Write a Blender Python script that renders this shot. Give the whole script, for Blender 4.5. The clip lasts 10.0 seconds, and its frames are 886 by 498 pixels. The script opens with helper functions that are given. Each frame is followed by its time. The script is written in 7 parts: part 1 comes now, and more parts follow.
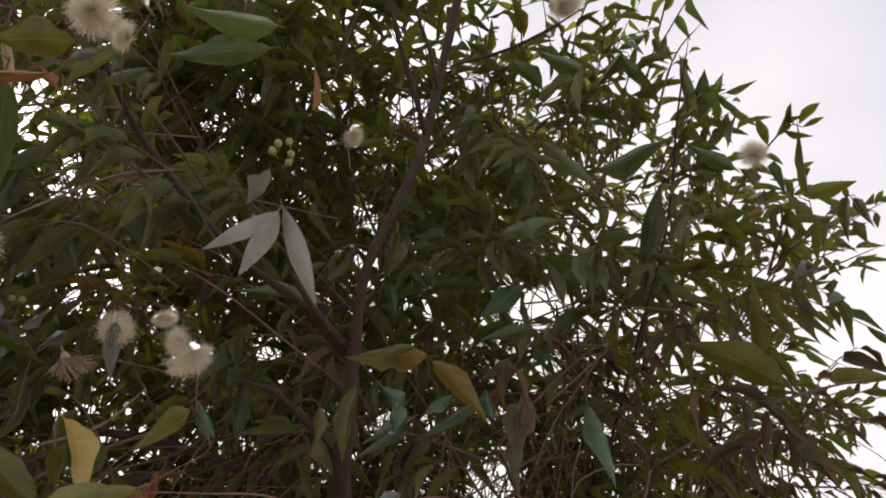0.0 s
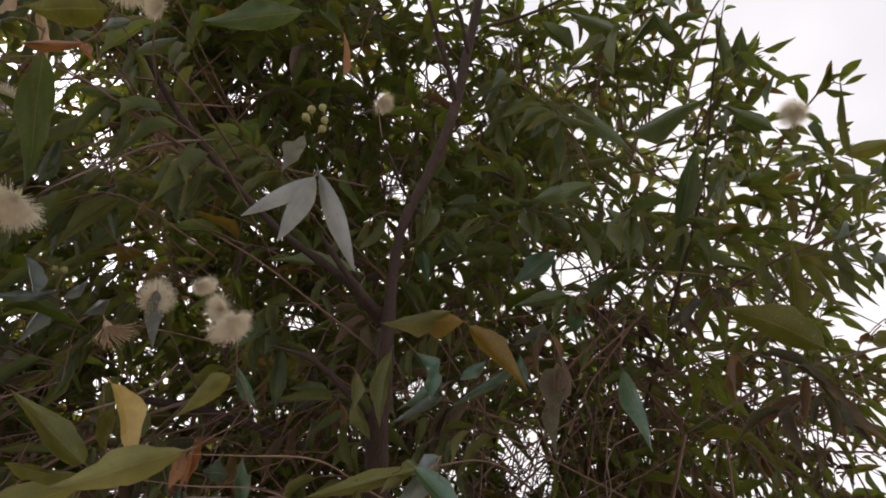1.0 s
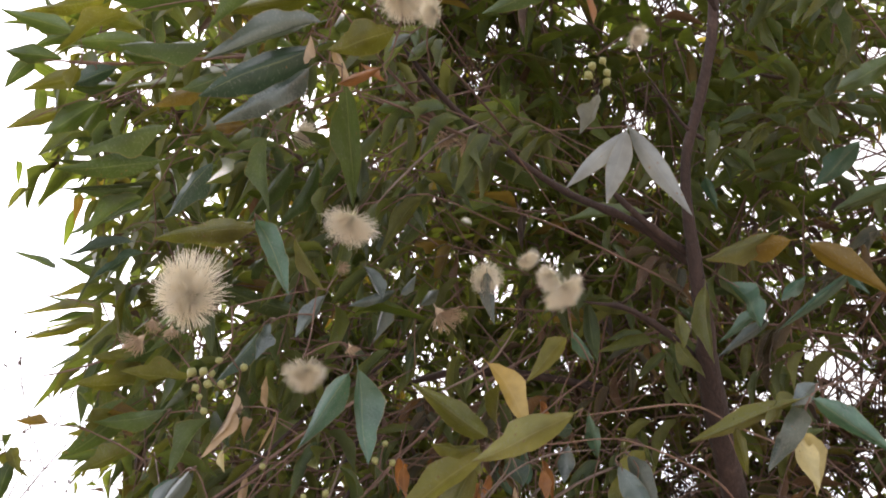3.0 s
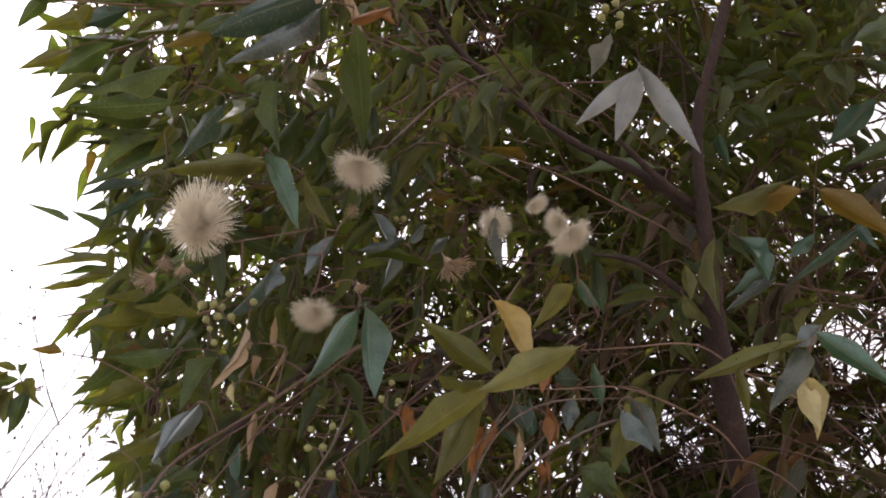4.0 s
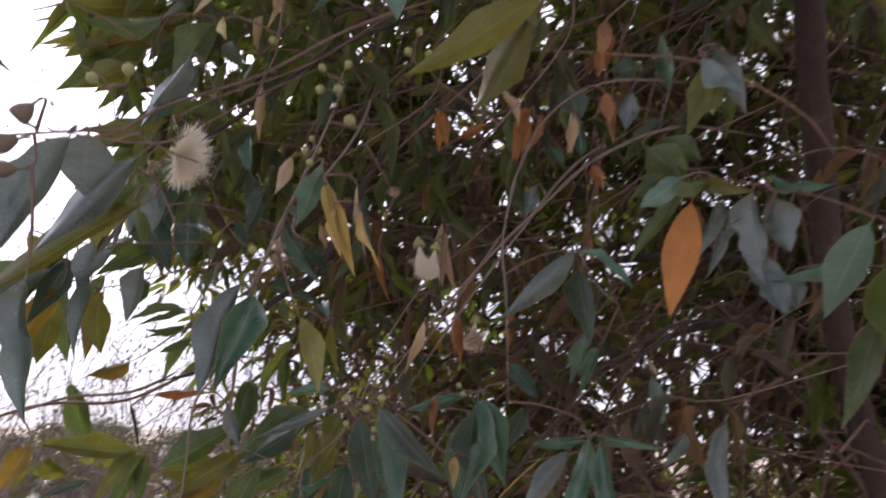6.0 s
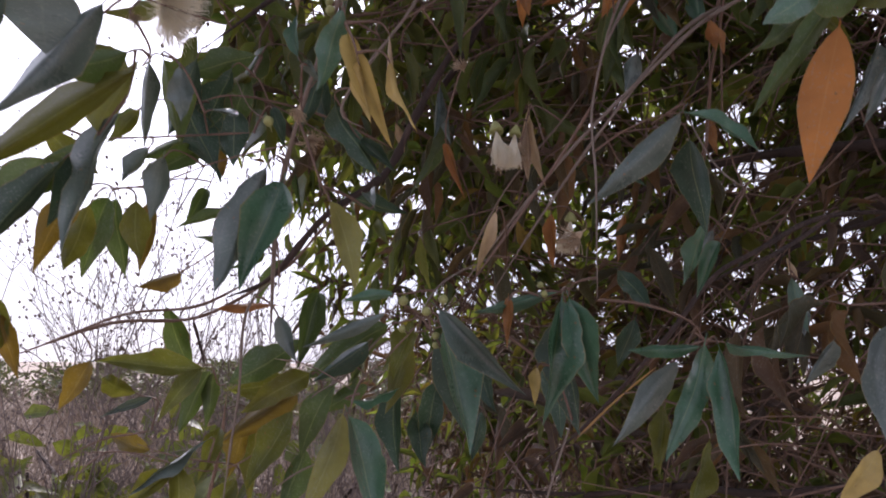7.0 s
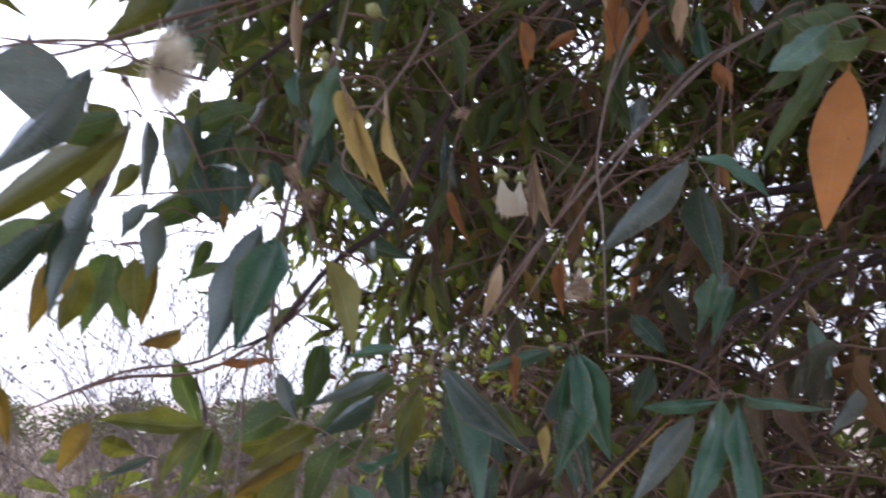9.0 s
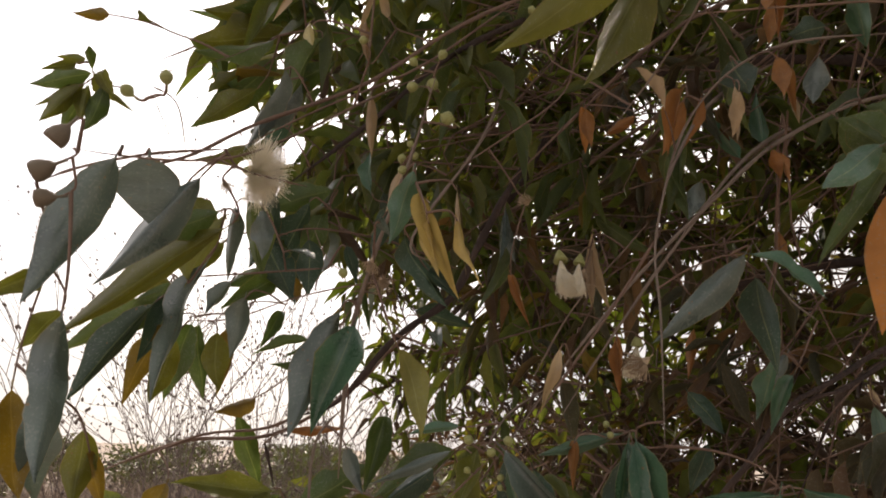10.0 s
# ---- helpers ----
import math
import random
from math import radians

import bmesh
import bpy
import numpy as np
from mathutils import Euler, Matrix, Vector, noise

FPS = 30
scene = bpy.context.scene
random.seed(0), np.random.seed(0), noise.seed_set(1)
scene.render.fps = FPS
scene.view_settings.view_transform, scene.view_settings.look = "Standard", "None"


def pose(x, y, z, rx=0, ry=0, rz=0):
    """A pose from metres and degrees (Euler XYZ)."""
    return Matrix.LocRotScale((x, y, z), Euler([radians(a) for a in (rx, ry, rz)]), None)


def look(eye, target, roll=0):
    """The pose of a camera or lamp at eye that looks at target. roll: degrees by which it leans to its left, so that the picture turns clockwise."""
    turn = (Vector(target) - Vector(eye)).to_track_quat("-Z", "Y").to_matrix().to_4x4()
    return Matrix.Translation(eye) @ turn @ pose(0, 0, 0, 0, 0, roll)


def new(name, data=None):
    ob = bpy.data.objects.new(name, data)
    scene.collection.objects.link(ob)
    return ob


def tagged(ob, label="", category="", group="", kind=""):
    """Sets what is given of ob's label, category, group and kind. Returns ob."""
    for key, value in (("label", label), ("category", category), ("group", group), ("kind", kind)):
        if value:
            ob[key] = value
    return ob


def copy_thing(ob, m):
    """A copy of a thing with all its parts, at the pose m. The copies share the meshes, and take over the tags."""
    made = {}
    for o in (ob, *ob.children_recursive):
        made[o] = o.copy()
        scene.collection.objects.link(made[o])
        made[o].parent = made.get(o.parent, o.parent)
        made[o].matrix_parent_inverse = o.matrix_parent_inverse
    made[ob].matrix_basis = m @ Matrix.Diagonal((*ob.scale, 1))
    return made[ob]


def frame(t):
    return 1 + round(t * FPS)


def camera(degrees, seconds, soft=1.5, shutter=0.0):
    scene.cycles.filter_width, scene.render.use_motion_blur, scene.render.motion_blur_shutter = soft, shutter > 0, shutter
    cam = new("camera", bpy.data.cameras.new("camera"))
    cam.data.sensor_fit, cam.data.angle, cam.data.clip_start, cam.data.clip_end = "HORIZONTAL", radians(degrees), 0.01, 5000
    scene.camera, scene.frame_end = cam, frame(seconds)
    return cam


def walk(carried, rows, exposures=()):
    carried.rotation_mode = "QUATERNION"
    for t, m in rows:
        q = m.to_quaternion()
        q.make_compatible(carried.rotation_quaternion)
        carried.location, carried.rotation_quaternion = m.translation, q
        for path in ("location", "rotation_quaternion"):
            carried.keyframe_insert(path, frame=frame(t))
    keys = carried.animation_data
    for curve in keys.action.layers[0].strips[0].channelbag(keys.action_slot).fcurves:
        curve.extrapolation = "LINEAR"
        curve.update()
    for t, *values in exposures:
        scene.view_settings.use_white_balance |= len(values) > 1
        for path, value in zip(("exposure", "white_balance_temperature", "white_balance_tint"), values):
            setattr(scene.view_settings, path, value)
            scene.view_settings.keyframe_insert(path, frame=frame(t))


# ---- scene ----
cam = camera(63.8, 10.0, soft=1.8, shutter=0.4)
# seconds, eye, yaw, pitch, lean
PATH = [
    (0, 0.0006, 0.0065, 1.7142, 0.36, 38.13, 0.35),
    (0.5, -0.0008, 0.0053, 1.7096, 1.49, 36.65, 0.68),
    (1, -0.0064, 0.0114, 1.7128, 2.99, 35.71, 1.16),
    (1.5, -0.0164, 0.0060, 1.7182, 6.29, 35.85, 1.30),
    (2, -0.0510, -0.0024, 1.7160, 16.79, 33.54, -0.69),
    (2.5, -0.0647, -0.0129, 1.7194, 22.85, 33.16, -0.07),
    (3, -0.0621, -0.0150, 1.7141, 25.21, 31.19, 0.48),
    (3.2, -0.0635, -0.0108, 1.7126, 25.06, 30.14, 0.11),
    (4.3, -0.0639, -0.0033, 1.6865, 25.73, 28.00, 2.64),
    (4.5, -0.0679, 0.0074, 1.6825, 23.82, 25.91, 2.79),
    (5, -0.0773, 0.0242, 1.6533, 24.29, 21.35, 1.16),
    (5.5, -0.0920, 0.0415, 1.6368, 25.75, 16.51, 0.42),
    (6, -0.1224, 0.1101, 1.6217, 28.61, 14.49, 1.19),
    (6.2, -0.1294, 0.1334, 1.6246, 32.14, 12.91, 1.46),
    (7.3, -0.1369, 0.2092, 1.6047, 39.16, 8.08, 0.17),
    (7.5, -0.1347, 0.2146, 1.6039, 39.13, 7.50, 0.10),
    (8, -0.1390, 0.2257, 1.6026, 37.01, 7.86, -0.03),
    (8.5, -0.1356, 0.2274, 1.6113, 35.09, 10.15, -0.36),
    (9, -0.1373, 0.2074, 1.6207, 40.11, 11.92, -0.27),
    (9.5, -0.1376, 0.1940, 1.6270, 43.76, 14.95, 1.40),
    (10, -0.1256, 0.1832, 1.6348, 44.43, 15.86, 2.02),
]
EXPOSURES = [(0.0, 0.74, 6950, 17), (1.0, 0.80, 6950, 17), (1.5, 1.11, 7100, 18), (2.1, 1.62, 7200, 18), (2.5, 2.08, 6350, 22), (3.0, 1.64, 6700, 17), (4.5, 1.00, 6750, 23),
             (5.5, 0.86, 6550, 25), (6.2, 1.08, 6200, 25), (7.5, 0.76, 6100, 25), (8.5, 0.95, 6000, 22), (9.0, 1.24, 5700, 20), (9.5, 1.32, 6650, 15), (10.0, 0.72, 7600, 16)]
walk(cam, [(t, pose(x, y, z, 90 + pitch, 0, yaw) @ pose(0, 0, 0, 0, 0, lean)) for t, x, y, z, yaw, pitch, lean in PATH], EXPOSURES)

# ---- sky and sun: bright thin overcast ----
SUN_ELEVATION, SUN_AZIMUTH = 44.0, 60.0
world = bpy.data.worlds.new("overcast_sky")
scene.world = world
world.use_nodes = True
wn, wl = world.node_tree.nodes, world.node_tree.links
wn.clear()
sky = wn.new("ShaderNodeTexSky")
sky.sky_type, sky.sun_disc = "NISHITA", False
sky.sun_elevation, sky.sun_rotation = radians(SUN_ELEVATION), radians(-SUN_AZIMUTH)
sky_gain = wn.new("ShaderNodeVectorMath")
sky_gain.operation = "SCALE"
sky_gain.inputs["Scale"].default_value = 0.09
wl.new(sky.outputs[0], sky_gain.inputs[0])
coord = wn.new("ShaderNodeTexCoord")
cloud = wn.new("ShaderNodeTexNoise")
cloud.inputs["Scale"].default_value, cloud.inputs["Detail"].default_value = 1.6, 4.0
wl.new(coord.outputs["Generated"], cloud.inputs["Vector"])
cloud_tone = wn.new("ShaderNodeValToRGB")
cloud_tone.color_ramp.elements[0].position, cloud_tone.color_ramp.elements[0].color = 0.35, (0.64, 0.675, 0.76, 1)
cloud_tone.color_ramp.elements[1].position, cloud_tone.color_ramp.elements[1].color = 0.65, (0.97, 0.985, 1.0, 1)
wl.new(cloud.outputs[0], cloud_tone.inputs[0])
veil = wn.new("ShaderNodeMix")
veil.data_type = "RGBA"
veil.inputs[0].default_value = 0.88
wl.new(sky_gain.outputs[0], veil.inputs[6])
wl.new(cloud_tone.outputs[0], veil.inputs[7])
az, el = radians(SUN_AZIMUTH), radians(SUN_ELEVATION)
SUN_WAY = Vector((-math.sin(az) * math.cos(el), math.cos(az) * math.cos(el), math.sin(el)))
toward = wn.new("ShaderNodeVectorMath")
toward.operation = "DOT_PRODUCT"
toward.inputs[1].default_value = SUN_WAY
wl.new(coord.outputs["Generated"], toward.inputs[0])
glow = wn.new("ShaderNodeMapRange")
glow.inputs["From Min"].default_value, glow.inputs["From Max"].default_value = 0.72, 1.0
glow.inputs["To Min"].default_value, glow.inputs["To Max"].default_value = 0.72, 1.95
wl.new(toward.outputs["Value"], glow.inputs["Value"])
back = wn.new("ShaderNodeBackground")
wl.new(glow.outputs[0], back.inputs["Strength"])
wl.new(veil.outputs[2], back.inputs["Color"])
wo = wn.new("ShaderNodeOutputWorld")
wl.new(back.outputs[0], wo.inputs[0])

sun_data = bpy.data.lights.new("sun", "SUN")
sun_data.energy, sun_data.angle, sun_data.color = 3.3, radians(14), (1.0, 0.95, 0.88)
sun = new("sun", sun_data)
sun.matrix_world = look(SUN_WAY * 30, (0, 0, 0))


# ---- materials ----
def material(name):
    m = bpy.data.materials.new(name)
    m.use_nodes = True
    n, l = m.node_tree.nodes, m.node_tree.links
    n.clear()
    out = n.new("ShaderNodeOutputMaterial")
    return m, n, l, out


def ramp(n, stops):
    r = n.new("ShaderNodeValToRGB")
    e = r.color_ramp.elements
    while len(e) < len(stops):
        e.new(0.5)
    for k, (p, c) in zip(e, stops):
        k.position, k.color = p, (*c, 1)
    return r


def math_node(n, l, op, a, b=None, c=None):
    k = n.new("ShaderNodeMath")
    k.operation = op
    for i, v in enumerate((a, b, c)):
        if v is None:
            continue
        if isinstance(v, (int, float)):
            k.inputs[i].default_value = v
        else:
            l.new(v, k.inputs[i])
    return k.outputs[0]


def leaf_material(name, tones, under, rough, through_amount, per_island=False, blotch=0.5, vein=(0.30, 0.34, 0.16), wax=0.2):
    """A leaf blade: tone by piece, blotches, pale midrib and side veins by the blade's own u (across) and v (along)."""
    m, n, l, out = material(name)
    if per_island:
        rnd = n.new("ShaderNodeNewGeometry").outputs["Random Per Island"]
    else:
        rnd = n.new("ShaderNodeObjectInfo").outputs["Random"]
    tone = ramp(n, [(i / (len(tones) - 1), c) for i, c in enumerate(tones)])
    l.new(rnd, tone.inputs[0])
    uv = n.new("ShaderNodeUVMap")
    uv.uv_map = "blade"
    sep = n.new("ShaderNodeSeparateXYZ")
    l.new(uv.outputs[0], sep.inputs[0])
    co = n.new("ShaderNodeTexCoord")
    nz = n.new("ShaderNodeTexNoise")
    own = n.new("ShaderNodeVectorMath")
    own.operation = "MULTIPLY_ADD"
    own.inputs[1].default_value = (1, 1, 1) if per_island else (0.018, 0.065, 0.065)
    l.new(co.outputs["Object"], own.inputs[0])
    l.new(math_node(n, l, "MULTIPLY", rnd, 9.0), own.inputs[2])
    place = own.outputs[0]
    nz.inputs["Scale"].default_value, nz.inputs["Detail"].default_value = 60.0, 3.0
    l.new(place, nz.inputs["Vector"])
    fine = n.new("ShaderNodeTexNoise")
    fine.inputs["Scale"].default_value, fine.inputs["Detail"].default_value = 700.0, 2.0
    l.new(place, fine.inputs["Vector"])
    mix = n.new("ShaderNodeMix")
    mix.data_type, mix.blend_type = "RGBA", "MIX"
    l.new(math_node(n, l, "MULTIPLY", nz.outputs[0], blotch), mix.inputs[0])
    l.new(tone.outputs[0], mix.inputs[6])
    mix.inputs[7].default_value = (*under, 1)
    # midrib and side veins
    u = math_node(n, l, "ABSOLUTE", math_node(n, l, "SUBTRACT", sep.outputs[0], 0.5))
    rib = math_node(n, l, "LESS_THAN", u, 0.022)
    slant = math_node(n, l, "ADD", math_node(n, l, "MULTIPLY", sep.outputs[1], 18.0), math_node(n, l, "MULTIPLY", u, -9.0))
    side = math_node(n, l, "LESS_THAN", math_node(n, l, "FRACT", slant), 0.09)
    veins = math_node(n, l, "MAXIMUM", math_node(n, l, "MULTIPLY", rib, 0.20), math_node(n, l, "MULTIPLY", side, 0.05))
    vmix = n.new("ShaderNodeMix")
    vmix.data_type = "RGBA"
    l.new(veins, vmix.inputs[0])
    l.new(mix.outputs[2], vmix.inputs[6])
    vmix.inputs[7].default_value = (*vein, 1)
    # brown spots of wear
    spots = n.new("ShaderNodeTexVoronoi")
    spots.inputs["Scale"].default_value = 170.0
    l.new(place, spots.inputs["Vector"])
    spot = math_node(n, l, "MULTIPLY", math_node(n, l, "LESS_THAN", spots.outputs[0], 0.13), math_node(n, l, "GREATER_THAN", nz.outputs[0], 0.56))
    smix = n.new("ShaderNodeMix")
    smix.data_type = "RGBA"
    l.new(math_node(n, l, "MULTIPLY", spot, 0.7), smix.inputs[0])
    l.new(vmix.outputs[2], smix.inputs[6])
    smix.inputs[7].default_value = (0.16, 0.09, 0.04, 1)
    broad = n.new("ShaderNodeTexNoise")
    broad.inputs["Scale"].default_value, broad.inputs["Detail"].default_value, broad.inputs["Roughness"].default_value = 26.0, 4.0, 0.6
    l.new(place, broad.inputs["Vector"])
    shade = n.new("ShaderNodeMapRange")
    shade.inputs["From Min"].default_value, shade.inputs["From Max"].default_value = 0.3, 0.7
    shade.inputs["To Min"].default_value, shade.inputs["To Max"].default_value = 0.72, 1.34
    l.new(broad.outputs[0], shade.inputs["Value"])
    mottle = n.new("ShaderNodeVectorMath")
    mottle.operation = "SCALE"
    l.new(smix.outputs[2], mottle.inputs[0])
    l.new(shade.outputs[0], mottle.inputs["Scale"])
    rim = math_node(n, l, "MULTIPLY", math_node(n, l, "GREATER_THAN", math_node(n, l, "ADD", u, math_node(n, l, "MULTIPLY", fine.outputs[0], 0.06)), 0.505), 0.45)
    rmix = n.new("ShaderNodeMix")
    rmix.data_type = "RGBA"
    l.new(rim, rmix.inputs[0])
    l.new(mottle.outputs[0], rmix.inputs[6])
    rmix.inputs[7].default_value = (0.20, 0.15, 0.06, 1)
    # fine pale specks, thicker in patches
    speckle = math_node(n, l, "MULTIPLY", math_node(n, l, "GREATER_THAN", math_node(n, l, "ADD", fine.outputs[0], math_node(n, l, "MULTIPLY", broad.outputs[0], 0.35)), 0.80), 0.30)
    dmix = n.new("ShaderNodeMix")
    dmix.data_type = "RGBA"
    l.new(speckle, dmix.inputs[0])
    l.new(rmix.outputs[2], dmix.inputs[6])
    dmix.inputs[7].default_value = (0.24, 0.25, 0.22, 1)
    bs = n.new("ShaderNodeBsdfPrincipled")
    l.new(dmix.outputs[2], bs.inputs["Base Color"])
    l.new(math_node(n, l, "ADD", math_node(n, l, "MULTIPLY", broad.outputs[0], 0.8), math_node(n, l, "MULTIPLY_ADD", fine.outputs[0], 0.25, rough - 0.52)), bs.inputs["Roughness"])
    bs.inputs["IOR"].default_value, bs.inputs["Specular IOR Level"].default_value = 1.45, 0.5 if wax > 0.3 else 0.28
    bs.inputs["Coat Weight"].default_value, bs.inputs["Coat Roughness"].default_value, bs.inputs["Coat IOR"].default_value = wax, 0.30, 1.5
    bump = n.new("ShaderNodeBump")
    bump.inputs["Strength"].default_value, bump.inputs["Distance"].default_value = 0.42, 0.0005
    height = math_node(n, l, "ADD", math_node(n, l, "MULTIPLY", veins, -1.2), math_node(n, l, "ADD", math_node(n, l, "MULTIPLY", fine.outputs[0], 0.5), math_node(n, l, "MULTIPLY", nz.outputs[0], 5.0)))
    l.new(height, bump.inputs["Height"])
    l.new(bump.outputs[0], bs.inputs["Normal"])
    tr = n.new("ShaderNodeBsdfTranslucent")
    tint = n.new("ShaderNodeMix")
    tint.data_type, tint.blend_type = "RGBA", "MULTIPLY"
    tint.inputs[0].default_value = 1.0
    l.new(rmix.outputs[2], tint.inputs[6])
    tint.inputs[7].default_value = (1.18, 1.12, 0.55, 1)
    l.new(tint.outputs[2], tr.inputs[0])
    ms = n.new("ShaderNodeMixShader")
    ms.inputs[0].default_value = through_amount
    l.new(bs.outputs[0], ms.inputs[1])
    l.new(tr.outputs[0], ms.inputs[2])
    l.new(ms.outputs[0], out.inputs[0])
    return m


def rough_material(name, stops, scale, rough=0.85, bump_dist=0.002, stretch=(1, 1, 1), fine_scale=None, space="Object"):
    """A weathered matt surface: colour by noise at two scales, and relief."""
    m, n, l, out = material(name)
    co = n.new("ShaderNodeTexCoord")
    mp = n.new("ShaderNodeMapping")
    mp.inputs["Scale"].default_value = stretch
    l.new(co.outputs[space], mp.inputs[0])
    a = n.new("ShaderNodeTexNoise")
    a.inputs["Scale"].default_value, a.inputs["Detail"].default_value = scale, 5.0
    b = n.new("ShaderNodeTexNoise")
    b.inputs["Scale"].default_value, b.inputs["Detail"].default_value = fine_scale or scale * 9, 4.0
    l.new(mp.outputs[0], a.inputs["Vector"])
    l.new(mp.outputs[0], b.inputs["Vector"])
    f = math_node(n, l, "ADD", math_node(n, l, "MULTIPLY", a.outputs[0], 0.6), math_node(n, l, "MULTIPLY", b.outputs[0], 0.4))
    r = ramp(n, stops)
    l.new(f, r.inputs[0])
    bs = n.new("ShaderNodeBsdfPrincipled")
    bs.inputs["Roughness"].default_value = rough
    l.new(r.outputs[0], bs.inputs["Base Color"])
    bp = n.new("ShaderNodeBump")
    bp.inputs["Strength"].default_value, bp.inputs["Distance"].default_value = 0.7, bump_dist
    l.new(f, bp.inputs["Height"])
    l.new(bp.outputs[0], bs.inputs["Normal"])
    l.new(bs.outputs[0], out.inputs[0])
    return m


def filament_material(name, low, high):
    """Thin pale threads that let light through."""
    m, n, l, out = material(name)
    co = n.new("ShaderNodeTexCoord")
    nz = n.new("ShaderNodeTexNoise")
    nz.inputs["Scale"].default_value = 5.0
    l.new(co.outputs["Object"], nz.inputs["Vector"])
    tone = ramp(n, [(0.35, low), (0.65, high)])
    l.new(nz.outputs[0], tone.inputs[0])
    bs = n.new("ShaderNodeBsdfPrincipled")
    bs.inputs["Roughness"].default_value = 0.6
    tr = n.new("ShaderNodeBsdfTranslucent")
    ms = n.new("ShaderNodeMixShader")
    ms.inputs[0].default_value = 0.55
    l.new(tone.outputs[0], bs.inputs["Base Color"])
    l.new(tone.outputs[0], tr.inputs[0])
    l.new(bs.outputs[0], ms.inputs[1])
    l.new(tr.outputs[0], ms.inputs[2])
    l.new(ms.outputs[0], out.inputs[0])
    return m


GREENS = [(0.036, 0.062, 0.018), (0.052, 0.088, 0.022), (0.066, 0.100, 0.026), (0.040, 0.075, 0.030)]
LIT = [(0.062, 0.104, 0.020), (0.084, 0.130, 0.024), (0.100, 0.138, 0.028), (0.066, 0.112, 0.034)]
OLIVES = [(0.068, 0.086, 0.014), (0.092, 0.098, 0.015), (0.078, 0.096, 0.024)]
TEALS = [(0.030, 0.094, 0.056), (0.040, 0.110, 0.066), (0.050, 0.110, 0.080)]
ORANGES = [(0.34, 0.130, 0.030), (0.42, 0.190, 0.050), (0.30, 0.11, 0.035)]
YELLOWS = [(0.38, 0.29, 0.10), (0.36, 0.26, 0.09), (0.42, 0.33, 0.14)]
# greys and whites: leaves' sky sheen put into the colour, in part for greys
GREYS = [(0.052, 0.082, 0.074), (0.074, 0.100, 0.092), (0.048, 0.078, 0.078)]
SKY_SHEENS = [(0.145, 0.165, 0.165), (0.17, 0.19, 0.19)]
TANS = [(0.27, 0.20, 0.13), (0.34, 0.27, 0.18), (0.21, 0.14, 0.09)]
MAT = {}
MAT["green"] = leaf_material("leaf_green", GREENS, (0.08, 0.11, 0.035), 0.45, 0.34, wax=0.28)
MAT["olive"] = leaf_material("leaf_olive", OLIVES, (0.14, 0.125, 0.025), 0.46, 0.40, wax=0.28)
MAT["teal"] = leaf_material("leaf_teal", TEALS, (0.05, 0.11, 0.065), 0.38, 0.24, wax=0.5)
MAT["orange"] = leaf_material("leaf_orange", ORANGES, (0.44, 0.20, 0.06), 0.60, 0.30, vein=(0.45, 0.25, 0.10))
MAT["yellow"] = leaf_material("leaf_yellow", YELLOWS, (0.46, 0.36, 0.14), 0.55, 0.35, vein=(0.5, 0.42, 0.2))
MAT["grey"] = leaf_material("leaf_grey", GREYS, (0.085, 0.11, 0.10), 0.34, 0.18, vein=(0.13, 0.16, 0.14), wax=0.7)
MAT["sky_sheen"] = leaf_material("leaf_sky_sheen", SKY_SHEENS, (0.21, 0.23, 0.23), 0.34, 0.15, vein=(0.28, 0.29, 0.28))
MAT["tan"] = leaf_material("leaf_tan", TANS, (0.38, 0.25, 0.15), 0.70, 0.25, vein=(0.4, 0.28, 0.18))
MAT["ochre"] = leaf_material("leaf_ochre", [(0.115, 0.084, 0.014), (0.15, 0.098, 0.015), (0.11, 0.088, 0.017)], (0.17, 0.105, 0.017), 0.48, 0.40, vein=(0.34, 0.24, 0.08))
MAT["pale"] = leaf_material("leaf_pale", [(0.135, 0.15, 0.035), (0.165, 0.165, 0.05), (0.155, 0.17, 0.06)], (0.21, 0.19, 0.05), 0.42, 0.42, vein=(0.36, 0.36, 0.18))
MAT["paleyellow"] = leaf_material("leaf_pale_yellow", [(0.40, 0.36, 0.17), (0.46, 0.40, 0.22), (0.36, 0.33, 0.17)], (0.46, 0.40, 0.2), 0.5, 0.25, vein=(0.52, 0.47, 0.28))
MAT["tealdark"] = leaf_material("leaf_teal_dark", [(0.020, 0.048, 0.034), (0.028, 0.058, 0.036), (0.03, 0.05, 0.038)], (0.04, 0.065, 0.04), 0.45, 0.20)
MAT["mass"] = leaf_material("leaf_mass", LIT + [(0.085, 0.105, 0.022), (0.050, 0.085, 0.036), (0.072, 0.095, 0.022), (0.095, 0.095, 0.022), (0.060, 0.085, 0.02), (0.16, 0.085, 0.025)], (0.13, 0.145, 0.032), 0.52, 0.58, per_island=True, wax=0.12)
# withered browns, taken darker to put the crown's inner shade into the colour
MAT["dryshade"] = leaf_material("leaf_dry_shade", [(0.034, 0.024, 0.022), (0.055, 0.036, 0.030), (0.13, 0.068, 0.034), (0.045, 0.034, 0.032)], (0.075, 0.05, 0.038), 0.7, 0.25, per_island=True, vein=(0.2, 0.13, 0.08))
# dry orange leaf with the shade deep in the crown put into its colour
MAT["shaded_orange"] = leaf_material("leaf_shaded_orange", [(0.20, 0.075, 0.022), (0.26, 0.11, 0.035), (0.17, 0.075, 0.03)], (0.28, 0.14, 0.05), 0.6, 0.3, vein=(0.3, 0.17, 0.08))
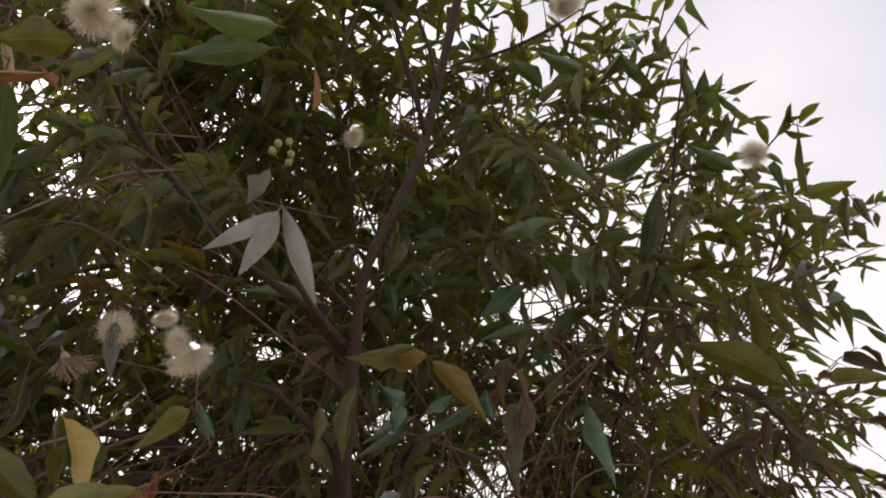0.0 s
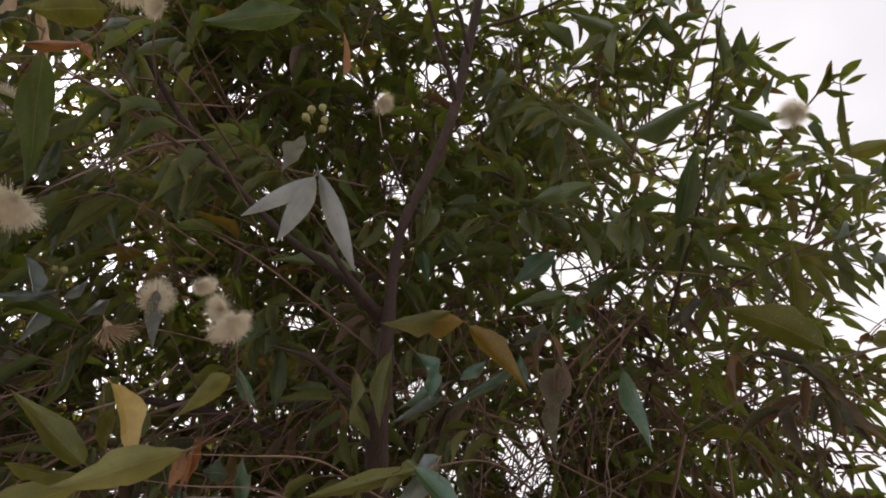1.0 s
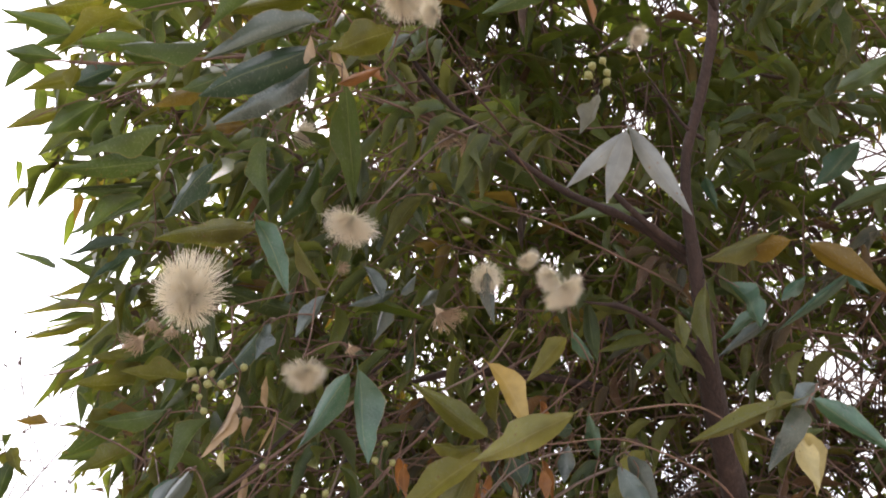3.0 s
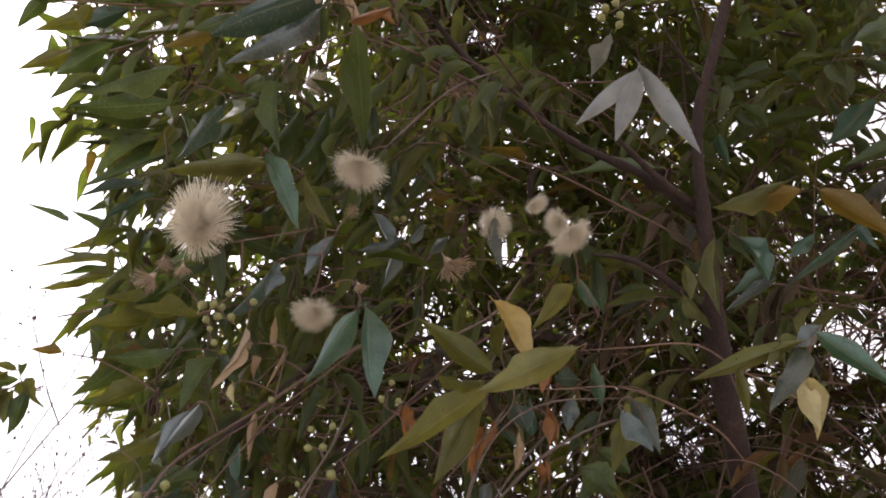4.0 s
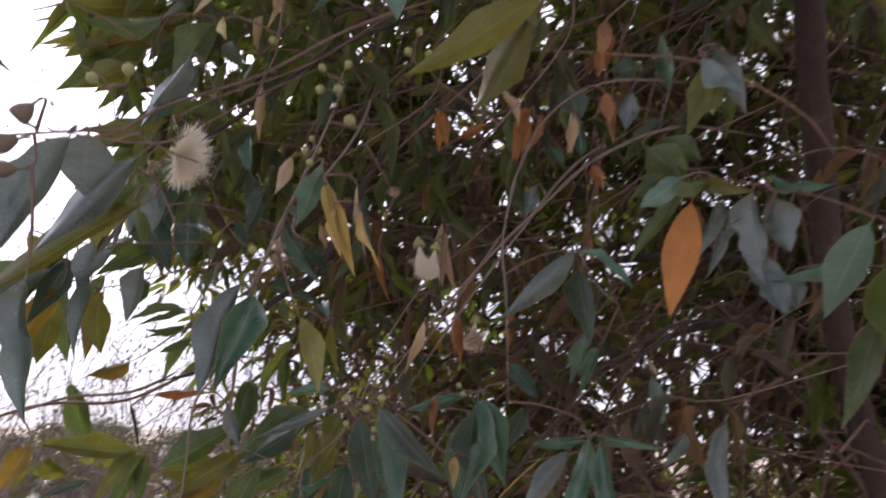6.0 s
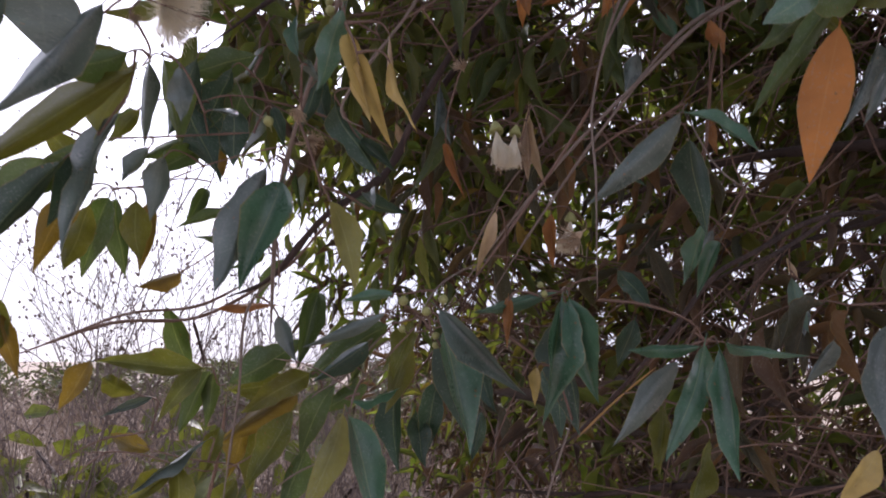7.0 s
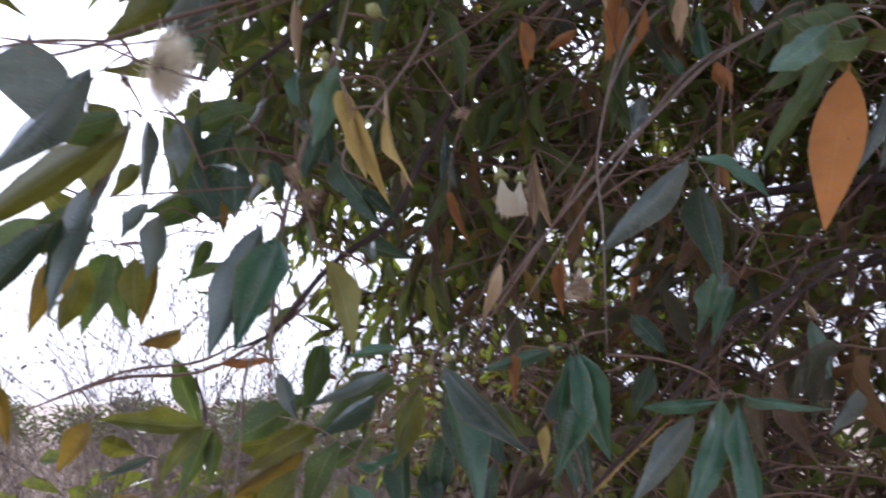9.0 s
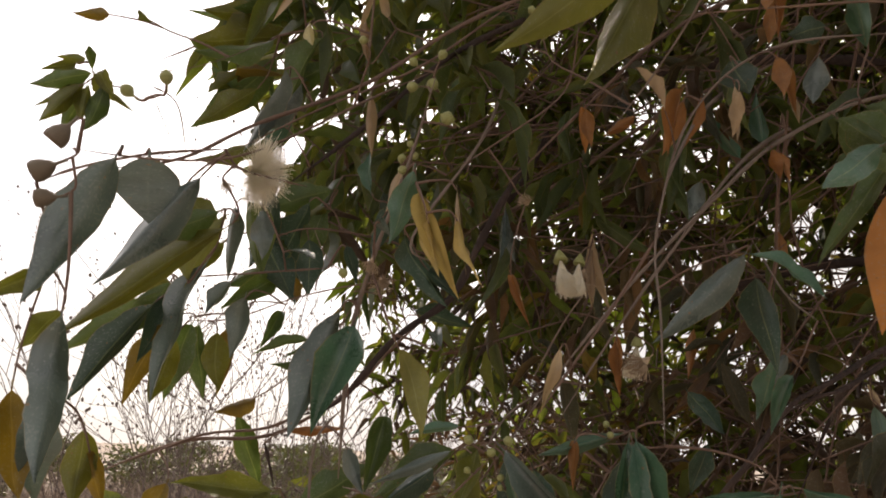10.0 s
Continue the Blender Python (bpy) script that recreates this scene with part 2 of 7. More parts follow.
MAT["mid"] = leaf_material("leaf_mid", [(0.040, 0.068, 0.020), (0.058, 0.094, 0.022), (0.085, 0.104, 0.022), (0.032, 0.070, 0.044), (0.048, 0.080, 0.032), (0.104, 0.112, 0.024), (0.036, 0.058, 0.038), (0.064, 0.090, 0.022)], (0.11, 0.125, 0.035), 0.46, 0.46, per_island=True, wax=0.22)
MAT["midbrown"] = leaf_material("leaf_mid_brown", [(0.030, 0.046, 0.020), (0.10, 0.050, 0.020), (0.036, 0.050, 0.036), (0.055, 0.035, 0.026), (0.19, 0.078, 0.026), (0.045, 0.060, 0.022), (0.040, 0.028, 0.024)], (0.09, 0.06, 0.03), 0.55, 0.30, per_island=True, vein=(0.2, 0.14, 0.08), wax=0.1)
MAT["bark"] = rough_material("bark_brown", [(0.28, (0.012, 0.008, 0.007)), (0.55, (0.038, 0.023, 0.019)), (0.8, (0.088, 0.058, 0.047))], 34, 0.9, 0.007, (1, 1, 0.35))
MAT["twig"] = rough_material("twig_brown", [(0.25, (0.075, 0.043, 0.032)), (0.6, (0.145, 0.090, 0.068)), (0.85, (0.22, 0.155, 0.12))], 60, 0.8, 0.0008)
MAT["palebark"] = rough_material("twig_pale", [(0.2, (0.097, 0.071, 0.058)), (0.6, (0.168, 0.129, 0.107)), (0.85, (0.252, 0.206, 0.176))], 70, 0.85, 0.0008)
MAT["redtwig"] = rough_material("twig_red", [(0.25, (0.115, 0.060, 0.040)), (0.6, (0.194, 0.120, 0.084)), (0.85, (0.259, 0.192, 0.144))], 60, 0.75, 0.0006)
MAT["ochretwig"] = rough_material("twig_ochre", [(0.25, (0.22, 0.12, 0.03)), (0.7, (0.38, 0.22, 0.07))], 60, 0.75, 0.0006)
MAT["stamen"] = filament_material("stamen_cream", (0.94, 0.89, 0.76), (0.97, 0.945, 0.86))
MAT["bud"] = rough_material("bud_green", [(0.3, (0.16, 0.19, 0.055)), (0.7, (0.30, 0.29, 0.12))], 120, 0.55, 0.0003)
MAT["spent"] = rough_material("spent_flower", [(0.3, (0.34, 0.23, 0.14)), (0.7, (0.58, 0.46, 0.33))], 140, 0.85, 0.0006)
MAT["nut"] = rough_material("capsule_brown", [(0.3, (0.085, 0.066, 0.045)), (0.7, (0.17, 0.13, 0.09))], 120, 0.6, 0.0004)
MAT["sand"] = rough_material("dry_sandy_soil", [(0.3, (0.20, 0.155, 0.12)), (0.55, (0.30, 0.245, 0.20)), (0.8, (0.40, 0.345, 0.30))], 1.3, 0.95, 0.02, fine_scale=40)
MAT["straw"] = rough_material("dry_straw", [(0.3, (0.13, 0.092, 0.070)), (0.7, (0.27, 0.21, 0.165))], 3.0, 0.9, 0.001)
MAT["deadtwig"] = rough_material("dead_twig", [(0.3, (0.075, 0.056, 0.050)), (0.7, (0.17, 0.13, 0.115))], 9.0, 0.9, 0.001)
MAT["lit"] = leaf_material("leaf_field_weed", [(0.062, 0.086, 0.018), (0.082, 0.104, 0.022), (0.075, 0.082, 0.024)], (0.11, 0.11, 0.035), 0.55, 0.45, per_island=True)
MAT["far"] = leaf_material("far_leaf", [(0.040, 0.058, 0.024), (0.064, 0.080, 0.034), (0.085, 0.092, 0.040)], (0.09, 0.09, 0.045), 0.55, 0.3, per_island=True)


# ---- mesh helpers ----
def mesh_of(name, verts, faces, mat, uvs=None, smooth=True):
    me = bpy.data.meshes.new(name)
    me.from_pydata(verts, [], faces)
    me.materials.append(mat)
    if uvs is not None:
        lay = me.uv_layers.new(name="blade")
        idx = np.empty(len(me.loops), dtype=np.int32)
        me.loops.foreach_get("vertex_index", idx)
        lay.data.foreach_set("uv", np.asarray(uvs, dtype=np.float32)[idx].ravel())
    if smooth:
        me.polygons.foreach_set("use_smooth", np.ones(len(me.polygons), dtype=bool))
    return me


def part(name, me, parent, label=""):
    ob = new(name, me)
    ob.parent = parent
    if label:
        tagged(ob, label)
    return ob


def blade(segments, bend, twist, fold, wave, seed, sickle=0.0, stalk=0.0, across=(-1, 0, 1)):
    """A lanceolate leaf of unit length along +y, unit width across x, face up +z, on a short stalk: verts, faces, uvs."""
    rnd = random.Random(seed)
    verts, uvs, faces = [], [], []
    steps = [i / segments for i in range(segments + 1)]
    if stalk:
        steps = [-stalk] + steps
    n = len(across)
    wobble = [rnd.uniform(0, 6.28) for _ in range(4)]
    for i, s in enumerate(steps):
        t = max(s, 0.0)
        w = 0.5 * math.sin(math.pi * min(1.0, t) ** 0.82) ** 0.88 * (1 - 0.62 * max(0.0, t - 0.5))
        w = max(w, 0.020 if t < 0.06 else 0.002)
        z = -bend * s * s + (0.07 * bend * math.sin(7 * s) if s > 0 else -0.3 * s * abs(bend))
        y = s * (1 - 0.22 * bend * bend * abs(s))
        a = twist * (s - 0.3)
        for side in across:
            sign = 0 if side == 0 else (1 if side > 0 else 0)
            edge = 1 + 0.8 * wave * math.sin(5.5 * s + wobble[sign] * 1.7) + 0.7 * wave * math.sin(13 * s + wobble[sign]) + 0.5 * wave * math.sin(29 * s + wobble[2 + sign]) + 0.4 * wave * rnd.uniform(-1, 1)
            x = side * w * (edge if abs(side) == 1 else 1)
            lift = fold * abs(x) * (1.25 - 0.4 * abs(side)) + 0.55 * wave * math.sin(12 * s + wobble[sign]) * w * abs(side) * 2
            verts.append((x * math.cos(a) + sickle * s * s + 0.7 * wave * t * math.sin(6.5 * s + wobble[0]), y, z + lift + 0.35 * x * math.sin(a)))
            uvs.append((0.5 + 0.5 * side, t))
        if i:
            for k in range(n - 1):
                o = n * (i - 1) + k
                faces.append((o, o + 1, o + n + 1, o + n))
    return verts, faces, uvs


def tube(points, radii, sides=6, closed_end=True, jitter=0.0, rnd=random):
    """A tapered tube along a smoothed line: verts and faces."""
    pts = [Vector(p) for p in points]
    verts, faces = [], []
    side = Vector((0.3, 0.5, 0.81)).normalized()
    for i, p in enumerate(pts):
        d = (pts[min(i + 1, len(pts) - 1)] - pts[max(i - 1, 0)]).normalized()
        side = (side - d * side.dot(d))
        if side.length < 1e-4:
            side = d.orthogonal()
        side.normalize()
        other = d.cross(side)
        for k in range(sides):
            a = 2 * math.pi * k / sides
            r = radii[i] * (1 + jitter * rnd.uniform(-1, 1))
            verts.append(p + side * (math.cos(a) * r) + other * (math.sin(a) * r))
    for i in range(len(pts) - 1):
        for k in range(sides):
            a, b = i * sides + k, i * sides + (k + 1) % sides
            faces.append((a, b, b + sides, a + sides))
    if closed_end:
        faces.append(tuple(range(sides - 1, -1, -1)))
        faces.append(tuple((len(pts) - 1) * sides + k for k in range(sides)))
    return verts, faces


def smooth_line(points, steps=6):
    """Catmull-Rom through the points."""
    p = [Vector(q) for q in points]
    p = [2 * p[0] - p[1]] + p + [2 * p[-1] - p[-2]]
    out = []
    for i in range(1, len(p) - 2):
        for k in range(steps):
            t = k / steps
            out.append(0.5 * ((2 * p[i]) + (p[i + 1] - p[i - 1]) * t + (2 * p[i - 1] - 5 * p[i] + 4 * p[i + 1] - p[i + 2]) * t * t
                              + (3 * p[i] - p[i - 1] - 3 * p[i + 1] + p[i + 2]) * t ** 3))
    out.append(p[-2])
    return out


# ---- ground ----
def ground():
    n = 90
    xs = [math.copysign(abs(k) ** 3, k) * 400 for k in np.linspace(-1, 1, n)]
    verts, faces = [], []
    for j in range(n):
        for i in range(n):
            x, y = xs[i], xs[j]
            r = math.hypot(x, y)
            h = 0.05 * noise.noise((x * 0.9, y * 0.9, 0)) + 0.35 * noise.noise((x * 0.05, y * 0.05, 3)) * min(1, r / 20)
            verts.append((x, y, h))
    for j in range(n - 1):
        for i in range(n - 1):
            faces.append((j * n + i, j * n + i + 1, (j + 1) * n + i + 1, (j + 1) * n + i))
    return tagged(new("ground", mesh_of("ground", verts, faces, MAT["sand"])), "dry pale sandy soil around and under the tree", "ground", kind="structure")


ground()

# ---- the tree ----
tree = tagged(new("tree"), "leafy evergreen tree with cream brush flowers, round buds and drooping leaves", "tree")
tree.empty_display_size = 0.1
TREE_BASE = Vector((-0.05, 1.38, 0.0))
tree.location = TREE_BASE
bpy.context.view_layer.update()


def tree_part(name, verts, faces, mat, label="", uvs=None):
    """A mesh in world places, linked under the tree."""
    me = mesh_of(name, [Vector(v) - TREE_BASE for v in verts], faces, mat, uvs)
    return part(name, me, tree, label)


STEMS = []


def branch(name, points, r0, r1, mat="bark", sides=7, label="", stem=True):
    line = smooth_line(points)
    last = len(line) - 1
    slim = 1.0 if mat == "bark" else 0.72
    knots = random.Random(int(abs(points[0][0] * 7000 + points[0][2] * 900)))
    radii = [slim * (r0 + (r1 - r0) * i / last) * (1.22 if knots.random() < 0.22 else knots.uniform(0.92, 1.04)) for i in range(last + 1)]
    if name == "trunk":
        radii = [r0 + (r1 - r0) * min(1, 1.7 * i / last) ** 0.8 for i in range(last + 1)]
    free = [i if r0 <= r1 else last - i for i in range(last + 1)]
    if name != "trunk":
        radii = [q * min(1.0, 0.25 + 0.75 * k / (0.22 * last), (0.5 if mat == 'bark' else 0.2) + 0.8 * (last - k) / (0.15 * last)) for q, k in zip(radii, free)]
    v, f = tube(line, radii, sides, jitter=0.10, rnd=random.Random(len(points) * 31 + int(1000 * r0)))
    if stem:
        STEMS.append((line, radii))
    return tree_part(name, v, f, MAT[mat], label)


BLADES = {}
for shape, (bend, twist, fold, sickle) in enumerate([(0.22, 0.5, 0.40, 0.28), (0.38, -0.7, 0.50, -0.38), (-0.18, 0.9, 0.35, 0.3), (0.55, 0.4, 0.35, 0.2), (0.18, -1.4, 0.4, 0.5), (0.16, 1.1, 0.6, -0.3),
                                                      (0.38, 0.8, 0.25, -0.5), (0.22, -0.9, 0.55, 0.15), (-0.20, -0.6, 0.35, -0.2), (0.16, 1.6, 0.3, 0.4), (0.06, 0.15, 0.12, 0.05)]):
    BLADES[shape] = blade(16, bend, twist, fold, 0.11 if shape in (3, 8) else 0.015 if shape == 10 else 0.065, shape + 3, sickle * 0.8, 0.10, (-1, -0.55, 0, 0.55, 1))
LIKE = {0: (0, 5, 7, 8), 1: (1, 6, 7, 3), 2: (2, 8), 3: (3,), 4: (4, 9), 5: (10,)}
ATTACH = []
LEAF_MESH = {}


def leaf_pose(base, tip, width, roll):
    """Leaf axes: y from base to tip, face turned by roll degrees about it from the side that looks most upward."""
    base, tip = Vector(base), Vector(tip)
    d = tip - base
    y = d.normalized()
    up = Vector((0, 0, 1)) if abs(y.z) < 0.98 else Vector((0, 1, 0))
    x = y.cross(up).normalized()
    z = x.cross(y)
    a = radians(roll)
    x, z = x * math.cos(a) + z * math.sin(a), z * math.cos(a) - x * math.sin(a)
    m = Matrix((x, y, z)).transposed().to_4x4()
    m.translation = base
    return m @ Matrix.Diagonal((width, d.length, d.length, 1))


def leaf(base, tip, width, roll, tone="green", shape=0, name="leaf", label=""):
    kin = LIKE[shape]
    width *= 1.0 if shape == 5 else 1.01
    shape = kin[int(abs(base[0] * 7919 + base[2] * 1049) * 10) % len(kin)]
    way = (Vector(tip) - Vector(base)).normalized()
    ATTACH.append((Vector(base) - way * 0.10 * (Vector(tip) - Vector(base)).length, -way))
    key = (tone, shape)
    if key not in LEAF_MESH:
        v, f, uv = BLADES[shape]
        LEAF_MESH[key] = mesh_of("leaf_" + tone, v, f, MAT[tone], uv)
    ob = part(name, LEAF_MESH[key], tree, label)
    ob.matrix_local = Matrix.Translation(-TREE_BASE) @ leaf_pose(base, tip, width, roll)
    return ob


branch('trunk', [(-0.050, 1.380, -0.05), (-0.050, 1.360, 0.60), (-0.060, 1.240, 1.35), (-0.110, 0.980, 1.72), (-0.109, 0.737, 1.964), (-0.101, 0.695, 2.019), (-0.095, 0.653, 2.102), (-0.084, 0.619, 2.173), (-0.056, 0.598, 2.235), (-0.029, 0.577, 2.302), (-0.010, 0.546, 2.384), (0.017, 0.491, 2.496)], 0.025, 0.0055, 'bark', 12)
branch('limb', [(-0.310, 0.390, 2.243), (-0.282, 0.475, 2.204), (-0.211, 0.577, 2.154), (-0.148, 0.635, 2.128), (-0.104, 0.685, 2.092)], 0.0027, 0.0049, 'bark', 8)
branch('branch', [(-0.313, 0.328, 2.112), (-0.316, 0.407, 2.163), (-0.303, 0.496, 2.195), (-0.291, 0.619, 2.227), (-0.274, 0.772, 2.296)], 0.0012, 0.0033, 'twig', 6)
branch('branch', [(-0.288, 0.345, 2.146), (-0.294, 0.442, 2.176), (-0.294, 0.557, 2.214), (-0.294, 0.713, 2.278)], 0.0010, 0.0027, 'twig', 6)
branch('branch', [(-0.240, 0.352, 2.142), (-0.251, 0.451, 2.193), (-0.257, 0.559, 2.232), (-0.267, 0.769, 2.303)], 0.0010, 0.0029, 'twig', 6)
branch('branch', [(-0.319, 0.394, 2.043), (-0.307, 0.422, 2.091), (-0.283, 0.451, 2.144), (-0.256, 0.509, 2.208)], 0.0010, 0.0019, 'palebark', 6)
branch('branch', [(-0.264, 0.547, 2.125), (-0.220, 0.593, 2.117), (-0.170, 0.648, 2.098), (-0.114, 0.695, 2.071)], 0.0012, 0.0019, 'twig', 6)
branch('limb', [(-0.058, 0.422, 2.363), (-0.050, 0.455, 2.344), (-0.033, 0.504, 2.312), (-0.023, 0.537, 2.287)], 0.0019, 0.0035, 'bark', 8)
branch('branch', [(-0.035, 0.422, 2.365), (-0.018, 0.465, 2.339), (-0.009, 0.500, 2.317)], 0.0013, 0.0026, 'bark', 6)
branch('branch', [(-0.101, 0.545, 2.243), (-0.079, 0.596, 2.208), (-0.061, 0.619, 2.196)], 0.0013, 0.0023, 'bark', 6)
branch('branch', [(0.138, 0.408, 2.333), (0.097, 0.440, 2.333), (0.053, 0.465, 2.334), (0.006, 0.481, 2.335)], 0.0012, 0.0023, 'bark', 6)
branch('branch', [(0.341, 0.607, 2.571), (0.334, 0.694, 2.505), (0.325, 0.811, 2.390), (0.288, 0.978, 2.257), (0.240, 1.113, 2.112)], 0.0014, 0.0030, 'bark', 6)
branch('branch', [(0.357, 0.589, 2.577), (0.322, 0.642, 2.553), (0.299, 0.738, 2.480)], 0.0014, 0.0027, 'twig', 6)
branch('branch', [(0.446, 0.572, 2.166), (0.417, 0.648, 2.188), (0.379, 0.751, 2.228), (0.338, 0.904, 2.253), (0.262, 1.077, 2.190)], 0.0011, 0.0035, 'twig', 6)
branch('branch', [(0.402, 0.635, 2.218), (0.379, 0.724, 2.209), (0.359, 0.821, 2.170)], 0.0011, 0.0021, 'twig', 6)
branch('branch', [(0.415, 0.610, 2.037), (0.375, 0.656, 2.046), (0.330, 0.766, 2.066), (0.264, 0.907, 2.060)], 0.0013, 0.0029, 'palebark', 6)
branch('branch', [(0.187, 0.672, 2.117), (0.151, 0.737, 2.122), (0.091, 0.819, 2.090), (0.047, 0.939, 2.072)], 0.0013, 0.0029, 'twig', 6)
branch('branch', [(0.413, 0.658, 2.072), (0.368, 0.663, 2.109), (0.359, 0.701, 2.162)], 0.0007, 0.0015, 'twig', 6)
branch('branch', [(0.156, 1.036, 2.068), (0.178, 0.978, 2.199), (0.168, 0.911, 2.317)], 0.0014, 0.0027, 'bark', 6)
branch('branch', [(-0.017, 1.142, 2.103), (0.001, 1.096, 2.217), (-0.009, 1.016, 2.363)], 0.0020, 0.0035, 'twig', 6)
branch('limb', [(-0.163, 0.588, 2.149), (-0.135, 0.630, 2.121), (-0.095, 0.677, 2.090)], 0.0028, 0.0042, 'bark', 8)
branch('limb', [(-0.208, 0.630, 2.044), (-0.163, 0.655, 2.035), (-0.120, 0.705, 2.001), (-0.103, 0.732, 1.960)], 0.0024, 0.0042, 'bark', 8)
branch('branch', [(-0.662, 0.273, 2.252), (-0.622, 0.322, 2.267), (-0.510, 0.363, 2.267), (-0.417, 0.383, 2.250)], 0.0018, 0.0022, 'twig', 6)
branch('branch', [(-0.301, 0.329, 2.109), (-0.285, 0.393, 2.133), (-0.270, 0.483, 2.169), (-0.262, 0.668, 2.273)], 0.0014, 0.0033, 'twig', 6)
branch('branch', [(-0.315, 0.270, 2.185), (-0.298, 0.314, 2.166), (-0.304, 0.392, 2.183), (-0.299, 0.508, 2.206)], 0.0007, 0.0015, 'twig', 6)
branch('branch', [(-0.279, 0.262, 2.145), (-0.263, 0.284, 2.137), (-0.261, 0.354, 2.151)], 0.0007, 0.0012, 'twig', 6)
branch('branch', [(-0.221, 0.318, 2.195), (-0.248, 0.346, 2.164), (-0.271, 0.407, 2.170)], 0.0007, 0.0013, 'twig', 6)
branch('branch', [(-0.314, 0.474, 2.156), (-0.360, 0.492, 2.140), (-0.395, 0.510, 2.126)], 0.0012, 0.0018, 'palebark', 6)
branch('branch', [(-0.255, 0.556, 1.994), (-0.286, 0.560, 1.962), (-0.334, 0.549, 1.937)], 0.0014, 0.0016, 'palebark', 6)
branch('branch', [(-0.330, 0.345, 1.947), (-0.358, 0.328, 1.937), (-0.366, 0.291, 1.913)], 0.0006, 0.0008, 'twig', 6)
branch('branch', [(-0.346, 0.359, 1.898), (-0.355, 0.379, 1.928), (-0.355, 0.381, 1.970)], 0.0006, 0.0009, 'twig', 6)
branch('branch', [(-0.614, 0.326, 2.346), (-0.542, 0.369, 2.379), (-0.462, 0.405, 2.344)], 0.0015, 0.0021, 'twig', 6)
branch('branch', [(-0.712, 0.334, 2.239), (-0.655, 0.374, 2.277), (-0.553, 0.379, 2.294)], 0.0011, 0.0018, 'twig', 6)
branch('branch', [(-0.167, 0.382, 1.845), (-0.142, 0.416, 1.856), (-0.105, 0.450, 1.865), (-0.081, 0.525, 1.868), (-0.019, 0.680, 1.870)], 0.0005, 0.0012, 'redtwig', 6)
branch('branch', [(-0.286, 0.529, 1.882), (-0.235, 0.569, 1.886), (-0.185, 0.640, 1.902), (-0.125, 0.712, 1.881), (-0.100, 0.750, 1.850)], 0.0007, 0.0016, 'redtwig', 6)
branch('branch', [(0.035, 0.561, 1.890), (-0.002, 0.561, 1.904), (-0.039, 0.518, 1.884)], 0.0007, 0.0011, 'twig', 6)
branch('branch', [(-0.705, 0.405, 1.959), (-0.659, 0.426, 1.971), (-0.585, 0.451, 1.996)], 0.0010, 0.0015, 'twig', 6)
branch('branch', [(-0.691, 0.370, 2.029), (-0.674, 0.391, 2.036), (-0.634, 0.419, 2.026)], 0.0007, 0.0010, 'twig', 6)
branch('branch', [(-0.450, 0.290, 1.753), (-0.418, 0.312, 1.757), (-0.435, 0.357, 1.796), (-0.432, 0.427, 1.849), (-0.403, 0.480, 1.904), (-0.366, 0.569, 1.976)], 0.0010, 0.0023, 'twig', 6)
branch('branch', [(-0.430, 0.340, 1.772), (-0.432, 0.396, 1.820), (-0.420, 0.457, 1.868), (-0.397, 0.520, 1.936)], 0.0006, 0.0014, 'twig', 6)
branch('branch', [(-0.407, 0.309, 1.756), (-0.408, 0.302, 1.777), (-0.424, 0.295, 1.789)], 0.0004, 0.0006, 'twig', 6)
branch('branch', [(-0.403, 0.314, 1.757), (-0.390, 0.329, 1.749), (-0.387, 0.359, 1.750)], 0.0006, 0.0008, 'twig', 6)
branch('branch', [(-0.339, 0.392, 1.803), (-0.365, 0.401, 1.768), (-0.393, 0.405, 1.724), (-0.420, 0.416, 1.684), (-0.438, 0.429, 1.619)], 0.0011, 0.0019, 'palebark', 6)
branch('branch', [(-0.298, 0.519, 1.641), (-0.313, 0.551, 1.710), (-0.322, 0.569, 1.769), (-0.303, 0.586, 1.846), (-0.257, 0.607, 1.886), (-0.191, 0.680, 1.906)], 0.0009, 0.0014, 'palebark', 6)
branch('branch', [(-0.424, 0.541, 1.630), (-0.395, 0.579, 1.694), (-0.358, 0.612, 1.755), (-0.320, 0.657, 1.815), (-0.283, 0.697, 1.864), (-0.227, 0.780, 1.914), (-0.162, 0.982, 1.970)], 0.0010, 0.0025, 'palebark', 6)
branch('branch', [(-0.399, 0.534, 1.643), (-0.355, 0.573, 1.727), (-0.324, 0.578, 1.771)], 0.0012, 0.0017, 'twig', 6)
branch('branch', [(-0.301, 0.471, 1.785), (-0.267, 0.473, 1.818), (-0.233, 0.454, 1.838), (-0.221, 0.428, 1.850)], 0.0006, 0.0009, 'palebark', 6)
branch('branch', [(-0.317, 0.706, 1.797), (-0.289, 0.683, 1.746), (-0.267, 0.672, 1.723)], 0.0009, 0.0011, 'palebark', 6)
branch('branch', [(-0.402, 0.991, 1.591), (-0.332, 1.009, 1.722), (-0.228, 1.074, 1.770), (-0.139, 1.172, 1.844)], 0.0021, 0.0038, 'bark', 6)
branch('branch', [(-0.154, 0.757, 1.853), (-0.106, 0.729, 1.851), (-0.075, 0.713, 1.832), (-0.059, 0.717, 1.816)], 0.0009, 0.0014, 'twig', 6)
branch('branch', [(-0.053, 0.735, 1.828), (-0.071, 0.627, 1.766), (-0.086, 0.533, 1.730)], 0.0012, 0.0010, 'palebark', 6)
branch('branch', [(-0.466, 0.597, 1.839), (-0.417, 0.654, 1.923), (-0.367, 0.703, 1.993), (-0.307, 0.843, 2.099)], 0.0014, 0.0031, 'twig', 6)
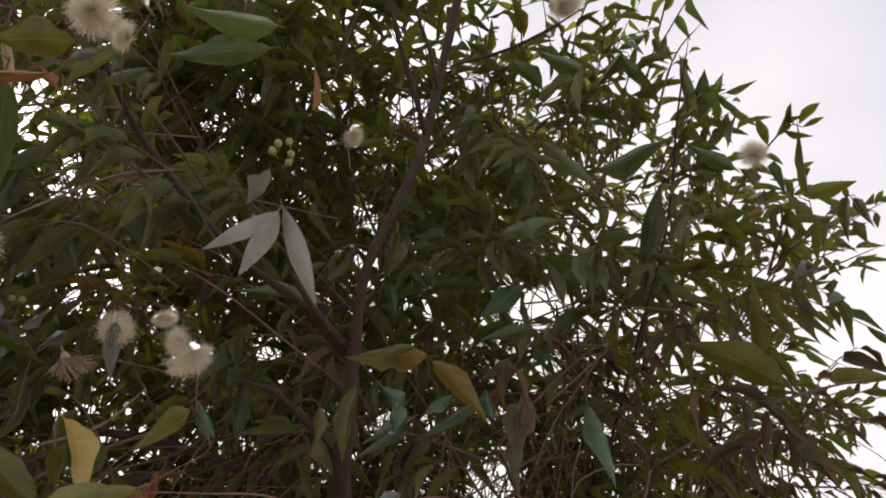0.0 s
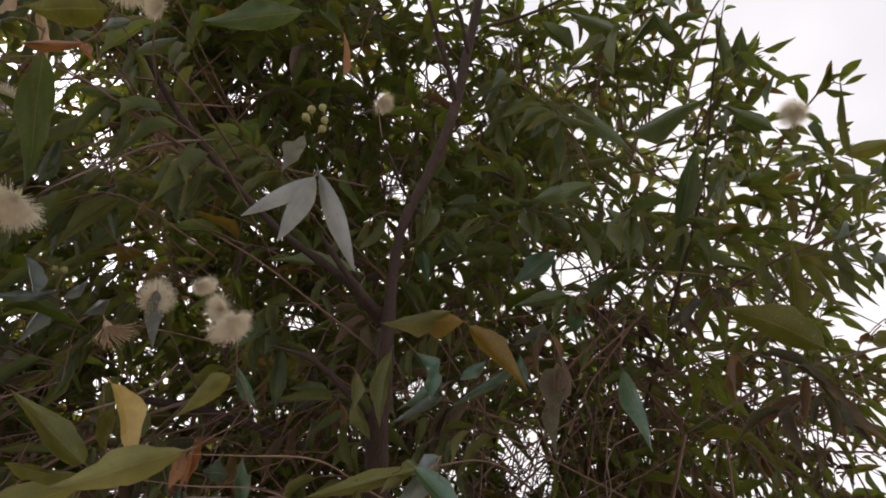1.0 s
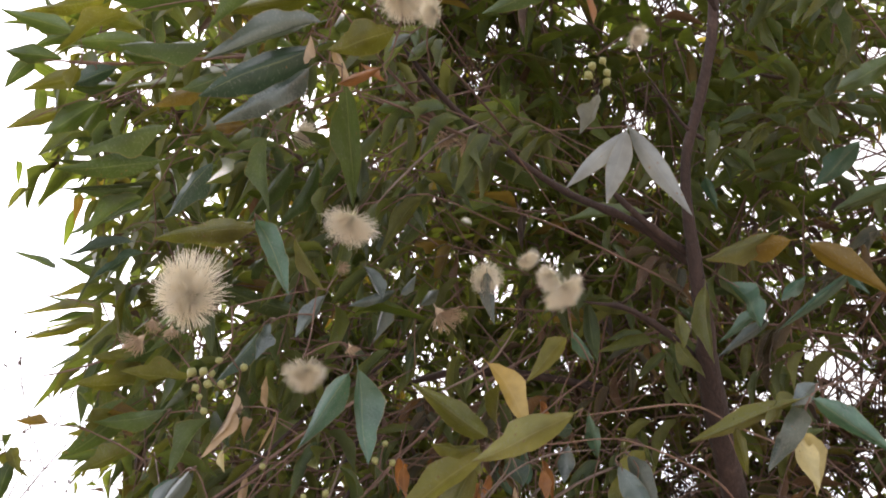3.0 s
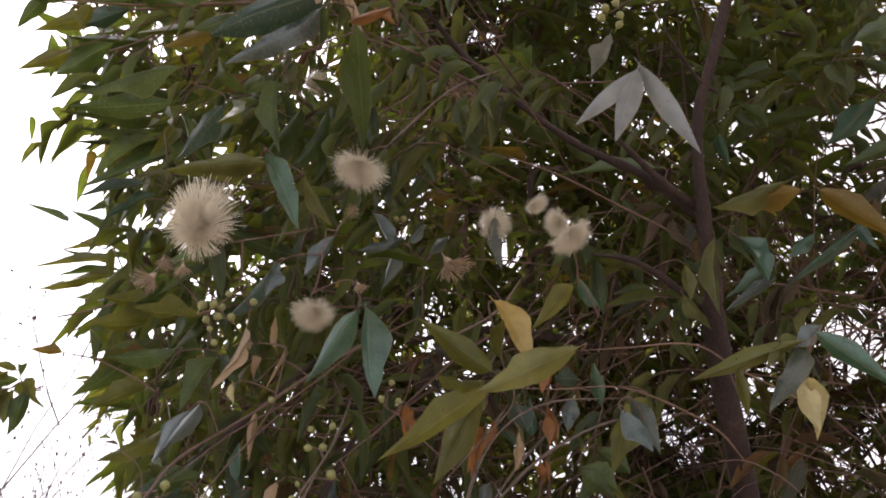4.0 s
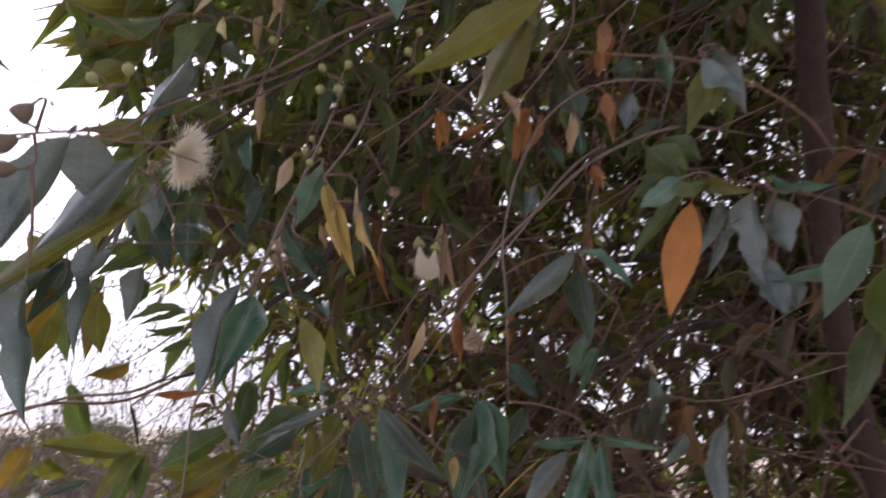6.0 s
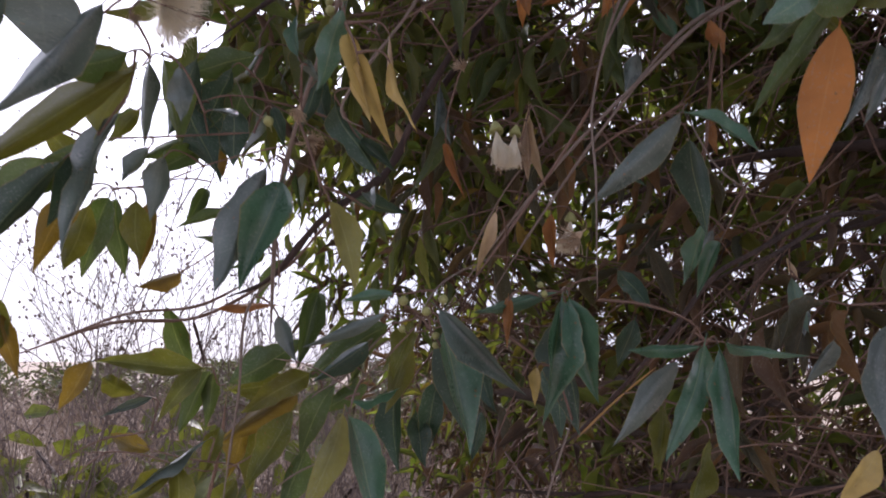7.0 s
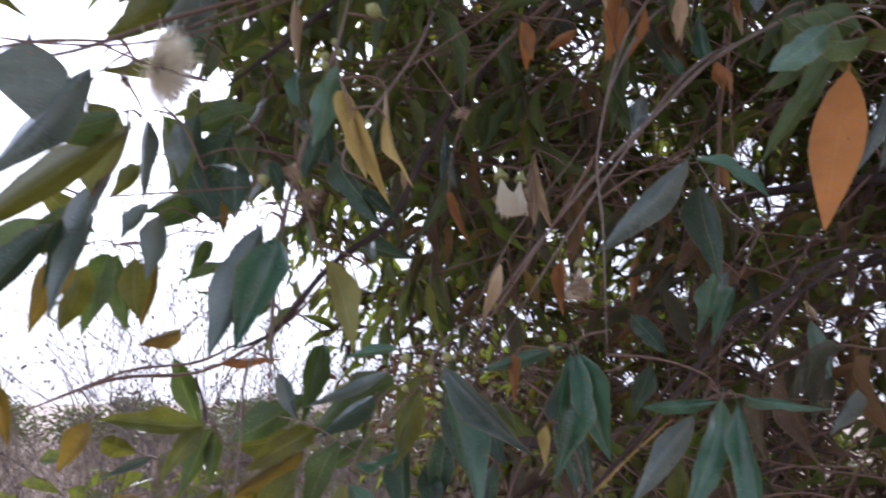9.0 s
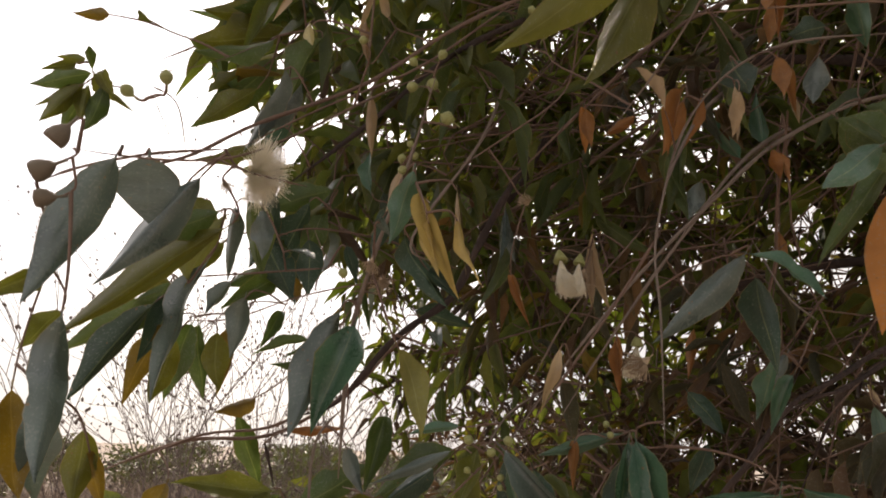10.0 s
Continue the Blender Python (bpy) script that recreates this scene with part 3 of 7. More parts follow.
branch('branch', [(-0.518, 0.430, 1.803), (-0.488, 0.468, 1.850), (-0.460, 0.533, 1.930), (-0.443, 0.647, 2.024)], 0.0012, 0.0026, 'bark', 6)
branch('branch', [(-0.465, 0.269, 1.744), (-0.445, 0.279, 1.749), (-0.409, 0.293, 1.750), (-0.404, 0.325, 1.762)], 0.0007, 0.0011, 'twig', 6)
branch('limb', [(-0.484, 0.654, 1.889), (-0.491, 0.623, 1.837), (-0.496, 0.599, 1.792), (-0.504, 0.580, 1.751), (-0.517, 0.534, 1.713), (-0.545, 0.510, 1.668), (-0.604, 0.515, 1.657)], 0.0033, 0.0020, 'bark', 8)
branch('branch', [(-0.572, 0.507, 1.664), (-0.590, 0.480, 1.647), (-0.610, 0.443, 1.641), (-0.624, 0.410, 1.626)], 0.0017, 0.0013, 'twig', 6)
branch('branch', [(-0.480, 0.465, 1.661), (-0.491, 0.452, 1.638), (-0.493, 0.451, 1.592), (-0.493, 0.447, 1.559), (-0.490, 0.441, 1.520)], 0.0012, 0.0009, 'palebark', 6)
branch('branch', [(-0.549, 0.378, 1.707), (-0.509, 0.395, 1.706), (-0.473, 0.413, 1.717), (-0.437, 0.428, 1.723), (-0.403, 0.439, 1.724)], 0.0006, 0.0007, 'twig', 6)
branch('branch', [(-0.516, 0.363, 1.726), (-0.500, 0.397, 1.733), (-0.474, 0.438, 1.741)], 0.0007, 0.0009, 'twig', 6)
branch('branch', [(-0.440, 0.427, 1.720), (-0.476, 0.455, 1.704), (-0.502, 0.482, 1.675), (-0.527, 0.503, 1.655)], 0.0005, 0.0008, 'twig', 6)
branch('branch', [(-0.523, 0.547, 1.743), (-0.485, 0.481, 1.735), (-0.438, 0.429, 1.720)], 0.0006, 0.0008, 'twig', 6)
branch('branch', [(-0.417, 0.385, 1.743), (-0.402, 0.384, 1.724), (-0.383, 0.383, 1.712)], 0.0003, 0.0004, 'twig', 6)
branch('branch', [(-0.380, 0.393, 1.731), (-0.374, 0.391, 1.719), (-0.393, 0.405, 1.713)], 0.0003, 0.0004, 'twig', 6)
branch('branch', [(-0.370, 0.473, 1.633), (-0.397, 0.477, 1.615), (-0.408, 0.465, 1.599), (-0.390, 0.440, 1.584)], 0.0006, 0.0008, 'twig', 6)
branch('branch', [(-0.432, 0.622, 1.687), (-0.411, 0.540, 1.660), (-0.386, 0.486, 1.635)], 0.0008, 0.0009, 'palebark', 6)
branch('branch', [(-0.408, 0.465, 1.593), (-0.455, 0.471, 1.607), (-0.506, 0.486, 1.611)], 0.0004, 0.0007, 'twig', 6)
branch('limb', [(-0.197, 0.959, 1.749), (-0.255, 0.852, 1.733), (-0.285, 0.748, 1.692), (-0.305, 0.714, 1.671), (-0.334, 0.686, 1.623), (-0.407, 0.704, 1.559), (-0.468, 0.720, 1.519)], 0.0022, 0.0015, 'bark', 8)
branch('branch', [(-0.253, 0.863, 1.732), (-0.277, 0.761, 1.690), (-0.294, 0.737, 1.680), (-0.314, 0.722, 1.666)], 0.0019, 0.0011, 'bark', 6)
branch('limb', [(-0.210, 1.186, 1.873), (-0.309, 1.171, 1.881), (-0.455, 1.186, 1.886), (-0.650, 1.225, 1.856)], 0.0070, 0.0062, 'bark', 8)
branch('limb', [(-0.231, 1.114, 1.494), (-0.375, 1.083, 1.466), (-0.480, 1.101, 1.461), (-0.609, 1.093, 1.436), (-0.736, 1.012, 1.441)], 0.0045, 0.0037, 'bark', 8)
branch('branch', [(-0.333, 0.520, 1.531), (-0.328, 0.529, 1.558), (-0.327, 0.544, 1.580)], 0.0010, 0.0009, 'palebark', 6)
branch('branch', [(-0.348, 0.588, 1.566), (-0.336, 0.619, 1.588), (-0.322, 0.648, 1.608)], 0.0009, 0.0008, 'ochretwig', 6)
branch('branch', [(-0.250, 0.815, 1.571), (-0.295, 0.804, 1.570), (-0.313, 0.778, 1.565)], 0.0010, 0.0007, 'twig', 6)
branch('branch', [(-0.391, 0.874, 1.523), (-0.322, 0.899, 1.540), (-0.270, 0.910, 1.533)], 0.0012, 0.0009, 'twig', 6)
branch('branch', [(-0.601, 0.410, 1.552), (-0.587, 0.442, 1.550), (-0.561, 0.487, 1.537), (-0.536, 0.527, 1.564)], 0.0008, 0.0006, 'twig', 6)
branch('branch', [(-0.690, 0.448, 1.520), (-0.685, 0.466, 1.537), (-0.673, 0.495, 1.551)], 0.0007, 0.0005, 'twig', 6)
branch('branch', [(-0.419, 0.640, 1.601), (-0.492, 0.706, 1.536), (-0.555, 0.774, 1.475)], 0.0008, 0.0009, 'twig', 6)
branch('branch', [(-0.355, 0.561, 1.577), (-0.418, 0.637, 1.547), (-0.489, 0.702, 1.502)], 0.0005, 0.0005, 'twig', 6)
branch('branch', [(-0.332, 0.579, 1.779), (-0.377, 0.628, 1.780), (-0.446, 0.659, 1.746), (-0.511, 0.688, 1.690)], 0.0007, 0.0015, 'palebark', 6)
branch('branch', [(-0.397, 0.259, 1.738), (-0.391, 0.276, 1.739), (-0.382, 0.296, 1.741), (-0.380, 0.319, 1.750), (-0.403, 0.360, 1.781), (-0.418, 0.415, 1.827), (-0.426, 0.492, 1.889)], 0.0005, 0.0010, 'twig', 6)
branch('branch', [(-0.383, 0.296, 1.741), (-0.372, 0.283, 1.750), (-0.362, 0.274, 1.753)], 0.0002, 0.0003, 'twig', 6)
branch('branch', [(-0.466, 0.294, 1.812), (-0.456, 0.316, 1.817), (-0.458, 0.343, 1.836), (-0.499, 0.396, 1.891)], 0.0003, 0.0004, 'twig', 6)
branch('branch', [(-0.536, 0.434, 1.771), (-0.518, 0.458, 1.780), (-0.521, 0.534, 1.788), (-0.520, 0.611, 1.781)], 0.0008, 0.0015, 'twig', 6)
branch('branch', [(-0.434, 0.491, 1.748), (-0.441, 0.477, 1.764), (-0.427, 0.524, 1.842), (-0.427, 0.554, 1.908)], 0.0011, 0.0018, 'palebark', 6)
branch('branch', [(-0.418, 0.482, 1.802), (-0.400, 0.521, 1.838), (-0.382, 0.562, 1.882), (-0.361, 0.549, 1.920)], 0.0007, 0.0011, 'twig', 6)
branch('branch', [(-0.648, 0.748, 1.855), (-0.586, 0.771, 1.921), (-0.573, 0.807, 1.999)], 0.0033, 0.0049, 'bark', 6)
branch('limb', [(-0.630, 1.015, 2.147), (-0.525, 1.056, 2.172), (-0.392, 1.113, 2.160), (-0.291, 1.150, 2.133)], 0.0064, 0.0073, 'bark', 8)
branch('branch', [(-0.320, 0.566, 1.769), (-0.326, 0.602, 1.820), (-0.328, 0.681, 1.902), (-0.316, 0.813, 1.994)], 0.0009, 0.0022, 'palebark', 6)
branch('branch', [(-0.415, 0.591, 1.652), (-0.379, 0.607, 1.712), (-0.340, 0.634, 1.779), (-0.311, 0.706, 1.863), (-0.296, 0.844, 1.945)], 0.0012, 0.0022, 'palebark', 6)
branch('branch', [(-0.686, 0.397, 1.610), (-0.661, 0.455, 1.636), (-0.629, 0.510, 1.643), (-0.577, 0.545, 1.679), (-0.537, 0.554, 1.713), (-0.503, 0.580, 1.754)], 0.0020, 0.0014, 'twig', 6)
branch('branch', [(-0.579, 0.502, 1.586), (-0.578, 0.499, 1.553), (-0.578, 0.493, 1.523), (-0.585, 0.491, 1.496)], 0.0013, 0.0019, 'redtwig', 6)
branch('branch', [(-0.587, 0.442, 1.556), (-0.577, 0.461, 1.548), (-0.565, 0.481, 1.543), (-0.574, 0.503, 1.539)], 0.0006, 0.0010, 'twig', 6)
branch('branch', [(-0.536, 0.528, 1.575), (-0.526, 0.541, 1.588), (-0.515, 0.555, 1.599), (-0.505, 0.566, 1.616), (-0.504, 0.594, 1.638)], 0.0008, 0.0014, 'palebark', 6)
branch('branch', [(-0.604, 0.400, 1.547), (-0.596, 0.423, 1.559), (-0.589, 0.440, 1.562), (-0.584, 0.450, 1.564)], 0.0008, 0.0010, 'twig', 6)
branch('branch', [(-0.546, 0.499, 1.503), (-0.539, 0.514, 1.522), (-0.532, 0.527, 1.533), (-0.523, 0.540, 1.540)], 0.0006, 0.0010, 'palebark', 6)
branch('branch', [(-0.571, 0.478, 1.606), (-0.573, 0.474, 1.622), (-0.574, 0.469, 1.636)], 0.0008, 0.0011, 'bark', 6)
branch('branch', [(-0.555, 0.307, 1.860), (-0.558, 0.312, 1.851), (-0.557, 0.320, 1.847), (-0.551, 0.335, 1.848)], 0.0004, 0.0007, 'twig', 6)
branch('branch', [(-0.585, 0.207, 2.156), (-0.558, 0.240, 2.169), (-0.525, 0.274, 2.183), (-0.491, 0.303, 2.197), (-0.466, 0.338, 2.224)], 0.0008, 0.0016, 'redtwig', 6)
branch('branch', [(-0.597, 0.252, 2.114), (-0.573, 0.264, 2.137), (-0.541, 0.283, 2.161), (-0.508, 0.312, 2.205)], 0.0006, 0.0010, 'twig', 6)


def beyond_edge(p, ragged):
    """True past the crown's open western side, which leans outward with height."""
    x, y, z = p[0] + 0.10, p[1] - 0.10, p[2] - 1.65
    rise = math.degrees(math.atan2(z, math.hypot(x, y)))
    return math.degrees(math.atan2(-x, y)) > 47 + 0.44 * rise + ragged


def beyond_east(p, ragged):
    """True in the bay of sky above the crown's low eastern boughs."""
    rise = math.degrees(math.atan2(p[2] - 1.71, math.hypot(p[0], p[1])))
    return rise > 24 and math.degrees(math.atan2(p[0], p[1])) > 30.5 + ragged


# openings where the sky shows through the crown
OPENINGS = []


def opening(near, far, width):
    """A slanting gap from the crown's inner face outward, some degrees wide."""
    OPENINGS.append((Vector(near), (Vector(far) - Vector(near)).normalized(), math.tan(radians(1.22 * width))))


opening((-0.20, 0.78, 1.88), (-0.44, 2.30, 2.33), 1.0)
opening((-0.16, 0.80, 1.85), (-0.33, 2.34, 2.24), 1.2)
opening((-0.08, 0.78, 1.91), (-0.09, 2.29, 2.43), 1.1)
opening((0.01, 0.77, 1.92), (0.20, 2.27, 2.46), 1.3)
opening((-0.14, 0.65, 2.15), (-0.26, 1.89, 3.15), 1.2)
opening((-0.11, 0.72, 2.04), (-0.18, 2.12, 2.81), 0.9)
opening((0.02, 0.67, 2.11), (0.21, 1.97, 3.04), 1.0)
opening((0.01, 0.73, 1.98), (0.14, 2.24, 2.52), 1.3)
opening((0.03, 0.73, 1.99), (0.20, 2.22, 2.54), 1.0)
opening((-0.09, 0.76, 1.92), (-0.14, 2.31, 2.32), 1.1)
opening((-0.18, 0.75, 1.91), (-0.41, 2.28, 2.31), 0.9)
opening((0.01, 0.74, 1.96), (0.15, 2.26, 2.44), 1.0)
opening((-0.33, 0.98, 1.80), (-0.71, 2.48, 2.20), 1.1)
opening((-0.26, 1.00, 1.75), (-0.51, 2.56, 2.04), 1.3)
opening((-0.27, 1.01, 1.72), (-0.52, 2.57, 1.95), 1.4)
opening((-0.43, 0.96, 1.72), (-1.02, 2.43, 1.97), 1.0)
opening((-0.35, 0.95, 1.86), (-0.77, 2.41, 2.37), 1.2)
opening((-0.21, 0.98, 1.86), (-0.36, 2.49, 2.38), 1.6)
opening((-0.65, 0.81, 1.78), (-1.69, 1.98, 2.14), 1.0)
opening((-0.68, 0.79, 1.77), (-1.76, 1.92, 2.12), 0.9)
opening((-0.63, 0.83, 1.77), (-1.62, 2.05, 2.12), 0.8)
opening((-0.70, 0.73, 1.76), (-1.84, 1.82, 2.01), 1.0)
opening((-0.64, 0.78, 1.78), (-1.67, 1.97, 2.08), 1.0)
opening((-0.42, 0.92, 1.72), (-1.01, 2.40, 1.90), 1.0)
opening((-0.36, 0.95, 1.67), (-0.82, 2.48, 1.75), 1.1)
opening((-0.47, 0.91, 1.65), (-1.16, 2.35, 1.68), 0.9)
opening((-0.73, 0.69, 1.76), (-1.95, 1.70, 2.02), 1.2)
opening((-0.31, 0.94, 1.81), (-0.69, 2.46, 2.15), 0.9)
opening((-0.39, 0.59, 2.13), (-1.03, 1.75, 3.02), 1.1)
opening((-0.31, 0.66, 2.07), (-0.79, 1.97, 2.85), 1.2)
opening((-0.27, 0.60, 2.18), (-0.68, 1.77, 3.19), 1.0)
opening((-0.50, 0.66, 1.88), (-1.35, 1.95, 2.27), 1.0)
opening((-0.54, 0.61, 1.91), (-1.49, 1.81, 2.37), 0.8)
opening((-0.03, 0.79, 1.84), (0.05, 2.35, 2.17), 1.3)
opening((0.11, 0.67, 2.16), (0.32, 1.98, 3.04), 1.5)
opening((-0.04, 0.53, 2.32), (-0.12, 1.57, 3.53), 1.5)
opening((-0.24, 0.52, 2.28), (-0.73, 1.54, 3.41), 1.4)
opening((-0.37, 0.53, 2.19), (-1.11, 1.57, 3.15), 1.2)
opening((-0.38, 0.59, 2.11), (-1.13, 1.76, 2.89), 1.0)
opening((-0.07, 0.73, 2.05), (-0.22, 2.18, 2.71), 0.9)
opening((0.22, 0.71, 2.02), (0.66, 2.13, 2.62), 0.7)
opening((-0.09, 0.61, 2.23), (-0.28, 1.81, 3.27), 1.1)
opening((-0.19, 0.68, 2.10), (-0.57, 2.03, 2.88), 1.0)
opening((-0.29, 0.69, 1.99), (-0.89, 2.07, 2.56), 1.1)
opening((0.04, 0.75, 2.00), (0.11, 2.25, 2.57), 0.8)
opening((0.32, 0.62, 2.11), (0.96, 1.86, 2.91), 1.1)
opening((0.25, 0.67, 2.10), (0.74, 1.98, 2.86), 0.8)
opening((0.29, 0.69, 2.01), (0.88, 2.06, 2.61), 0.7)
opening((-0.34, 0.60, 2.13), (-1.02, 1.78, 2.97), 1.0)
opening((0.13, 0.57, 2.27), (0.39, 1.69, 3.38), 0.9)
opening((0.00, 0.57, 2.28), (-0.00, 1.71, 3.41), 1.0)
opening((-0.27, 0.58, 2.42), (-0.62, 1.63, 3.65), 0.8)
opening((-0.28, 0.57, 2.43), (-0.67, 1.59, 3.66), 0.8)
opening((-0.13, 0.71, 2.32), (-0.26, 1.98, 3.37), 0.9)
opening((-0.29, 0.63, 2.37), (-0.69, 1.76, 3.51), 0.7)
opening((-0.28, 0.58, 2.42), (-0.67, 1.61, 3.65), 0.7)
opening((-0.13, 0.72, 2.31), (-0.25, 1.99, 3.36), 0.9)
opening((-0.14, 0.64, 2.40), (-0.27, 1.78, 3.58), 0.7)
opening((-0.64, 0.97, 1.91), (-1.52, 2.27, 2.44), 0.9)
opening((-0.52, 1.00, 2.00), (-1.17, 2.35, 2.69), 0.8)
opening((-0.62, 0.97, 1.94), (-1.45, 2.27, 2.53), 0.7)
opening((-0.68, 0.89, 2.00), (-1.62, 2.06, 2.70), 1.0)
opening((-0.54, 1.02, 1.93), (-1.23, 2.41, 2.50), 0.7)
opening((-0.52, 1.03, 1.93), (-1.18, 2.44, 2.49), 1.0)
opening((-0.54, 1.02, 1.94), (-1.24, 2.39, 2.52), 0.8)
opening((-0.55, 0.96, 2.03), (-1.26, 2.27, 2.74), 0.7)
opening((-0.62, 0.94, 1.98), (-1.47, 2.21, 2.60), 0.6)
opening((-0.67, 0.90, 2.01), (-1.58, 2.09, 2.68), 0.7)
opening((-0.56, 0.95, 2.03), (-1.30, 2.25, 2.73), 0.7)
opening((-0.01, 0.63, 2.42), (0.06, 1.74, 3.64), 0.8)
opening((-0.38, 0.58, 2.39), (-0.95, 1.60, 3.56), 0.7)
opening((-0.32, 0.62, 2.38), (-0.78, 1.70, 3.54), 0.7)
opening((-0.23, 0.67, 2.37), (-0.54, 1.83, 3.49), 0.6)
opening((-0.77, 0.81, 1.99), (-1.86, 1.88, 2.61), 0.8)
opening((-0.59, 0.86, 2.13), (-1.37, 2.02, 3.00), 0.8)
opening((-0.51, 0.93, 2.10), (-1.16, 2.20, 2.93), 1.0)
opening((-0.68, 0.83, 2.07), (-1.61, 1.95, 2.85), 0.9)
opening((-0.77, 0.79, 2.01), (-1.86, 1.83, 2.67), 0.7)
opening((-0.71, 0.75, 2.14), (-1.70, 1.72, 3.03), 0.8)
opening((-0.71, 0.85, 2.00), (-1.72, 1.99, 2.64), 0.9)
opening((-0.76, 0.74, 2.10), (-1.83, 1.68, 2.93), 1.1)
opening((-0.79, 0.75, 2.04), (-1.92, 1.71, 2.76), 0.9)
opening((-0.61, 0.78, 2.08), (-1.46, 1.95, 2.88), 1.0)
opening((-0.66, 0.78, 2.03), (-1.58, 1.95, 2.75), 1.1)
opening((-0.62, 0.76, 2.11), (-1.48, 1.89, 2.95), 0.7)
opening((-0.56, 0.83, 2.06), (-1.31, 2.08, 2.83), 0.8)


def in_opening(p, ragged):
    for near, way, spread in OPENINGS:
        off = p - near
        along = off.dot(way)
        if (off - way * along).length < (along + 0.8) * spread * ragged:
            return True
    return False


# ---- the crown: sprays of leaves too many to count ----
def crown():
    rnd = random.Random(11)
    lv, lf, luv = blade(6, 0.24, 0.7, 0.4, 0.04, 5, 0.22)
    lv, luv = np.array(lv), np.array(luv)
    mats, dry, twig_v, twig_f = [], [], [], []
    for centre, radii, skirt, share, clear, scale in CROWN:
        made, slim = 0, 0.45 if clear < 0.8 else 1.0
        tries = 0
        while made < share and tries < share * 40:
            tries += 1
            q = Vector((rnd.gauss(0, 1), rnd.gauss(0, 1), rnd.gauss(0, 1))).normalized() * rnd.random() ** 0.42
            p = Vector((centre[0] + q.x * radii[0], centre[1] + q.y * radii[1], centre[2] + q.z * radii[2]))
            if (p - Vector((-0.09, 0.10, 1.66))).length < clear:
                continue
            thin = noise.noise(p * 2.7)
            if thin < (-0.10 if p.x < 0.4 else -0.02) or (p.z < skirt and rnd.random() > 0.25) or p.z < 0.7 or (p.x > 0.05 and p.z < 2.1 and rnd.random() < 0.6) or (p.x > -0.5 and p.z < 2.0 and rnd.random() < 0.3):
                continue
            gap = noise.noise((p.x * 5.5 + p.y * 1.6, 4.0, p.z * 5.5 - p.y * 2.2))
            if beyond_edge(p, 4) or beyond_east(p, 1) or (gap < -0.13 and skirt > 0.6):
                continue
            if skirt > 0.6 and p.x > -0.65 and p.z < 2.6 and gap < 0.0 and p.y > 1.2:
                made += 0.7
                continue
            made += 1
            out = Vector((q.x, q.y * 0.6, q.z * 0.5 + 0.1)).normalized()
            way = (out * 0.55 + Vector((rnd.gauss(0, .55), rnd.gauss(0, .5), rnd.gauss(0, .55)))).normalized()
            size = rnd.uniform(0.8, 1.15)
            long = rnd.uniform(0.14, 0.26)
            sag = rnd.uniform(0.1, 0.5)
            line = [p + way * (long * s) + Vector((0, 0, -sag * long * s * s)) for s in (0, 0.33, 0.66, 1)]
            if rnd.random() < 0.6 and (in_opening(line[1], 0.9) or in_opening(line[3], 0.7)):
                continue
            start = p - way * rnd.uniform(0.05, 0.25) - Vector((0, 0, rnd.uniform(0.0, 0.12)))
            stalk = [q for q in [start] + line if not beyond_edge(q, -2) and not beyond_east(q, 0)]
            if len(stalk) < 2:
                continue
            v, f = tube(stalk, [0.0022 * slim, 0.0018 * slim, 0.0015 * slim, 0.0012 * slim, 0.0008 * slim][:len(stalk)], 3, False)
            o = len(twig_v)
            twig_v += v
            twig_f += [tuple(i + o for i in k) for k in f]
            count = rnd.randint(7, 11)
            for k in range(count):
                s = 0.15 + 0.85 * k / (count - 1)
                at = line[0].lerp(line[-1], s) + Vector((0, 0, -sag * long * (s * s - s)))
                if beyond_edge(at, rnd.gauss(0, 2.2)) or beyond_east(at, rnd.gauss(0, 2.0)) or in_opening(at, rnd.uniform(0.35, 1.1)):
                    continue
                turn = Vector((rnd.gauss(0, 1), rnd.gauss(0, 1), rnd.gauss(0, 0.6))).normalized()
                d = (way * (0.4 + 0.5 * s) + turn * 0.9 + Vector((0, 0, -0.42))).normalized()
                length = scale * size * rnd.uniform(0.045, 0.10)
                if in_opening(at + d * length, rnd.uniform(0.3, 1.0)):
                    continue
                # low and inside, more leaves take the withered tone with shade in it
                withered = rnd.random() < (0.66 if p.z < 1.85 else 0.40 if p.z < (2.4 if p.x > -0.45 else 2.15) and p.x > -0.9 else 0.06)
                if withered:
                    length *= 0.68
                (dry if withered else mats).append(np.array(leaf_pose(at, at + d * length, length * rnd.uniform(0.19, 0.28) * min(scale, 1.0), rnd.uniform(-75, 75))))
    for start, end in SHOOTS:
        a, e = Vector(start), Vector(end)
        for fork in range(3):
            tip = e + Vector((rnd.gauss(0, 0.07), rnd.gauss(0, 0.07), rnd.gauss(0, 0.05)))
            bow = Vector((rnd.gauss(0, 0.03), rnd.gauss(0, 0.03), 0.04))
            line = [a.lerp(tip, s) + bow * (4 * s * (1 - s)) for s in (0, 0.2, 0.4, 0.6, 0.8, 1)]
            v, f = tube(line, [0.0024, 0.0020, 0.0017, 0.0014, 0.0011, 0.0007], 4, False)
            o = len(twig_v)
            twig_v += v
            twig_f += [tuple(i + o for i in k) for k in f]
            count = rnd.randint(9, 15)
            for k in range(count):
                s = 0.2 + 0.8 * k / (count - 1)
                at = a.lerp(tip, s) + bow * (4 * s * (1 - s))
                d = ((tip - a).normalized() * 0.5 + Vector((rnd.gauss(0, 1), rnd.gauss(0, 1), rnd.gauss(-0.3, 0.6))).normalized()).normalized()
                length = rnd.uniform(0.030, 0.065)
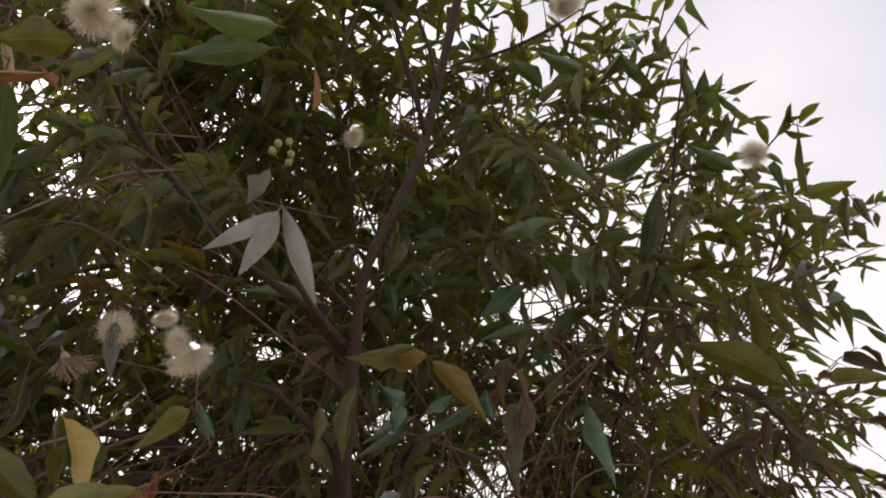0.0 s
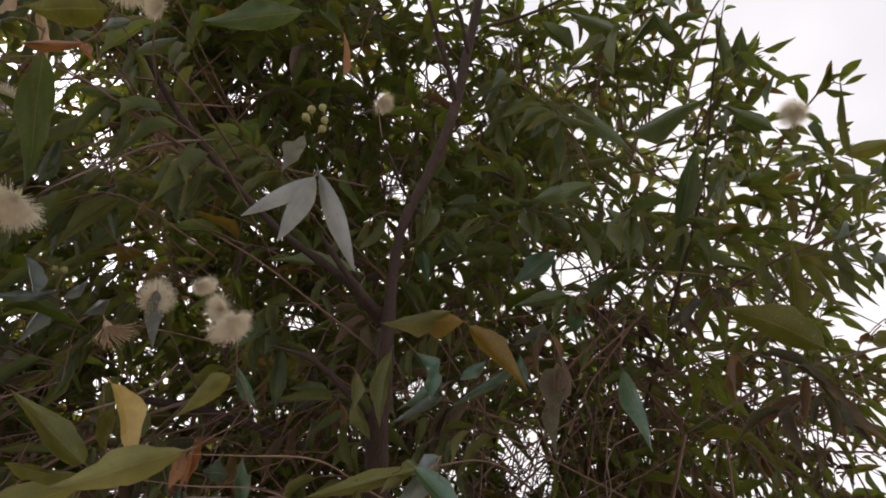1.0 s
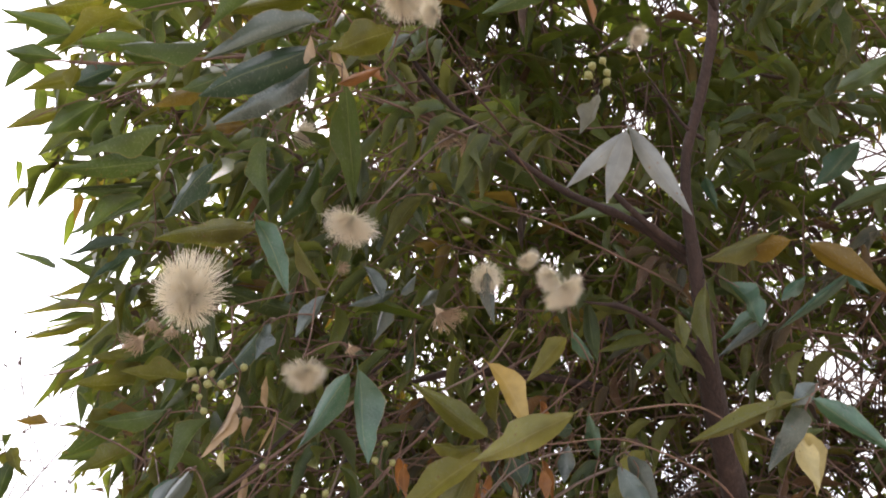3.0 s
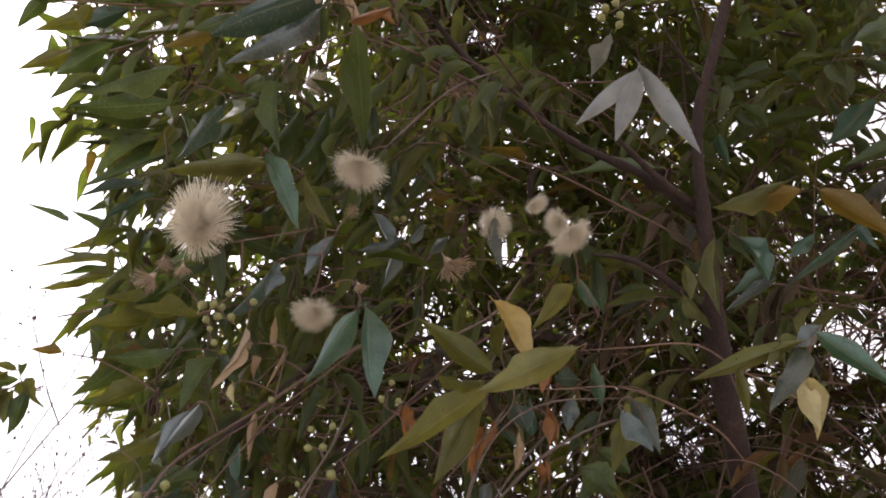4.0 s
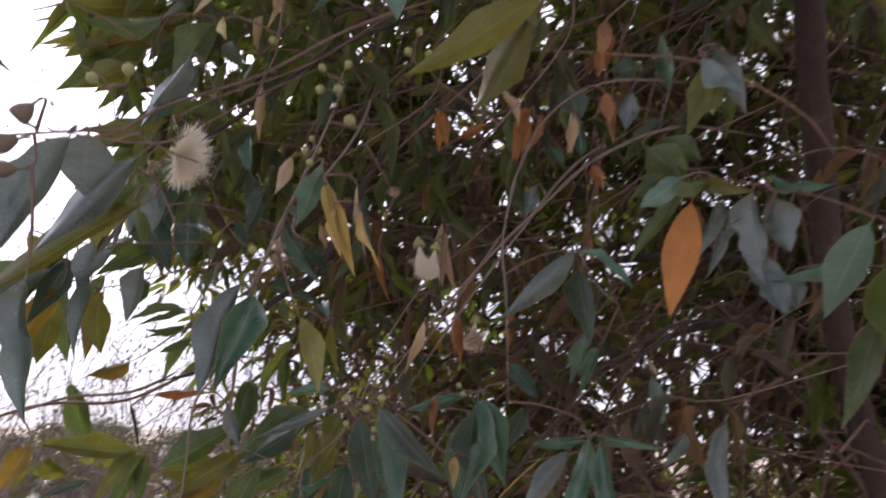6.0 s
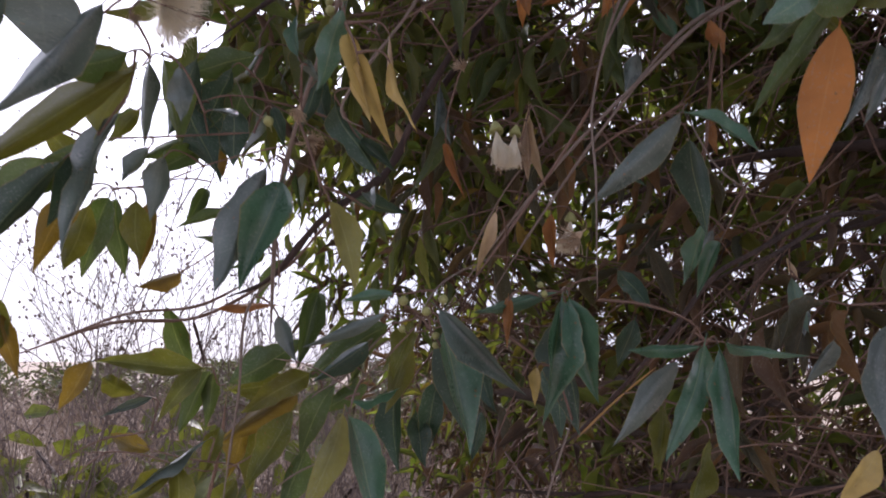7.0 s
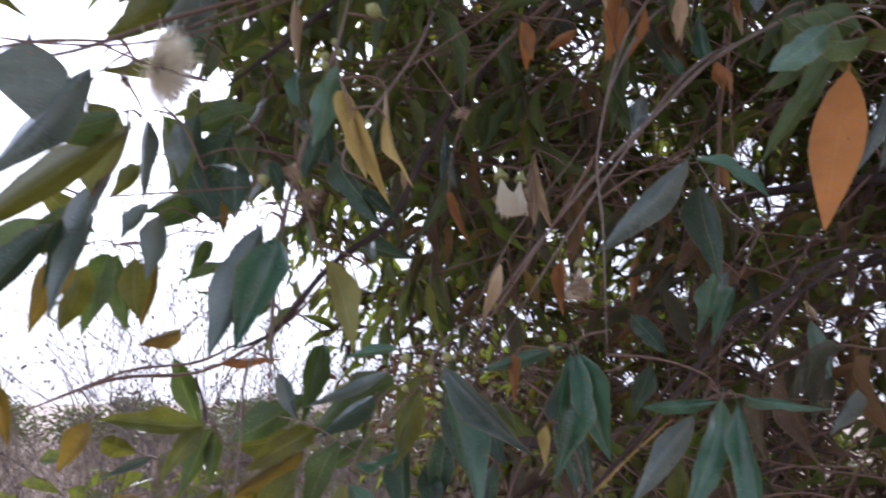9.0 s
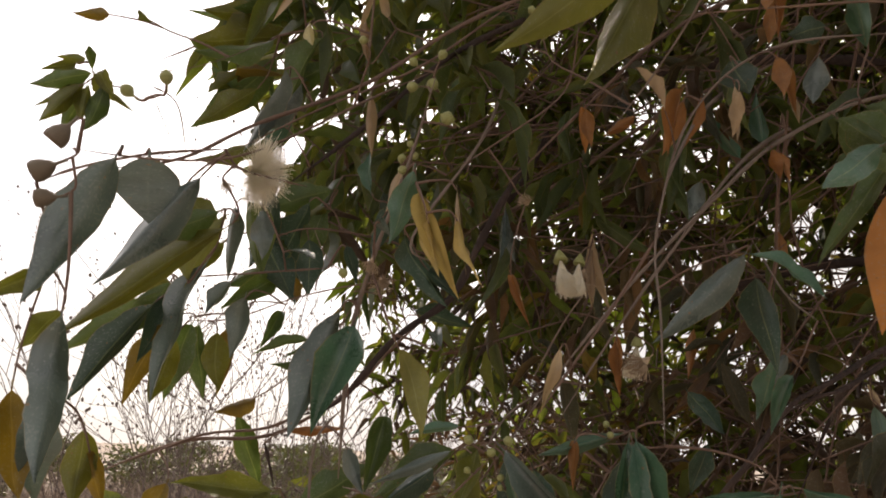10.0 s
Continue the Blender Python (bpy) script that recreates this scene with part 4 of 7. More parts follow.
                mats.append(np.array(leaf_pose(at, at + d * length, length * rnd.uniform(0.22, 0.32), rnd.uniform(-75, 75))))
    h = np.concatenate([lv, np.ones((len(lv), 1))], 1)
    for name, poses, mat, label in (("foliage", mats, "mass", "dense mass of small narrow green leaves"), ("withered_foliage", dry, "dryshade", "brown withered leaves inside the crown, darkened for its inner shade")):
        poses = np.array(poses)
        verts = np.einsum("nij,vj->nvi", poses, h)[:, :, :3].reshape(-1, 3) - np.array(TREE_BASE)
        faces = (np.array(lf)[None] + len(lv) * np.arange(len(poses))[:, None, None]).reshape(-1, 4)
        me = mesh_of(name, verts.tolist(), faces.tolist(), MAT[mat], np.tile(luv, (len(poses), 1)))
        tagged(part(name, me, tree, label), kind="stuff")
    me = mesh_of("fine_twig_tangle", [v - TREE_BASE for v in twig_v], twig_f, MAT["twig"])
    tagged(part("fine_twig_tangle", me, tree, "thin brown twigs among the leaves"), kind="stuff")


# thin leafy shoots that stand out of the crown's eastern and upper edge: foot and tip
SHOOTS = [((0.34, 1.18, 2.78), (0.42, 0.98, 3.10)), ((0.28, 1.05, 2.72), (0.36, 0.92, 3.02)), ((0.56, 1.22, 2.52), (0.76, 1.00, 2.70)), ((0.62, 1.28, 2.42), (0.86, 1.10, 2.60)),
          ((-0.06, 1.00, 2.78), (-0.12, 0.93, 3.10)), ((0.04, 1.00, 2.78), (0.02, 0.90, 3.05)), ((0.14, 1.05, 2.80), (0.18, 0.96, 3.08)), ((0.48, 1.20, 2.66), (0.58, 1.02, 2.92)), ((-0.14, 1.02, 2.80), (-0.20, 0.95, 3.05)),
          ((0.66, 1.34, 2.26), (0.92, 1.28, 2.34)), ((0.58, 1.22, 2.46), (0.74, 1.10, 2.56)),
          ((0.23, 0.95, 2.62), (0.19, 0.72, 2.66)), ((0.32, 0.98, 2.66), (0.26, 0.66, 2.69)), ((0.33, 0.90, 2.66), (0.33, 0.62, 2.69)), ((0.38, 0.93, 2.60), (0.39, 0.71, 2.60)), ((0.21, 0.90, 2.68), (0.25, 0.67, 2.74)),
          ((0.09, 0.90, 2.70), (0.05, 0.67, 2.71)), ((0.51, 0.92, 2.38), (0.53, 0.71, 2.37)), ((0.44, 0.90, 2.46), (0.46, 0.73, 2.48))]
# centre, radii, thin below, sprays, clear of the walk, leaf size
CROWN = []


def clump(centre, radii, skirt, sprays, clear, size):
    CROWN.append((centre, radii, skirt, sprays, clear, size))


clump((-0.25, 1.85, 2.6), (1.22, 1.05, 1.1), 1.5, 1286, 0.95, 1.0)
clump((-0.33, 1.8, 1.72), (0.98, 0.9, 0.82), 1.3, 444, 0.95, 1.0)
clump((-0.8, 1.45, 2.95), (0.62, 0.7, 0.7), 1.5, 462, 0.95, 1.0)
clump((-0.45, 1.3, 3.05), (0.6, 0.5, 0.5), 1.5, 204, 0.95, 1.05)
clump((-0.75, 1.35, 2.35), (0.4, 0.4, 0.4), 1.5, 62, 0.95, 1.0)
clump((-1.1, 1.3, 2.25), (0.38, 0.4, 0.34), 1.5, 133, 0.95, 1.0)
clump((-1.15, 0.8, 2.95), (0.42, 0.4, 0.3), 1.5, 36, 0.95, 1.3)
clump((0.22, 1.06, 2.36), (0.3, 0.22, 0.3), 1.5, 41, 0.84, 0.72)
clump((0.46, 1.32, 2.42), (0.28, 0.26, 0.3), 1.5, 53, 0.95, 0.7)
clump((0.05, 2.05, 1.95), (0.55, 0.3, 0.32), 0.8, 115, 0.95, 0.9)
clump((-0.4, 1.9, 2.42), (0.36, 0.3, 0.28), 0.8, 71, 0.95, 0.9)
clump((-0.08, 0.98, 3.02), (0.24, 0.2, 0.2), 1.5, 23, 0.95, 0.8)
clump((-0.02, 1.06, 1.8), (0.34, 0.2, 0.24), 0.8, 8, 0.8, 0.7)
clump((-0.85, 1.4, 2.62), (0.34, 0.34, 0.34), 1.0, 74, 0.95, 1.0)
clump((-0.38, 1.22, 3.12), (0.34, 0.3, 0.3), 1.0, 62, 0.95, 1.0)
clump((-1.3, 1.28, 2.08), (0.32, 0.32, 0.28), 1.0, 71, 0.95, 0.9)
clump((-1.2, 0.75, 2.85), (0.3, 0.25, 0.25), 1.0, 36, 0.95, 1.35)
clump((-0.27, 1.75, 2.2), (0.24, 0.26, 0.2), 0.5, 66, 0.95, 0.9)
clump((-1.22, 1.7, 1.75), (0.34, 0.34, 0.24), 0.5, 107, 0.95, 0.9)
clump((-1.0, 1.42, 1.74), (0.26, 0.24, 0.2), 0.5, 48, 0.95, 0.85)
clump((0.05, 1.9, 1.88), (0.35, 0.25, 0.2), 0.5, 53, 0.95, 0.9)
clump((0.15, 1.75, 1.92), (0.5, 0.25, 0.3), 0.8, 133, 0.95, 0.9)
clump((-1.05, 1.95, 1.38), (0.5, 0.4, 0.42), 0.8, 151, 0.95, 0.9)
clump((-1.45, 2.25, 1.45), (0.65, 0.45, 0.65), 0.8, 214, 0.95, 1.0)
clump((-0.66, 0.5, 2.05), (0.14, 0.15, 0.22), 1.5, 31, 0.6, 0.85)
clump((0.0, 1.55, 2.05), (0.46, 0.35, 0.36), 0.5, 144, 0.95, 0.85)
clump((-0.54, 0.90, 2.74), (0.34, 0.3, 0.26), 0.5, 80, 0.95, 1.0)
clump((-0.22, 0.95, 2.80), (0.34, 0.3, 0.24), 0.5, 65, 0.95, 1.0)
clump((-0.2, 2.9, 1.5), (1.6, 0.5, 0.9), 0.8, 426, 0.95, 1.0)
clump((-0.3, 1.65, 1.3), (0.75, 0.4, 0.45), 0.5, 190, 0.95, 0.9)
clump((0.0, 1.7, 1.75), (0.5, 0.35, 0.35), 0.5, 110, 0.95, 0.85)
clump((-0.48, 1.95, 1.57), (0.36, 0.3, 0.24), 0.5, 90, 0.95, 0.9)
clump((0.08, 1.88, 2.24), (0.34, 0.3, 0.22), 0.5, 70, 0.95, 0.85)
clump((-0.63, 1.79, 2.09), (0.26, 0.24, 0.2), 0.5, 60, 0.95, 0.85)
clump((-0.77, 1.50, 2.37), (0.26, 0.24, 0.2), 0.5, 45, 0.95, 0.85)
clump((0.65, 1.45, 2.34), (0.26, 0.24, 0.2), 0.5, 40, 0.95, 0.85)
clump((-0.10, 1.94, 1.71), (0.26, 0.24, 0.2), 0.5, 50, 0.95, 0.85)
crown()


# centre, radius, sprays, leaf tone: leafy twig ends on the crown's inner face
INNER = [((-0.31, 0.47, 2.29), 0.13, 5, "mid"), ((-0.38, 0.56, 2.16), 0.13, 6, "mid"), ((-0.24, 0.72, 2.11), 0.13, 5, "mid"), ((-0.06, 0.80, 2.09), 0.14, 5, "mid"), ((0.08, 0.66, 2.37), 0.14, 6, "mid"),
         ((0.08, 0.76, 2.25), 0.14, 5, "mid"), ((0.19, 0.74, 2.34), 0.14, 6, "mid"), ((0.25, 0.80, 2.13), 0.14, 2, "midbrown"), ((0.37, 0.86, 2.08), 0.14, 2, "midbrown"), ((0.29, 0.78, 2.25), 0.13, 5, "mid"),
         ((0.13, 0.82, 2.04), 0.14, 2, "midbrown"), ((-0.44, 0.48, 2.22), 0.12, 6, "mid"), ((-0.60, 0.45, 2.18), 0.13, 7, "mid"), ((-0.56, 0.52, 2.13), 0.13, 6, "mid"), ((-0.51, 0.62, 2.04), 0.13, 6, "mid"),
         ((-0.29, 0.62, 2.29), 0.14, 5, "mid"), ((-0.40, 0.68, 2.16), 0.14, 5, "mid"), ((-0.57, 0.40, 2.30), 0.13, 6, "mid"), ((-0.64, 0.50, 2.10), 0.12, 7, "mid"), ((-0.58, 0.55, 2.04), 0.12, 6, "mid"),
         ((-0.62, 0.56, 1.92), 0.12, 6, "mid"), ((-0.49, 0.68, 1.97), 0.13, 6, "mid"), ((-0.33, 0.82, 1.98), 0.14, 2, "midbrown"), ((-0.41, 0.68, 2.16), 0.13, 4, "mid"), ((-0.02, 0.80, 2.18), 0.14, 2, "midbrown"),
         ((-0.01, 0.90, 1.96), 0.14, 2, "midbrown"), ((-0.60, 0.66, 1.88), 0.12, 6, "mid"), ((-0.72, 0.62, 1.98), 0.12, 6, "mid"), ((-0.65, 0.68, 1.93), 0.12, 6, "mid"), ((-0.58, 0.80, 1.94), 0.14, 3, "midbrown"),
         ((-0.44, 0.90, 2.00), 0.14, 2, "midbrown"), ((-0.29, 0.93, 2.01), 0.14, 2, "midbrown"), ((-0.25, 0.96, 1.80), 0.14, 2, "midbrown"), ((-0.38, 0.90, 1.70), 0.14, 2, "midbrown"), ((-0.11, 0.95, 1.84), 0.14, 2, "midbrown"),
         ((-0.60, 0.74, 1.70), 0.12, 4, "mid"), ((-0.53, 0.88, 1.76), 0.13, 2, "midbrown"), ((-0.60, 0.95, 1.80), 0.13, 2, "midbrown"), ((-0.43, 1.02, 1.78), 0.14, 2, "midbrown"), ((-0.30, 1.06, 1.72), 0.14, 2, "midbrown"),
         ((-0.54, 0.92, 1.50), 0.14, 2, "midbrown"), ((-0.40, 1.00, 1.49), 0.14, 2, "midbrown"), ((-0.27, 1.04, 1.56), 0.14, 2, "midbrown"), ((-0.70, 0.70, 2.05), 0.12, 6, "mid"), ((-0.46, 0.92, 1.93), 0.14, 2, "midbrown")]


def leafy_sprays():
    """Short drooping twigs with six to nine full-grown leaves each."""
    rnd = random.Random(37)
    lv, lf, luv = blade(10, 0.28, 0.6, 0.4, 0.05, 8, 0.2, 0.10)
    for centre, radius, count, tone in INNER:
        for _ in range(count):
            foot = Vector(centre) + Vector((rnd.gauss(0, 0.55), rnd.gauss(0, 0.55), rnd.gauss(0, 0.55))) * radius
            way = (Vector((rnd.gauss(-0.35, 0.6), rnd.gauss(-0.25, 0.5), rnd.gauss(-0.25, 0.45)))).normalized()
            long = rnd.uniform(0.06, 0.13)
            back = foot - way * 0.08 + Vector((rnd.gauss(0.03, 0.03), rnd.uniform(0.06, 0.16), rnd.uniform(-0.04, 0.05)))
            line = smooth_line([back, foot, foot + way * long * 0.5, foot + way * long + Vector((0, 0, -0.2 * long))], 3)
            if min((q - Vector((-0.10, 0.10, 1.66))).length for q in line) < 0.58 or beyond_edge(line[-1], 0):
                continue
            leaves = []
            n = rnd.randint(6, 9)
            for k in range(n):
                at = line[3 + min(6, int(6.99 * k / (n - 1)))]
                turn = Vector((rnd.gauss(-0.15, 0.8), rnd.gauss(-0.1, 0.8), rnd.gauss(-0.1, 0.5)))
                d = (way * 0.5 + turn * 0.8 + Vector((0, 0, -0.75))).normalized()
                size = rnd.uniform(0.040, 0.072)
                if not beyond_edge(at + d * size, rnd.gauss(1, 2)) and not in_opening(at + d * size * 0.6, 0.9):
                    leaves.append((at + d * size * 0.1, at + d * size * 1.1, size * rnd.uniform(0.20, 0.29), rnd.uniform(-80, 80)))
            if not leaves:
                continue
            v, f = tube(line, [0.0011 - 0.0005 * i / (len(line) - 1) for i in range(len(line))], 4, False)
            stalk_faces, uv = len(f), [(0.5, 0.5)] * len(v)
            for leaf_at in leaves:
                m = leaf_pose(*leaf_at)
                o = len(v)
                v += [m @ Vector(c) for c in lv]
                f += [tuple(i + o for i in k) for k in lf]
                uv += luv
            me = mesh_of("leafy_spray", [q - foot for q in v], f, MAT[tone], uv)
            me.materials.append(MAT["twig"])
            slots = np.zeros(len(f), dtype=np.int32)
            slots[:stalk_faces] = 1
            me.polygons.foreach_set("material_index", slots)
            part("leafy_spray", me, tree).location = foot - TREE_BASE


leafy_sprays()


def inner_twigs():
    """Bare forked twigs inside the crown, from the limbs outward."""
    rnd = random.Random(23)
    vs, fs = [], []
    for _ in range(500):
        line, radii = STEMS[0] if rnd.random() < 0.35 else rnd.choice(STEMS)
        p = Vector(rnd.choice(line))
        if p.z > 2.15 and rnd.random() < 0.75:
            continue
        if (p - Vector((-0.09, 0.10, 1.66))).length < 0.75:
            p = Vector((rnd.uniform(-0.9, 0.7), rnd.uniform(1.1, 2.2), rnd.uniform(1.0, 2.4)))
        way = Vector((rnd.gauss(-0.1, 0.7), rnd.gauss(0.35, 0.6), rnd.gauss(0.35, 0.6))).normalized()
        long = rnd.uniform(0.3, 0.9)
        pts = [p]
        for k in range(5):
            way = (way + Vector((rnd.gauss(0, 0.16), rnd.gauss(0, 0.16), rnd.gauss(0, 0.14)))).normalized()
            pts.append(pts[-1] + way * long / 5)
        if min((q - Vector((-0.09, 0.10, 1.66))).length for q in pts) < 0.85 or max(q.x for q in pts) > (0.25 if pts[-1].z > 1.9 else 0.5) or pts[-1].z > 2.9 or any(beyond_edge(q, -9) for q in pts) or (rnd.random() < 0.7 and any(in_opening(q, 1.0) for q in pts)):
            continue
        r = 0.0011 + 0.0034 * rnd.random() ** 2.5
        v, f = tube(pts, [r * (1 - 0.13 * k) for k in range(6)], 4, False)
        o = len(vs)
        vs += v
        fs += [tuple(i + o for i in k) for k in f]
    for _ in range(230):
        p = Vector((rnd.uniform(-0.62, 0.30), rnd.uniform(0.78, 1.15), rnd.uniform(1.45, 2.25)))
        way = Vector((rnd.gauss(-0.55, 0.5), rnd.gauss(-0.05, 0.3), rnd.gauss(-0.45, 0.45))).normalized()
        long = rnd.uniform(0.18, 0.5)
        pts = [p]
        for k in range(6):
            way = (way + Vector((rnd.gauss(0, 0.13), rnd.gauss(0, 0.10), rnd.gauss(0, 0.13)))).normalized()
            pts.append(pts[-1] + way * long / 6)
        if min((q - Vector((-0.10, 0.12, 1.65))).length for q in pts) < 0.64 or any(beyond_edge(q, -12) for q in pts) or (rnd.random() < 0.6 and any(in_opening(q, 1.0) for q in pts)):
            continue
        r = 0.0006 + 0.0012 * rnd.random() ** 2
        v, f = tube(pts, [r * (1 - 0.1 * k) for k in range(7)], 4, False)
        o = len(vs)
        vs += v
        fs += [tuple(i + o for i in k) for k in f]
    me = mesh_of("bare_twig_tangle", [v - TREE_BASE for v in vs], fs, MAT["twig"])
    tagged(part("bare_twig_tangle", me, tree, "tangle of thin bare brown twigs inside the crown"), kind="stuff")


inner_twigs()


# ---- flowers and buds ----
def lathe(profile, sides=10):
    """A turned body about +z from (radius, height) pairs."""
    verts, faces = [], []
    for r, z in profile:
        for k in range(sides):
            a = 2 * math.pi * k / sides
            verts.append((r * math.cos(a), r * math.sin(a), z))
    for i in range(len(profile) - 1):
        for k in range(sides):
            a, c = i * sides + k, i * sides + (k + 1) % sides
            faces.append((a, c, c + sides, a + sides))
    faces.append(tuple(range(sides - 1, -1, -1)))
    faces.append(tuple((len(profile) - 1) * sides + k for k in range(sides)))
    return verts, faces


def brush(count, spread, limp, thick, seed, ring=0.16):
    """Filaments that stand out of a cup's rim along +z and bow outward, of unit length."""
    rnd = random.Random(seed)
    lean = Vector((rnd.gauss(0, 0.12), rnd.gauss(0, 0.12), 0))
    vs, fs = [], []
    for _ in range(count):
        a, c = rnd.uniform(0, 2 * math.pi), rnd.uniform(math.cos(radians(spread)), 1)
        s = math.sqrt(1 - c * c)
        d = Vector((s * math.cos(a), s * math.sin(a), c))
        long = rnd.uniform(0.74, 1.0) * (1 - 0.16 * max(0.0, noise.noise(d * 2.2 + Vector((seed, 0, 0)))) * 2)
        side = Vector((rnd.gauss(0, 1), rnd.gauss(0, 1), rnd.gauss(0, 1))) * limp
        root = Vector((d.x, d.y, 0)) * ring + d * 0.03
        pts = [root, root + (d * 0.5 + Vector((0, 0, 0.06))) * long + side * 0.06, root * 0.6 + (d + lean) * long + side * 0.22]
        v, f = tube(pts, [thick, thick * 0.85, thick * 0.65], 3, False)
        o = len(vs)
        vs += v
        fs += [tuple(i + o for i in k) for k in f]
        tip = pts[2]
        o = len(vs)
        e = thick * 1.9
        vs += [tip + Vector((e, 0, 0)), tip + Vector((-e * .5, e * .87, 0)), tip + Vector((-e * .5, -e * .87, 0)), tip + d * e * 1.6, tip - d * e * 1.2]
        fs += [(o, o + 1, o + 3), (o + 1, o + 2, o + 3), (o + 2, o, o + 3), (o + 1, o, o + 4), (o + 2, o + 1, o + 4), (o, o + 2, o + 4)]
    return vs, fs


BRUSH = [mesh_of("stamens", *brush(1400, (100, 92, 86, 82)[k], 0.46, 0.0066, 40 + k, 0.14), MAT["stamen"]) for k in range(4)]
SHUT = [mesh_of("shut_stamens", *brush(640, 17, 0.20, 0.0105, 80 + k, 0.06), MAT["stamen"]) for k in range(2)]
SPENT = [mesh_of("withered_stamens", *brush(110, 62, 0.26, 0.018, 60 + k), MAT["spent"]) for k in range(3)]
CALYX = mesh_of("calyx", *lathe([(0.03, -0.34), (0.06, -0.30), (0.13, -0.18), (0.19, -0.04), (0.20, 0.03), (0.15, 0.05), (0.10, 0.03)]), MAT["bud"])
POD = mesh_of("capsule", *lathe([(0.03, -0.6), (0.035, -0.36), (0.10, -0.28), (0.19, -0.10), (0.22, 0.05), (0.20, 0.14), (0.14, 0.13), (0.10, 0.08)]), MAT["spent"])
NUT = mesh_of("capsule", *lathe([(0.03, -0.5), (0.035, -0.28), (0.10, -0.22), (0.19, -0.08), (0.22, 0.05), (0.20, 0.14), (0.14, 0.13), (0.10, 0.08)]), MAT["nut"])
BUD = mesh_of("bud", *lathe([(0.10, -2.1), (0.11, -1.3), (0.20, -1.05), (0.55, -0.80), (0.88, -0.35), (1.0, 0.05), (0.97, 0.12), (1.0, 0.16), (0.90, 0.45), (0.62, 0.78), (0.30, 0.98), (0.12, 1.10), (0.04, 1.18)]), MAT["bud"])


def turned(at, seed, size, droop, axis=None):
    rnd = random.Random(seed)
    drift = Vector((rnd.gauss(0.1, 0.5), rnd.gauss(-0.45, 0.4), rnd.gauss(droop, 0.45))).normalized()
    axis = Vector(axis) if axis else drift
    m = axis.to_track_quat("Z", "Y").to_matrix().to_4x4() @ Matrix.Rotation(rnd.uniform(0, 6.28), 4, "Z")
    m.translation = Vector(at) - TREE_BASE
    return m @ Matrix.Diagonal((size, size, size, 1)), axis


def flower(at, size, axis, seed):
    m, axis = turned(Vector(at), seed, size * 1.12, 0, axis)
    m.translation -= axis * size * 0.42
    ATTACH.append((Vector(at) - axis * size * 0.9, -axis))
    ob = part("flower", BRUSH[seed % 4], tree, "cream brush-like flower of fine stamens")
    ob.matrix_local = m
    part("calyx", CALYX, ob, "green cup below the stamens")


def closed_flower(at, size, seed):
    """A shut, hanging tuft of pale stamens below its cup."""
    rnd = random.Random(seed)
    m, axis = turned(Vector(at), seed, size, 0, Vector((rnd.gauss(0, 0.16), rnd.gauss(0, 0.16), -1)).normalized())
    ATTACH.append((Vector(at) - axis * size * 0.34, -axis))
    ob = part("closed_flower", SHUT[seed % 2], tree, "shut hanging tuft of pale cream stamens")
    ob.matrix_local = m
    part("calyx", CALYX, ob, "green cup below the stamens")


def spent_flower(at, size, seed):
    m, axis = turned(Vector(at), seed, size * 1.15, -0.9)
    ATTACH.append((Vector(at) - axis * size * 0.9, -axis))
    ob = part("spent_flower", SPENT[seed % 3], tree, "withered tan flower head")
    ob.matrix_local = m
    part("capsule", POD, ob, "dry brown seed cup")


def capsule(at, size, axis):
    """A smooth brown seed cup on its short stalk."""
    m, axis = turned(Vector(at), 7, size, 0, Vector(axis).normalized())
    ATTACH.append((Vector(at) - axis * size * 0.6, -axis))
    ob = part("capsule", NUT, tree, "smooth brown seed capsule on a short stalk")
    ob.matrix_local = m


def bud(at, size, seed):
    size *= 0.60 + 0.16 * (seed % 7) / 6
    m, axis = turned(Vector(at), seed, size, 0.5)
    ATTACH.append((Vector(at) - axis * size * 2.1, -axis))
    ob = part("bud", BUD, tree, "round pale green flower bud")
    ob.matrix_local = m


